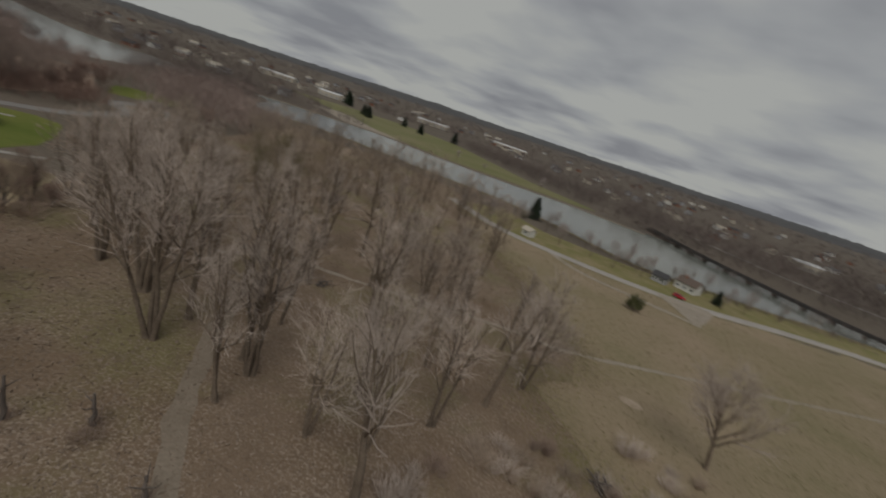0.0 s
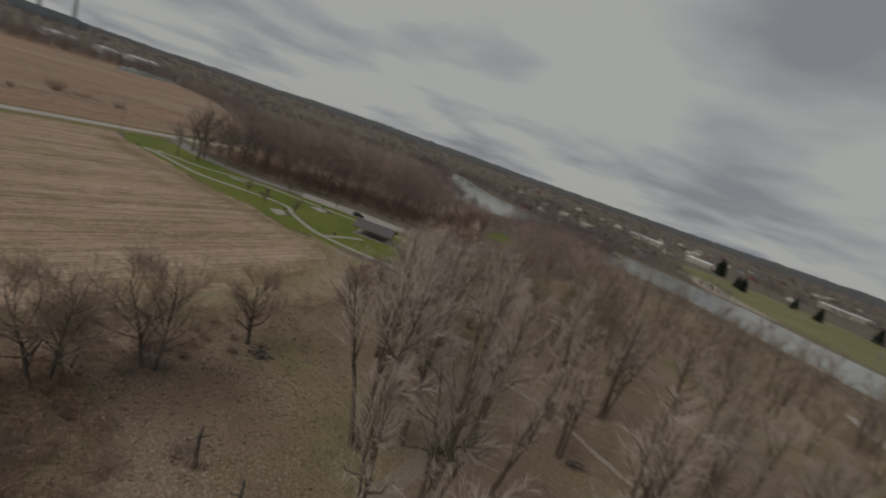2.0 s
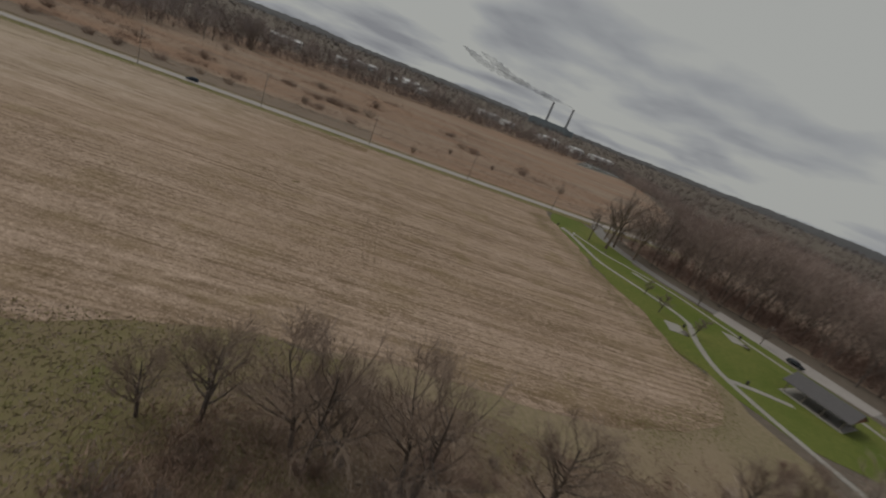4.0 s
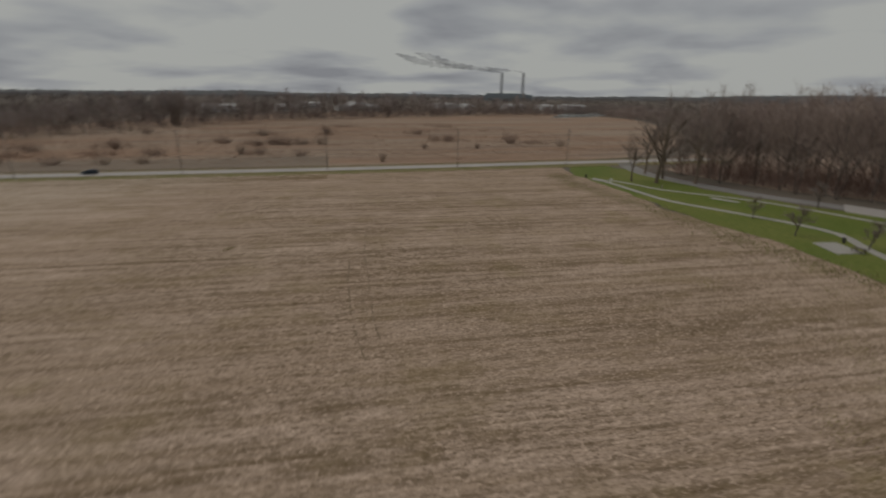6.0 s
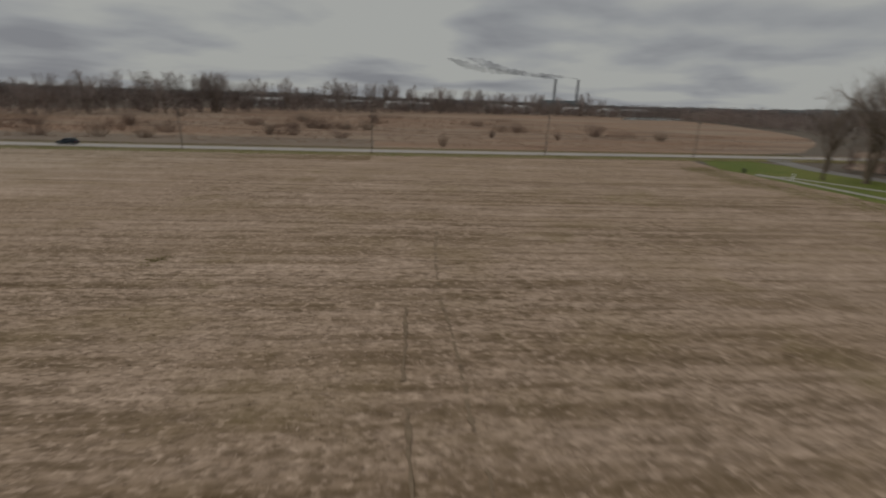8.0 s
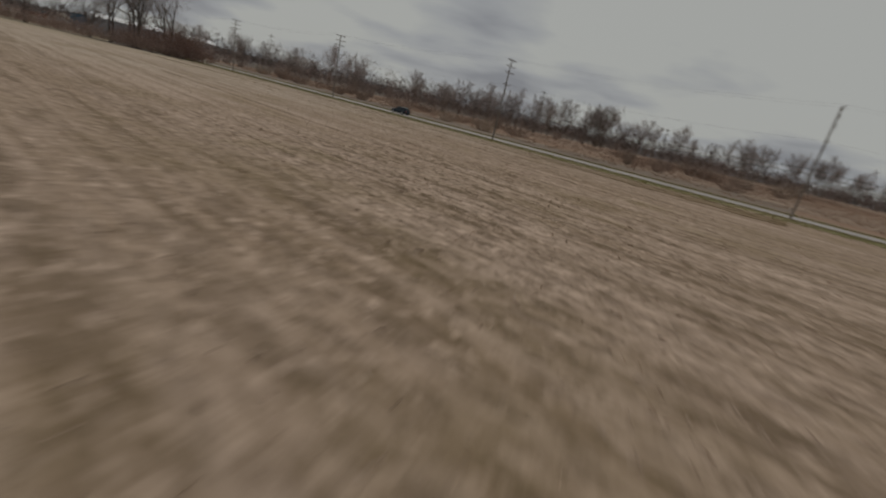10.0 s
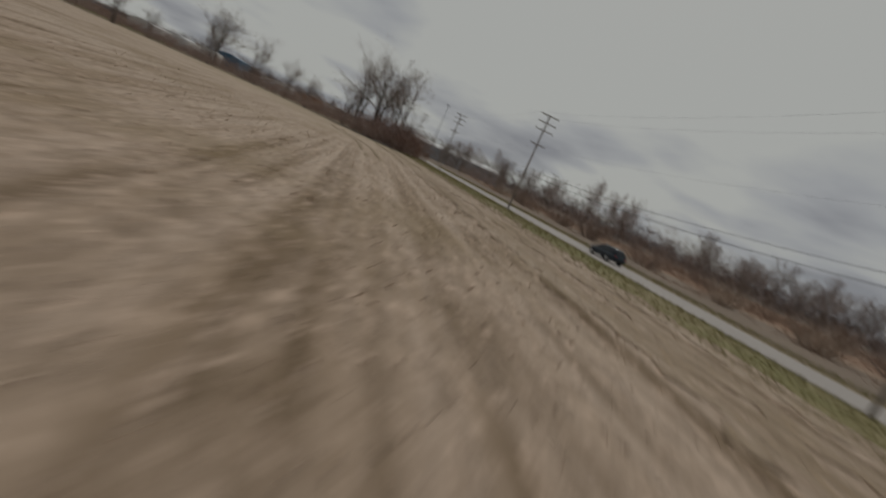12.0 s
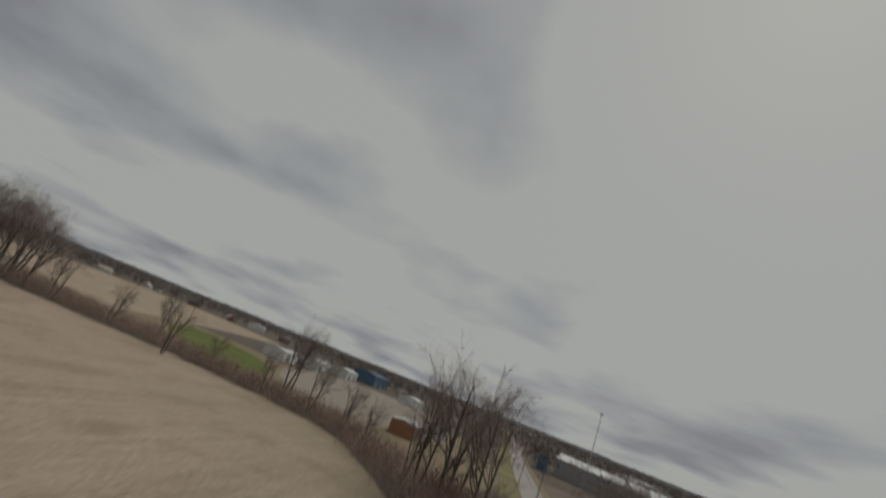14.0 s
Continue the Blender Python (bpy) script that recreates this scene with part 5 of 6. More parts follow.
xy = fill([(-62, 4), (-52, 13), (-40, 14), (-28, 10), (-22, 4), (-36, 0), (-44, -5), (-54, -5)], 820)
blades_object("bramble_patch", *crowns(xy, rs.uniform(0.9, 3.0, len(xy)), 44, 0.026, 0.6), M["bramble"], "reddish brown bare bramble patch", "brush")

# grass and dead leaves over the clearing
xy = fill([(-74, -2), (-62, -4), (-50, -4), (-36, 2), (-20, -6), (-17, -25), (-29, -36), (-46, -29), (-60, -17)], 15000)
n = len(xy)
for name, lo, hi, mat, words in [("clearing_grass", 0, n // 2, "grass_bits", "short olive grass over the clearing"), ("clearing_leaves", n // 2, n, "leaf_bits", "brown dead leaves over the clearing")]:
    b = np.column_stack([xy[lo:hi], np.full(hi - lo, 0.045)])
    t = b + np.column_stack([rs.normal(0, 0.25, (hi - lo, 2)), rs.uniform(0.03, 0.16, hi - lo)])
    blades_object(name, b, t, rs.uniform(0.04, 0.12, hi - lo), M[mat], words, "ground cover")

# leaves and stalks on the floor of the near wood
xy = fill([(-110, 120), (-108, 60), (-96, 40), (-84, 18), (-68, -4), (-48, -14), (-16, 0), (-4, 30), (-10, 70), (6, 100), (-20, 150)], 52000)
n = len(xy)
b = np.column_stack([xy, np.full(n, 0.03)])
t = b + np.column_stack([rs.normal(0, 0.26, (n, 2)), rs.uniform(0.02, 0.12, n)])
blades_object("fallen_leaves", b, t, rs.uniform(0.06, 0.19, n), M["leaf_bits"], "pale curled fallen leaves on the wood floor", "leaves")


# ---- single bushes ----


def bush_geo(seed, height, stems, spread, half):
    r = random.Random(seed)
    g = Geo()
    for _ in range(stems):
        a, k = r.uniform(0, 6.283), r.uniform(0.1, 1.0)
        p = Vector((math.cos(a) * 0.25 * k * height * spread, math.sin(a) * 0.25 * k * height * spread, -0.05))
        d = Vector((math.cos(a) * k * spread, math.sin(a) * k * spread, r.uniform(0.6, 1.0))).normalized()
        ln = height * r.uniform(0.6, 1.0)
        q = p + d * ln
        s = d.cross(Vector((r.gauss(0, 1), r.gauss(0, 1), r.gauss(0, 1)))).normalized() * half
        g.add([tuple(p - s), tuple(p + s), tuple(q)], [(0, 1, 2)])
        for _ in range(4):
            u = r.uniform(0.25, 0.9)
            e = (d + Vector((r.gauss(0, 0.5), r.gauss(0, 0.5), r.gauss(0, 0.35)))).normalized()
            w = p + d * ln * u
            s2 = e.cross(Vector((r.gauss(0, 1), r.gauss(0, 1), r.gauss(0, 1)))).normalized() * half * 0.7
            g.add([tuple(w - s2), tuple(w + s2), tuple(w + e * ln * r.uniform(0.2, 0.5))], [(0, 1, 2)])
    return g


BUSHES = {}


def bush(kind, x, y, height, label, group, mat):
    key = (kind, mat)
    if key not in BUSHES:
        g = bush_geo(kind, 2.0, 90, (0.6, 1.0, 1.4)[kind % 3], 0.022)
        ob = new("bush", g.mesh("bush", M[mat]))
        BUSHES[key] = ob
    else:
        ob = BUSHES[key].copy()
        scene.collection.objects.link(ob)
    k = height / 2.0
    ob.matrix_basis = Matrix.LocRotScale((x, y, 0), Euler((0, 0, rng.uniform(0, 6.28))), (k, k, k))
    return tagged(ob, label, "bush", group)


for x, y, h in [(-56, 2, 2.6), (-50, 0, 3.0), (-46, 6, 2.6), (-52, 9, 2.2), (-43, -2, 3.0), (-38, 2, 2.8), (-45, 14, 1.8), (-34, 6, 2.6), (-30, 6, 3.0), (-48, 20, 2.2), (-39, 25, 2.0), (-36, 14, 2.2), (-71, 27, 1.4), (-69, 23, 1.6), (-73, 23, 1.4), (-66, 17, 1.6), (-61, 12, 1.8), (-90, 58, 4.0), (-94, 47, 4.0), (-86, 60, 3.6), (-97, 43, 3.4), (-84, 68, 3.6)]:
    bush(rng.randrange(3), x, y, h, "bare reddish brown bramble bush in leaf litter", "bushes at the wood edge", rng.choice(["bush", "red_twig", "dark_twig"]))
for _ in range(34):
    u = rng.choice([(-10, 42), (-3, 52), (0, 56), (8, 60), (16, 72), (20, 68), (4, 46), (12, 52)])
    bush(rng.randrange(3), u[0] + rng.uniform(-6, 6), u[1] + rng.uniform(-6, 6), rng.uniform(1.6, 3.6), "bare grey-brown bush at the edge of the wood", "bushes at the meadow edge", rng.choice(["bush", "back_twig", "twig"]))
for _ in range(46):
    u = rng.choice(spline([(-78, 20), (-66, 10), (-56, 4), (-48, 2), (-36, 6)], 2.0))
    bush(rng.randrange(3), u[0] + rng.uniform(-5, 5), u[1] + rng.uniform(-4, 6), rng.uniform(1.0, 2.6), "bare reddish brown bramble bush in leaf litter", "bushes at the wood edge", rng.choice(["bush", "red_twig", "dark_twig"]))
for x, y, h in [(-233, -178, 5), (-228, -182, 4.5), (-222, -186, 5), (-240, -172, 4.5), (-246, -168, 5), (-218, -210, 4.5), (-232, -294, 6), (-198, -157, 4), (-194, -163, 4), (-299, -119, 5.5), (-294, -126, 5), (-308, -86, 5.5), (-308, -60, 5), (-211, -104, 3.2), (-160, -172, 3.6), (-150, -182, 3.2), (-140, -196, 4), (-128, -204, 4), (-118, -214, 4.4), (-108, -232, 4), (-172, -190, 4), (-178, -226, 5), (-150, -240, 5), (-120, -262, 5), (-96, -250, 4.6), (-86, -262, 4.6), (-260, -230, 6), (-290, -200, 5), (-330, -160, 5), (-205, -140, 3), (-270, -90, 3.4), (-256, -110, 3.4)]:
    bush(rng.randrange(3), x + rng.uniform(-2.5, 2.5), y + rng.uniform(-2.5, 2.5), h * rng.uniform(0.9, 1.35), "bare dark brown bush on the scrubland", "bushes on the scrubland", rng.choice(["bush", "back_twig", "bush"]))


def conifer(x, y, height, label):
    t = thing("conifer", label, "tree", "evergreens")
    g = Geo()
    g.tube((0, 0, -0.2), (0, 0, height * 0.9), 0.02 * height, 0.004 * height, 7)
    part("trunk", g, M["dark_bark"], t)
    r = random.Random(int(height * 100))
    c = Geo()
    for i in range(1500):
        u = r.random() ** 0.8
        rad = height * 0.40 * (1.02 - u) ** 0.72 * r.uniform(0.55, 1.12) + 0.1
        a = r.uniform(0, 6.283)
        p = Vector((math.cos(a) * rad * 0.25, math.sin(a) * rad * 0.25, height * (0.06 + 0.9 * u)))
        q = Vector((math.cos(a) * rad, math.sin(a) * rad, p.z - rad * r.uniform(0.0, 0.35) + 0.2))
        s = Vector((-math.sin(a), math.cos(a), r.uniform(-0.4, 0.4))) * height * 0.028
        m = p.lerp(q, 0.6)
        c.add([tuple(p), tuple(m - s), tuple(q), tuple(m + s)], [(0, 1, 2, 3)])
    part("crown", c, M["needles"], t, "dark green needles")
    t.matrix_basis = pose(x, y, 0, 0, 0, r.uniform(0, 360))
    return t


for x, y, h in [(-42.0, 246, 12.5), (-260, 531, 15), (-228, 570, 16), (-318, 500, 13), (-326, 508, 15), (-340, 520, 14), (47, 211, 6.5), (-420, 600, 20), (-432, 610, 22), (-410, 585, 18), (-300, 560, 14)]:
    conifer(x, y, h, "dark green conifer standing on grass near the river")


def round_shrub(x, y, height, mat, label):
    t = thing("evergreen_shrub", label, "shrub")
    r = random.Random(int(x * 10 + y))
    st = Geo()
    for _ in range(5):
        st.tube((0, 0, -0.1), (r.uniform(-1, 1) * height * 0.2, r.uniform(-1, 1) * height * 0.2, height * 0.6), 0.09, 0.04, 6)
    part("stem", st, M["dark_bark"], t)
    g = Geo()
    for _ in range(1300):
        a, e = r.uniform(0, 6.283), math.asin(r.uniform(-0.35, 1))
        k = r.uniform(0.55, 1.0) * (1 + 0.16 * math.sin(3 * a + 2 * e))
        p = Vector((math.cos(a) * math.cos(e) * 0.5, math.sin(a) * math.cos(e) * 0.5, 0.42 + 0.5 * math.sin(e))) * height * k
        n = Vector((r.gauss(0, 1), r.gauss(0, 1), r.gauss(0, 1))).normalized()
        u = n.orthogonal().normalized() * height * 0.035
        v = n.cross(u)
        g.add([tuple(p - u), tuple(p - v), tuple(p + u), tuple(p + v)], [(0, 1, 2, 3)])
    part("foliage", g, M[mat], t, "small leaves")
    t.matrix_basis = pose(x, y, 0)
    return t


round_shrub(13.5, 152, 5.6, "olive", "rounded olive-green evergreen shrub beside the track")
round_shrub(-45, 236, 3.4, "olive", "yellowish olive shrub near the river bank")


def snag(x, y, height, seed):
    r = random.Random(seed)
    t = thing("broken_trunk", "dark broken dead trunk with thin suckers in leaf litter", "dead tree", "broken trunks")
    g = Geo()
    p = Vector((0, 0, -0.2))
    for i in range(5):
        q = p + Vector((r.uniform(-0.22, 0.22), r.uniform(-0.22, 0.22), height / 5))
        g.tube(p, q, 0.30 - 0.035 * i, 0.30 - 0.035 * (i + 1), 8, i in (0, 4))
        p = q
    part("trunk", g, M["dark_bark"], t)
    for _ in range(3):
        b = Geo()
        z = height * r.uniform(0.2, 0.8)
        a = r.uniform(0, 6.283)
        m = Vector((math.cos(a) * 0.9, math.sin(a) * 0.9, z + r.uniform(-0.3, 0.6)))
        b.tube((0, 0, z), m, 0.10, 0.06, 6)
        b.tube(m, m + Vector((math.cos(a) * 0.5, math.sin(a) * 0.5, r.uniform(0.2, 0.9))), 0.06, 0.02, 6)
        part("branch", b, M["dark_bark"], t)
    for _ in range(12):
        a = r.uniform(0, 6.283)
        b0 = Vector((math.cos(a) * 0.5, math.sin(a) * 0.5, 0))
        su = Geo()
        su.tube(b0, b0 * r.uniform(1.2, 3.0) + Vector((0, 0, r.uniform(1.0, 2.8))), 0.04, 0.012, 4, False)
        part("sucker", su, M["bush"], t, "thin upright sucker")
    t.matrix_basis = pose(x, y, 0, 0, 0, r.uniform(0, 360))


snag(-46, 21.5, 5.2, 1)
snag(-40, 26.3, 4.2, 2)
snag(-29, 24, 2.6, 3)


def log_pile(x, y, seed, label):
    r = random.Random(seed)
    t = thing("log_pile", label, "log pile", "log piles")
    for i in range(9):
        g = Geo()
        a = r.uniform(0, 3.14)
        ln = r.uniform(1.4, 3.4)
        c = Vector((r.uniform(-0.8, 0.8), r.uniform(-0.8, 0.8), 0.12 + 0.13 * i))
        d = Vector((math.cos(a), math.sin(a), r.uniform(-0.12, 0.3))) * ln / 2
        g.tube(c - d, c + d, r.uniform(0.10, 0.2), r.uniform(0.07, 0.14), 8)
        part("log", g, M["dark_bark"], t)
    t.matrix_basis = pose(x, y, 0)


log_pile(-48.5, 73.5, 4, "dark heap of rotting logs on the wood floor")
log_pile(-69, 27, 5, "dark heap of fallen branches below a tree")
log_pile(10, 60, 6, "dark heap of fallen branches at the meadow edge")
log_pile(4, 46, 7, "dark heap of fallen branches at the meadow edge")

# grass along the road
mid = np.array(spline(ROAD[1:9], 1.0))
run = np.gradient(mid, axis=0)
run /= np.linalg.norm(run, axis=1)[:, None]
flank = np.column_stack([-run[:, 1], run[:, 0]])
for name, lo, hi, n, mat, words in [("verge_grass", 3.9, 12.5, 46000, "green_bits", "short green and straw grass beside the road"), ("far_verge_grass", -9.5, -3.9, 26000, "margin_bits", "dry straw-coloured grass beside the road")]:
    i = rs.randint(0, len(mid), n)
    off = lo + (hi - lo) * rs.uniform(size=n) ** 1.6 if lo > 0 else rs.uniform(lo, hi, n)
    p = mid[i] + run[i] * rs.uniform(-0.6, 0.6, n)[:, None] + flank[i] * off[:, None]
    b = np.column_stack([p, np.full(n, 0.04)])
    t = b + np.column_stack([rs.normal(0, 0.08, (n, 2)), rs.uniform(0.06, 0.26, n)])
    blades_object(name, b, t, rs.uniform(0.02, 0.05, n), M[mat], words, "grass")

# olive grass tufts in the stubble and between the litter and the meadow
tufts = []
for cx, cy, rx, ry in PATCHES:
    tufts.append(np.array([cx, cy]) + rs.normal(0, 0.5, (380, 2)) * np.array([rx, ry]) * 1.3)
p = np.vstack(tufts)
b = np.column_stack([p, np.full(len(p), 0.05)])
t = b + np.column_stack([rs.normal(0, 0.16, (len(p), 2)), rs.uniform(0.03, 0.06, len(p))])
blades_object("grass_tufts", b, t, rs.uniform(0.02, 0.05, len(p)), M["tuft_bits"], "small olive grass tufts in the stubble", "grass")
edge = np.array(spline([(60, 0), (30, 40), (10, 62), (-4, 76), (4, 90), (0, 106), (-14, 124), (-32, 146), (-50, 168)], 0.5))
for name, mat, words in [("meadow_edge_grass", "grass_bits", "thin dry grass where the meadow meets the wood"), ("meadow_edge_leaves", "leaf_bits", "scattered leaves where the wood meets the meadow")]:
    p = edge[rs.randint(0, len(edge), 16000)] + rs.normal(0, 3.4, (16000, 2))
    b = np.column_stack([p, np.full(16000, 0.03)])
    t = b + np.column_stack([rs.normal(0, 0.2, (16000, 2)), rs.uniform(0.02, 0.12, 16000)])
    blades_object(name, b, t, rs.uniform(0.05, 0.14, 16000), M[mat], words, "ground cover")

# patchy grass between the field and the lawn
edge = np.array(spline([(-216, -32), (-200, -22), (-187, -7), (-171, 8), (-160, 18), (-150, 28), (-142, 37), (-132, 43), (-118, 40), (-102, 31)], 0.5))
p = edge[rs.randint(0, len(edge), 14000)] + rs.normal(0, 2.6, (14000, 2)) + np.array([1.5, -1.5])
b = np.column_stack([p, np.full(14000, 0.055)])
t = b + np.column_stack([rs.normal(0, 0.14, (14000, 2)), rs.uniform(0.02, 0.10, 14000)])
blades_object("field_margin_grass", b, t, rs.uniform(0.06, 0.16, 14000), M["margin_bits"], "patchy olive and straw grass at the field margin", "grass")

# tufts of grass over the meadow
xy = fill([(10, 62), (2, 104), (-14, 126), (-34, 150), (-50, 176), (-14, 180), (10, 180), (40, 186), (80, 200), (140, 170), (150, 60), (90, 0), (40, 30)], 30000)
n = len(xy)
b = np.column_stack([xy, np.full(n, 0.03)])
t = b + np.column_stack([rs.normal(0, 0.25, (n, 2)), rs.uniform(0.03, 0.16, n)])
blades_object("meadow_tufts", b, t, rs.uniform(0.07, 0.20, n), M["meadow_bits"], "straw and olive grass tufts over the meadow", "grass")

# ---- power line ----


def utility_pole(x, y, turn, height=13.6, arms=(0.15, 1.15, 2.15, 4.1)):
    t = thing("utility_pole", "weathered wooden utility pole with four crossarms on the road verge", "utility pole", "utility poles")
    g = Geo()
    g.tube((0, 0, -0.5), (0, 0, height), 0.135, 0.085, 10)
    part("pole", g, M["pole"], t)
    for k, drop in enumerate(arms):
        z = height - drop
        a = Geo()
        w = 2.7 if k < 3 else 2.2
        a.box((0, 0.14, z), (w, 0.09, 0.11))
        arm = part("crossarm", a, M["pole"], t)
        for sx in (-0.46, -0.2, 0.2, 0.46):
            c = Geo()
            c.tube((sx * w, 0.14, z + 0.05), (sx * w, 0.14, z + 0.13), 0.02, 0.03, 8)
            c.tube((sx * w, 0.14, z + 0.13), (sx * w, 0.14, z + 0.18), 0.04, 0.02, 8)
            part("insulator", c, M["ceramic"], arm, "brown ceramic insulator")
        br = Geo()
        br.tube((-0.3 * w, 0.2, z - 0.05), (0, 0.16, z - 0.5), 0.018, 0.018, 5)
        br.tube((0.3 * w, 0.2, z - 0.05), (0, 0.16, z - 0.5), 0.018, 0.018, 5)
        part("brace", br, M["metal_grey"], t)
    t.matrix_basis = pose(x, y, 0, 0, 0, turn)
    return t


LINE_TURN = -48.5
first = utility_pole(*POLES[1], LINE_TURN + 90)
for x, y in [POLES[0], *POLES[2:]]:
    copy_thing(first, pose(x, y, 0, rng.uniform(-0.8, 0.8), rng.uniform(-0.8, 0.8), LINE_TURN + 90))
lat = Vector((0.748, 0.664))
for off, z, gauge in ((-1.24, 13.68, 0.005), (1.24, 13.68, 0.005), (-1.0, 9.72, 0.005), (0.10, 6.3, 0.016), (-0.12, 5.7, 0.020)):
    g = Geo()
    for (x0, y0), (x1, y1) in zip(POLES, POLES[1:]):
        prev = None
        for i in range(13):
            u = i / 12
            p = Vector((x0 + (x1 - x0) * u + lat.x * off, y0 + (y1 - y0) * u + lat.y * off, z - 0.75 * 4 * u * (1 - u)))
            if prev is not None:
                g.tube(prev, p, gauge, gauge, 3, False)
            prev = p
    tagged(new("power_cable", g.mesh("power_cable", M["wire"])), "thin black sagging cable strung between the utility poles", "cable", "power cables")


def tall_pole(x, y, height, turn, label):
    t = thing("transmission_pole", label, "utility pole", "transmission poles")
    g = Geo()
    g.tube((0, 0, -0.5), (0, 0, height), 0.32, 0.18, 10)
    part("pole", g, M["pole"], t)
    for z in (height - 1, height - 4, height - 7):
        a = Geo()
        a.box((0, 0.28, z), (5.0, 0.2, 0.26))
        part("crossarm", a, M["pole"], t)
    t.matrix_basis = pose(x, y, 0, 0, 0, turn)


tall_pole(-226, -316, 24, 20, "tall dark transmission pole beyond the scrubland")
tall_pole(-60, -420, 24, 20, "tall dark transmission pole beyond the scrubland")
tall_pole(-330, -345, 22, 20, "tall dark transmission pole beyond the scrubland")

# ---- cars ----


def car(x, y, turn, paint, label, scale=1.0):
    t = thing("car", label, "car", "cars")

    def section(px, half, z0, z1, tuck):
        zm = z0 + 0.55 * (z1 - z0)
        return [(px, -half * 0.90, z0), (px, half * 0.90, z0), (px, half * 0.98, z0 + 0.12 * (z1 - z0)), (px, half, zm), (px, half * (0.6 + 0.4 * tuck), z1 - 0.07), (px, half * tuck * 0.94, z1),
                (px, -half * tuck * 0.94, z1), (px, -half * (0.6 + 0.4 * tuck), z1 - 0.07), (px, -half, zm), (px, -half * 0.98, z0 + 0.12 * (z1 - z0))]
    g = Geo()
    g.loft([section(-2.32, 0.70, 0.46, 0.84, 0.92), section(-2.24, 0.82, 0.34, 0.98, 0.92), section(-2.05, 0.88, 0.28, 1.02, 0.92), section(-1.38, 0.915, 0.26, 1.04, 0.92), section(-0.4, 0.91, 0.24, 1.03, 0.92), section(0.7, 0.91, 0.24, 1.01, 0.92),
            section(1.15, 0.91, 0.25, 0.98, 0.92), section(1.6, 0.89, 0.27, 0.93, 0.90), section(2.05, 0.83, 0.31, 0.85, 0.88), section(2.26, 0.72, 0.38, 0.76, 0.86), section(2.33, 0.60, 0.44, 0.66, 0.86)])
    body = part("body", g, paint, t, "", True)

    def hoop(px, lean, low, high, wide, narrow):
        return [(px, -wide, low), (px, wide, low), (px + lean, narrow, high - 0.06), (px + lean, narrow - 0.10, high), (px + lean, -narrow + 0.10, high), (px + lean, -narrow, high - 0.06)]
    c = Geo()
    c.loft([hoop(-2.14, 0.26, 0.99, 1.46, 0.78, 0.60), hoop(-1.7, 0.10, 1.0, 1.54, 0.82, 0.63), hoop(-0.8, 0.0, 1.0, 1.57, 0.83, 0.65), hoop(0.2, -0.06, 0.99, 1.55, 0.83, 0.64), hoop(1.12, -0.62, 0.96, 1.47, 0.80, 0.60)])
    cabin = part("cabin", c, paint, t, "", True)

    def pane(corners, out):
        g = Geo()
        o = Vector(out) * 0.014
        a = [tuple(Vector(p) + o) for p in corners]
        b = [tuple(Vector(p) - o) for p in corners]
        g.loft([b, a])
        part("window", g, M["glass"], cabin, "dark tinted car window")
    for sy in (-1, 1):
        for x0, x1, y0, y1 in ((-1.90, -1.25, -1.72, -1.22), (-1.15, -0.22, -1.12, -0.24), (-0.12, 0.92, -0.14, 0.46)):
            pane([(x0, sy * 0.818, 1.06), (x1, sy * 0.818, 1.06), (y1, sy * 0.668, 1.44), (y0, sy * 0.668, 1.44)], (0, sy, 0.35))
    pane([(1.08, -0.70, 1.02), (1.08, 0.70, 1.02), (0.56, 0.54, 1.42), (0.56, -0.54, 1.42)], (0.6, 0, 0.8))
    pane([(-2.13, -0.66, 1.06), (-2.13, 0.66, 1.06), (-1.93, 0.52, 1.42), (-1.93, -0.52, 1.42)], (-0.9, 0, 0.4))
    for sy in (-0.56, 0.56):
        ra = Geo()
        ra.box((-0.75, sy, 1.60), (1.9, 0.05, 0.05))
        part("roof_rail", ra, M["rim"], cabin, "thin silver roof rail")
    gr = Geo()
    gr.box((2.315, 0, 0.58), (0.06, 0.86, 0.16))
    part("grille", gr, M["rubber"], body, "black radiator grille")
    for sx in (-1.38, 1.40):
        for sy in (-0.86, 0.86):
            w = Geo()
            w.tube((sx, sy - 0.12, 0.34), (sx, sy + 0.12, 0.34), 0.34, 0.34, 20)
            wheel = part("wheel", w, M["rubber"], t)
            h = Geo()
            o = 0.115 if sy > 0 else -0.115
            h.tube((sx, sy + o * 0.6, 0.34), (sx, sy + o * 1.12, 0.34), 0.23, 0.20, 14)
            part("rim", h, M["rim"], wheel, "silver wheel rim")
    for sy in (-0.62, 0.62):
        la = Geo()
        la.box((-2.27, sy, 0.84), (0.10, 0.26, 0.14))
        part("tail_lamp", la, M["lamp_red"], body, "red tail lamp")
        lb = Geo()
        lb.box((2.16, sy * 0.94, 0.64), (0.18, 0.30, 0.12))
        part("headlamp", lb, M["lamp_clear"], body, "clear headlamp")
    for px, m in ((-2.27, M["rubber"]), (2.24, M["rubber"])):
        b = Geo()
        b.box((px, 0, 0.46), (0.12, 1.36, 0.18))
        part("bumper", b, m, body)
    for sy in (-0.95, 0.95):
        mi = Geo()
        mi.box((0.80, sy, 1.05), (0.14, 0.18, 0.12))
        part("wing_mirror", mi, paint, body)
    t.matrix_basis = pose(x, y, 0.09, 0, 0, turn) @ Matrix.Diagonal((scale, scale, scale, 1))
    return t


car(-135.7, -161.8, -48.5, M["car_dark"], "dark slate-blue estate car with roof rails on the asphalt road", 0.97)
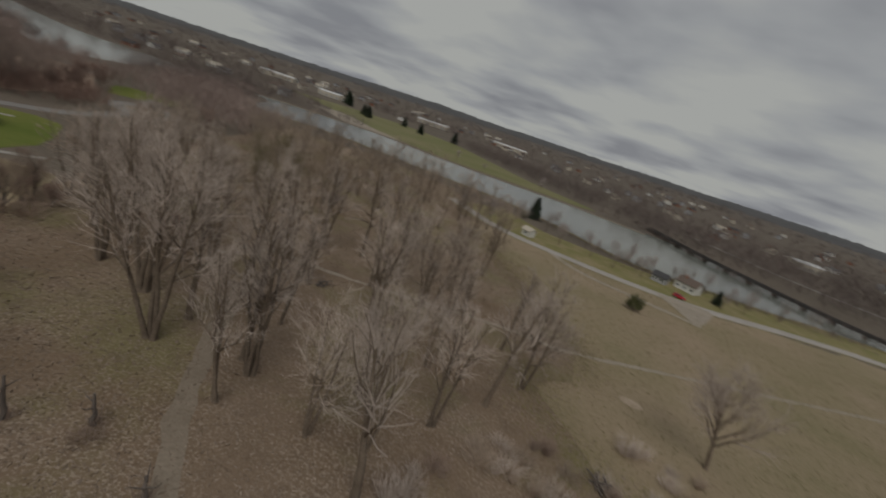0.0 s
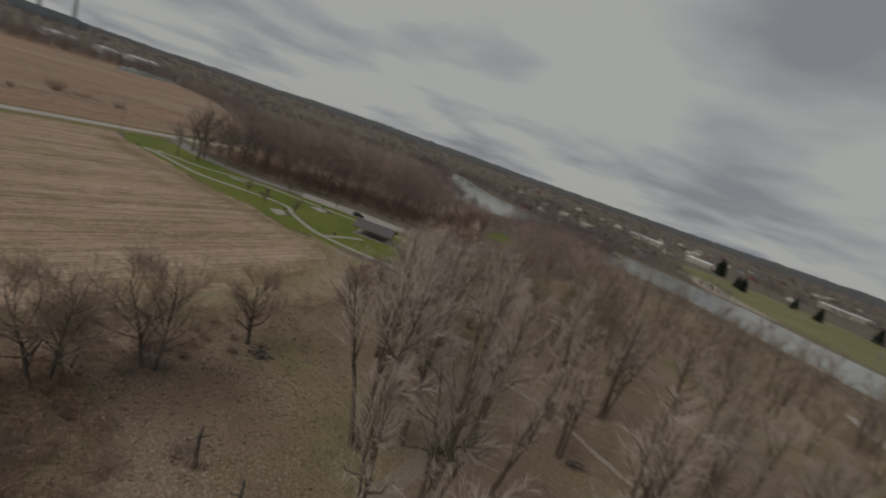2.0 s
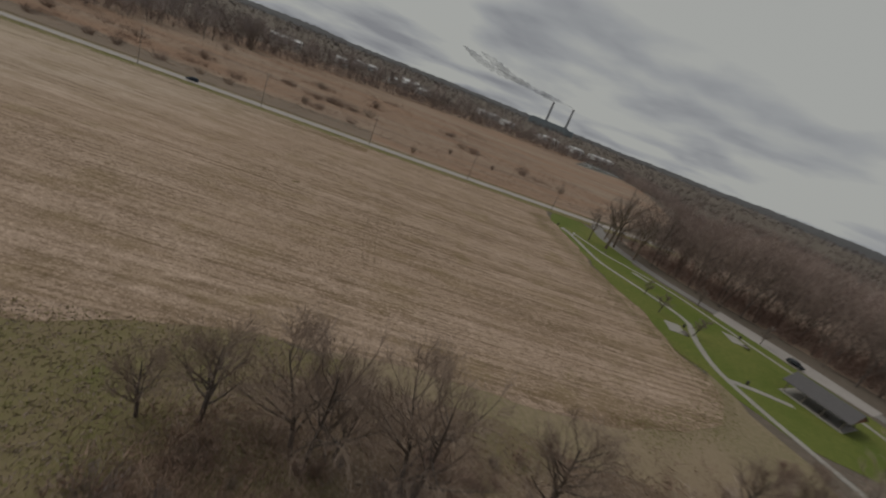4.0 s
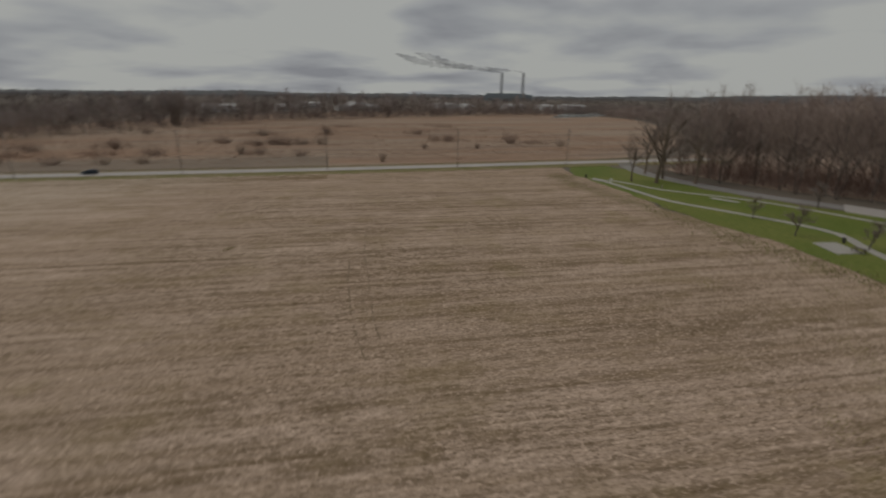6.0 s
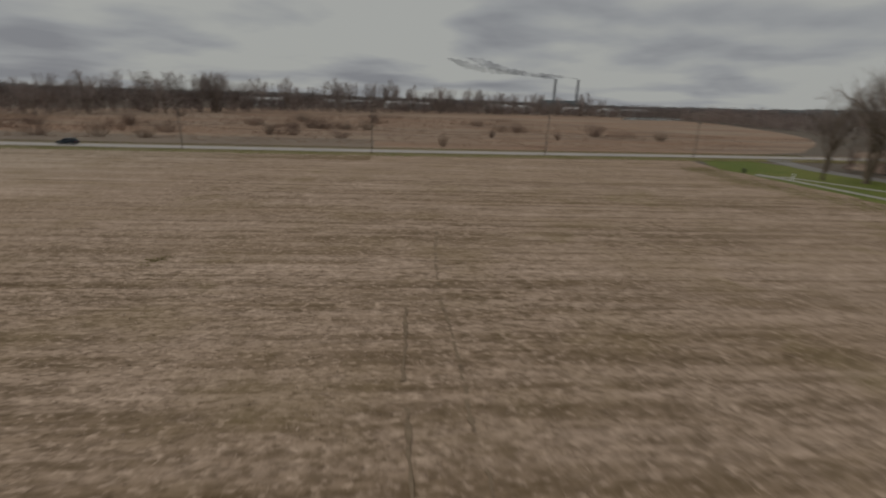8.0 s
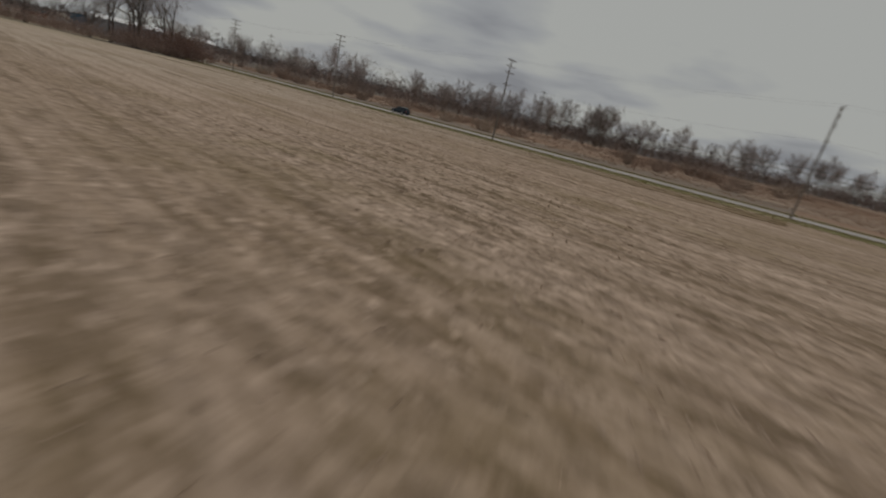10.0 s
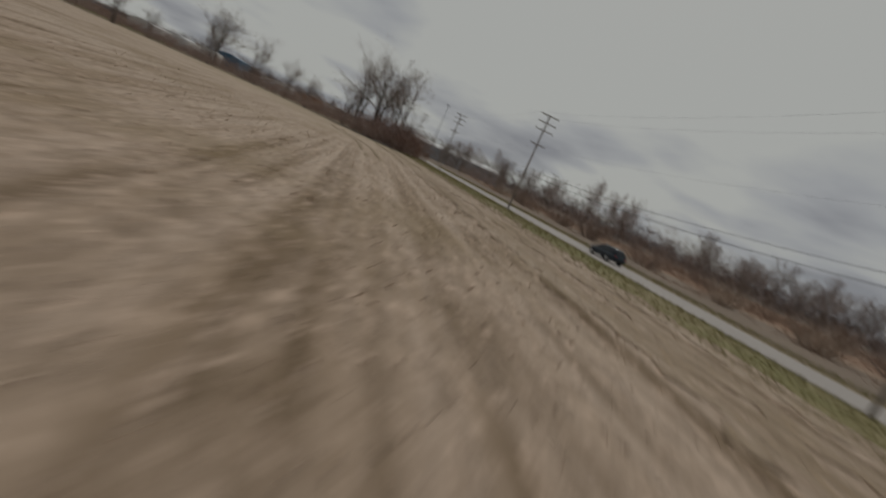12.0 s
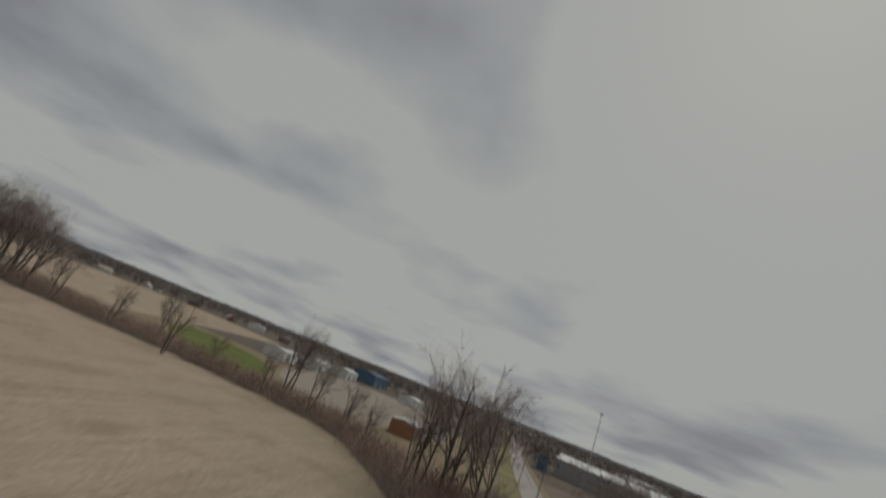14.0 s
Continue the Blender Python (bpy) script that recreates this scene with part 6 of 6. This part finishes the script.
car(31, 195.5, -4, M["car_red"], "bright red car parked on the riverside road", 1.05)
car(-189, 61, 60, M["car_black"], "black car parked in the car park", 1.0)

# ---- park furniture ----


def pavilion(x, y, turn):
    t = thing("picnic_pavilion", "open picnic pavilion with a grey shingle gable roof on the lawn", "pavilion")
    s = Geo()
    s.box((0, 0, 0.09), (13.6, 9.6, 0.24))
    part("floor_slab", s, M["concrete"], t)
    for px in (-6, -2, 2, 6):
        for py in (-4, 4):
            g = Geo()
            g.box((px, py, 1.55), (0.24, 0.24, 2.8))
            part("post", g, M["pole"], t)
    for py in (-4, 4):
        g = Geo()
        g.box((0, py, 2.86), (13.4, 0.26, 0.34))
        part("beam", g, M["pole"], t)
    for sy in (-1, 1):
        g = Geo()
        a, b, e = (-7.2, sy * 5.2, 2.75), (-7.2, 0, 4.9), 0.16
        g.add([(-7.2, sy * 5.2, 2.75), (7.2, sy * 5.2, 2.75), (7.2, 0, 4.9), (-7.2, 0, 4.9), (-7.2, sy * 5.2, 2.75 + e), (7.2, sy * 5.2, 2.75 + e), (7.2, 0, 4.9 + e), (-7.2, 0, 4.9 + e)],
              [(0, 1, 2, 3), (4, 5, 6, 7), (0, 1, 5, 4), (1, 2, 6, 5), (2, 3, 7, 6), (3, 0, 4, 7)])
        part("roof", g, M["roof_grey"], t)
    for px in (-6.9, 6.9):
        g = Geo()
        g.add([(px, -4.6, 2.95), (px, 4.6, 2.95), (px, 0, 4.85), (px + 0.12, -4.6, 2.95), (px + 0.12, 4.6, 2.95), (px + 0.12, 0, 4.85)], [(0, 1, 2), (5, 4, 3), (0, 3, 4, 1), (1, 4, 5, 2), (2, 5, 3, 0)])
        part("gable", g, M["brick_red"], t, "reddish boarded gable")
    t.matrix_basis = pose(x, y, 0.03, 0, 0, turn)


pavilion(-160.5, 62.6, 61)


def picnic_table(x, y, turn):
    t = thing("picnic_table", "dark wooden picnic table with two benches", "picnic table", "picnic tables")
    for k in range(4):
        g = Geo()
        g.box((0, -0.3 + 0.2 * k, 0.75), (1.9, 0.17, 0.05))
        part("plank", g, M["dark_bark"], t)
    for sy in (-0.72, 0.72):
        g = Geo()
        g.box((0, sy, 0.45), (1.9, 0.26, 0.05))
        part("bench", g, M["dark_bark"], t)
    for sx in (-0.7, 0.7):
        for sy in (-1, 1):
            g = Geo()
            g.tube((sx, sy * 0.66, 0.0), (sx, sy * 0.16, 0.73), 0.05, 0.05, 6)
            part("leg", g, M["dark_bark"], t)
        g = Geo()
        g.box((sx, 0, 0.40), (0.07, 1.5, 0.09))
        part("crossbar", g, M["dark_bark"], t)
    t.matrix_basis = pose(x, y, 0.12, 0, 0, turn)
    return t


for x, y, a in [(-161.5, 32.0, 40), (-179.6, 47.5, 30), (-157, 63, 61), (-160, 68, 61)]:
    picnic_table(x, y, a).location.z = 0.24 if x in (-157, -160) else 0.12


def litter_bin(x, y):
    t = thing("litter_bin", "dark barrel litter bin beside the path", "litter bin", "litter bins")
    g = Geo()
    g.tube((0, 0, 0), (0, 0, 0.9), 0.29, 0.30, 16)
    part("barrel", g, M["dark_steel"], t)
    r = Geo()
    r.tube((0, 0, 0.9), (0, 0, 0.97), 0.33, 0.33, 16)
    part("lid", r, M["dark_steel"], t, "dark lid")
    t.matrix_basis = pose(x, y, 0.07)


for x, y in [(-167.5, 31.2), (-186.5, 46), (-214.5, -25), (-150, 47)]:
    litter_bin(x, y)


def marker_post(x, y, h, mat, label):
    t = thing("marker_post", label, "post", "posts")
    g = Geo()
    g.box((0, 0, h / 2), (0.3, 0.3, h), 0, 0.85)
    part("post", g, mat, t)
    c = Geo()
    c.box((0, 0, h + 0.05), (0.36, 0.36, 0.1), 0, 0.6)
    part("cap", c, mat, t)
    t.matrix_basis = pose(x, y, 0.06)


marker_post(-209.5, -16.5, 1.2, M["paint_white"], "white post beside the path's end")
marker_post(-207, -2, 1.0, M["pole"], "short wooden post on the lawn")

# ---- houses ----


def house(w, d, h, wall, roof, label, group="", rise=None, chimney=True, windows=3):
    t = thing("house", label, "house", group)
    rise = rise or d * 0.30
    g = Geo()
    g.loft([[(-w / 2, -d / 2, -0.2), (-w / 2, d / 2, -0.2), (-w / 2, d / 2, h), (-w / 2, 0, h + rise), (-w / 2, -d / 2, h)], [(w / 2, -d / 2, -0.2), (w / 2, d / 2, -0.2), (w / 2, d / 2, h), (w / 2, 0, h + rise), (w / 2, -d / 2, h)]])
    part("wall", g, wall, t)
    for sy in (-1, 1):
        r = Geo()
        e, o = 0.5, 0.18
        y0, z0 = sy * (d / 2 + e), h - e * rise / (d / 2) + 0.04
        r.add([(-w / 2 - e, y0, z0), (w / 2 + e, y0, z0), (w / 2 + e, 0, h + rise + 0.04), (-w / 2 - e, 0, h + rise + 0.04), (-w / 2 - e, y0, z0 + o), (w / 2 + e, y0, z0 + o), (w / 2 + e, 0, h + rise + 0.04 + o), (-w / 2 - e, 0, h + rise + 0.04 + o)],
              [(0, 1, 2, 3), (4, 5, 6, 7), (0, 1, 5, 4), (1, 2, 6, 5), (2, 3, 7, 6), (3, 0, 4, 7)])
        part("roof", r, roof, t)
    floors = max(1, int(h / 2.7))
    for sy in (-1, 1):
        for f in range(floors):
            for i in range(windows):
                px = -w / 2 + w * (i + 0.5) / windows
                if sy < 0 and f == 0 and i == windows // 2:
                    dr = Geo()
                    dr.box((px, sy * (d / 2 + 0.03), 1.05), (1.0, 0.10, 2.1))
                    part("door", dr, M["roof_brown"], t, "brown door")
                    continue
                wi = Geo()
                wi.box((px, sy * (d / 2 + 0.02), 1.5 + 2.7 * f), (1.25, 0.08, 1.3))
                win = part("window", wi, M["paint_white"], t, "white-framed window")
                pa = Geo()
                pa.box((px, sy * (d / 2 + 0.05), 1.5 + 2.7 * f), (1.02, 0.06, 1.08))
                part("pane", pa, M["glass"], win, "dark pane")
    if chimney:
        c = Geo()
        c.box((w * 0.22, d * 0.12, h + rise), (0.8, 0.8, 2.2))
        part("chimney", c, M["brick_red"], t)
    return t


def put(t, x, y, turn, z=0.0):
    t.matrix_basis = pose(x, y, z, 0, 0, turn)
    return t


put(house(9, 7, 3.4, M["siding_white"], M["roof_brown"], "pale house with a brown gable roof by the riverside road"), 36.0, 217, 150)
put(house(6, 5, 2.8, M["siding_grey"], M["roof_dark"], "small grey-green shed with a dark roof by the riverside road", chimney=False, windows=2), 24, 212, 160)
put(house(4.5, 4, 2.6, M["siding_white"], M["siding_cream"], "small white shed with a pale roof by the river", chimney=False, windows=1), -33.5, 198, 150)
protos = [house(13, 9, 3.2, M["siding_white"], M["roof_grey"], "white suburban house with a grey roof", "houses across the river"),
          house(12, 9, 5.6, M["siding_cream"], M["roof_brown"], "cream two-storey house with a brown roof", "houses across the river"),
          house(14, 9, 3.2, M["brick_red"], M["roof_dark"], "red brick house with a dark roof", "houses across the river"),
          house(12, 8, 5.6, M["siding_grey"], M["roof_grey"], "grey two-storey house with a grey roof", "houses across the river"),
          house(16, 10, 3.4, M["siding_white"], M["siding_cream"], "white house with a pale roof", "houses across the river")]
spots = []
while len(spots) < 150:
    a, d = rng.uniform(-35, 62), 460 + 1100 * rng.random() ** 1.3
    x, y = -d * math.sin(radians(a)), d * math.cos(radians(a))
    if lawn_test(x, y) or river_test(x, y) or any((x - p) ** 2 + (y - q) ** 2 < 30 ** 2 for p, q in spots) or (-80 < x < 320 and y < 540):
        continue
    spots.append((x, y))
for i, (x, y) in enumerate(spots):
    if i < len(protos):
        put(protos[i], x, y, rng.choice([20, 110, 65]))
    else:
        copy_thing(protos[rng.randrange(len(protos))], pose(x, y, 0, 0, 0, rng.choice([20, 110, 65]) + rng.uniform(-8, 8)))


def hall(w, d, h, wall, roof, label, doors=2, name="warehouse"):
    """A long flat-gabled hall with ribs, doors and a shallow roof."""
    t = thing(name, label, "warehouse", "large halls")
    rise = d * 0.08
    g = Geo()
    g.loft([[(-w / 2, -d / 2, -0.2), (-w / 2, d / 2, -0.2), (-w / 2, d / 2, h), (-w / 2, 0, h + rise), (-w / 2, -d / 2, h)], [(w / 2, -d / 2, -0.2), (w / 2, d / 2, -0.2), (w / 2, d / 2, h), (w / 2, 0, h + rise), (w / 2, -d / 2, h)]])
    part("wall", g, wall, t)
    for sy in (-1, 1):
        r = Geo()
        y0 = sy * (d / 2 + 0.3)
        r.add([(-w / 2 - 0.3, y0, h), (w / 2 + 0.3, y0, h), (w / 2 + 0.3, 0, h + rise + 0.05), (-w / 2 - 0.3, 0, h + rise + 0.05), (-w / 2 - 0.3, y0, h + 0.25), (w / 2 + 0.3, y0, h + 0.25), (w / 2 + 0.3, 0, h + rise + 0.3), (-w / 2 - 0.3, 0, h + rise + 0.3)],
              [(0, 1, 2, 3), (4, 5, 6, 7), (0, 1, 5, 4), (1, 2, 6, 5), (2, 3, 7, 6), (3, 0, 4, 7)])
        part("roof", r, roof, t)
        for i in range(doors):
            px = -w / 2 + w * (i + 0.5) / doors
            dd = Geo()
            dd.box((px, sy * (d / 2 + 0.04), min(h, 4.0) / 2), (min(4.0, w / doors * 0.5), 0.14, min(h, 4.0)))
            part("roller_door", dd, M["metal_grey"], t, "grey roller door")
    return t


# beyond the hedge
put(hall(26, 13, 5, M["metal_white"], M["metal_white"], "white metal shed beyond the hedge"), 150, -272, -50)
put(hall(24, 13, 5.5, M["metal_white"], M["metal_white"], "white metal shed beyond the hedge"), 168, -302, -50)
put(hall(22, 12, 6, M["siding_white"], M["metal_white"], "white metal shed beyond the hedge"), 188, -336, -50)
put(hall(46, 20, 9, M["metal_blue"], M["metal_blue"], "blue metal warehouse beyond the hedge", 3), 236, -390, -50)
put(hall(22, 14, 5, M["metal_white"], M["metal_white"], "white metal shed beyond the hedge"), 150, -372, -52)
put(hall(12, 8, 4.0, M["brick_orange"], M["metal_white"], "low orange brick building with a white roof", 2, "brick_building"), 4, -258, -50)
put(hall(14, 9, 4.0, M["metal_white"], M["roof_grey"], "low white building with a grey roof", 2, "brick_building"), 22, -286, -50)
put(hall(10, 5, 7.0, M["metal_blue"], M["roof_dark"], "dark blue box-like building beside the road", 1), 33, -371, -48)
put(hall(64, 30, 8, M["siding_grey"], M["metal_white"], "large pale grey warehouse beside the road", 5), 6, -402, 28)
put(hall(70, 36, 8, M["metal_white"], M["metal_grey"], "large pale warehouse beside the road", 4), 70, -560, -48)
put(hall(60, 24, 7, M["metal_white"], M["metal_white"], "long white shed far beyond the field"), 600, -400, -20)
for x, y in [(545, -190), (575, -240), (560, -130), (620, -180), (570, -300), (250, -440), (330, -470), (420, -420), (100, -480), (140, -520), (640, -260), (540, -345), (690, -200), (610, -360), (480, -400), (720, -300), (380, -430), (300, -425)]:
    copy_thing(protos[rng.randrange(len(protos))], pose(x, y, 0, 0, 0, rng.uniform(0, 180)))
# behind the tree line
for x, y, w in [(-715, -627, 44), (-790, -574, 36), (-741, -540, 30), (-560, -520, 30), (-480, -560, 42), (-640, -480, 26), (-660, -440, 18), (-860, -420, 44), (-830, -360, 22), (-900, -300, 40), (-980, -210, 46), (-930, -250, 24)]:
    put(hall(w, 28, 8, M["metal_white"], M["metal_white"], "long white warehouse far behind the trees", 4), x, y, -38)
# across the river
for x, y, w, a in [(-600, 640, 60, 20), (-470, 620, 36, 15), (-380, 820, 60, 10), (-250, 930, 70, 5), (180, 560, 30, 20)]:
    put(hall(w, 20, 7, M["siding_cream"], M["metal_white"], "pale flat building across the river", 4), x, y, a)


def light_mast(x, y, height):
    t = thing("light_mast", "tall grey light mast beside the warehouse", "light mast")
    g = Geo()
    g.tube((0, 0, -0.3), (0, 0, height), 0.28, 0.14, 10)
    part("mast", g, M["metal_grey"], t)
    r = Geo()
    r.tube((0, 0, height), (0, 0, height + 0.7), 1.0, 0.8, 12)
    part("lamp_head", r, M["metal_grey"], t)
    t.matrix_basis = pose(x, y, 0)


light_mast(10.5, -374, 34.5)


def railway_bridge():
    t = thing("girder_bridge", "long dark steel girder bridge along the far bank", "bridge")
    line = spline([(24, 392), (36, 372), (58, 336), (80, 311), (102, 288), (124, 272), (148, 258)], 14.0)
    for (x0, y0), (x1, y1) in zip(line, line[1:]):
        ln, a = math.hypot(x1 - x0, y1 - y0), math.degrees(math.atan2(y1 - y0, x1 - x0))
        cx, cy = (x0 + x1) / 2, (y0 + y1) / 2
        for k, (off, w, h, z, m, nm) in enumerate([(-2.4, 0.4, 1.5, 2.5, "dark_steel", "girder"), (2.4, 0.4, 1.5, 2.5, "dark_steel", "girder"), (0, 4.4, 0.4, 2.2, "concrete", "deck")]):
            g = Geo()
            g.box((cx - off * math.sin(radians(a)), cy + off * math.cos(radians(a)), z), (ln + 0.1, w, h), a)
            part(nm, g, M[m], t)
        p = Geo()
        p.box((x0, y0, 0.8), (1.6, 5.4, 2.4), a, 0.9)
        part("pier", p, M["dark_bark"], t)


railway_bridge()
ribbon("far_bank_road", [(60, 480), (100, 440), (138, 408), (190, 390), (300, 372)], 7.0, 0.3, M["concrete"], "pale road behind the girder bridge", "road", depth=0.4)

# ---- power station on the horizon ----
station = thing("power_station", "hazy power station with two tall chimneys on the horizon", "power station")
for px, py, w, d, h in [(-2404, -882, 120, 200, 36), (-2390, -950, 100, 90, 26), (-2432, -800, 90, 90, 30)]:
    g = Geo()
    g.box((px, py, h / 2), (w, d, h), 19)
    b = part("boiler_house", g, M["metal_teal_hazed"], station)
for px, py in [(-2397, -908), (-2434, -806)]:
    g = Geo()
    g.tube((px, py, 0), (px, py, 134), 8.0, 5.0, 16)
    c = part("chimney", g, M["siding_grey"], station, "grey concrete chimney")
    r = Geo()
    r.tube((px, py, 128), (px, py, 135), 5.8, 5.6, 16)
    part("rim", r, M["siding_grey"], c, "grey chimney rim")
for k, (px, py) in enumerate([(-2397, -908), (-2434, -806)]):
    r = random.Random(k + 3)
    rings = []
    for i in range(90):
        u = i / 89
        c = Vector((px + 40 * u, py - 620 * u, 138 + 10 * math.sin(7.0 * u + k) * u ** 0.5 + 95 * u ** 1.4))
        rad = 4 + 26 * u ** 0.7 * (1 + 0.30 * math.sin(i * 0.9 + 2 * k) + 0.2 * math.sin(i * 2.3)) * (1.0 if u < 0.85 else (1.0 - u) / 0.15 + 0.02)
        rings.append([(c.x + rad * math.cos(j * 0.524), c.y, c.z + 0.6 * rad * math.sin(j * 0.524)) for j in range(12)])
    g = Geo().loft(rings)
    tagged(new("smoke_plume", g.mesh("smoke_plume", M["smoke"], True)), "thin grey smoke drifting from the chimney", "smoke", kind="stuff")
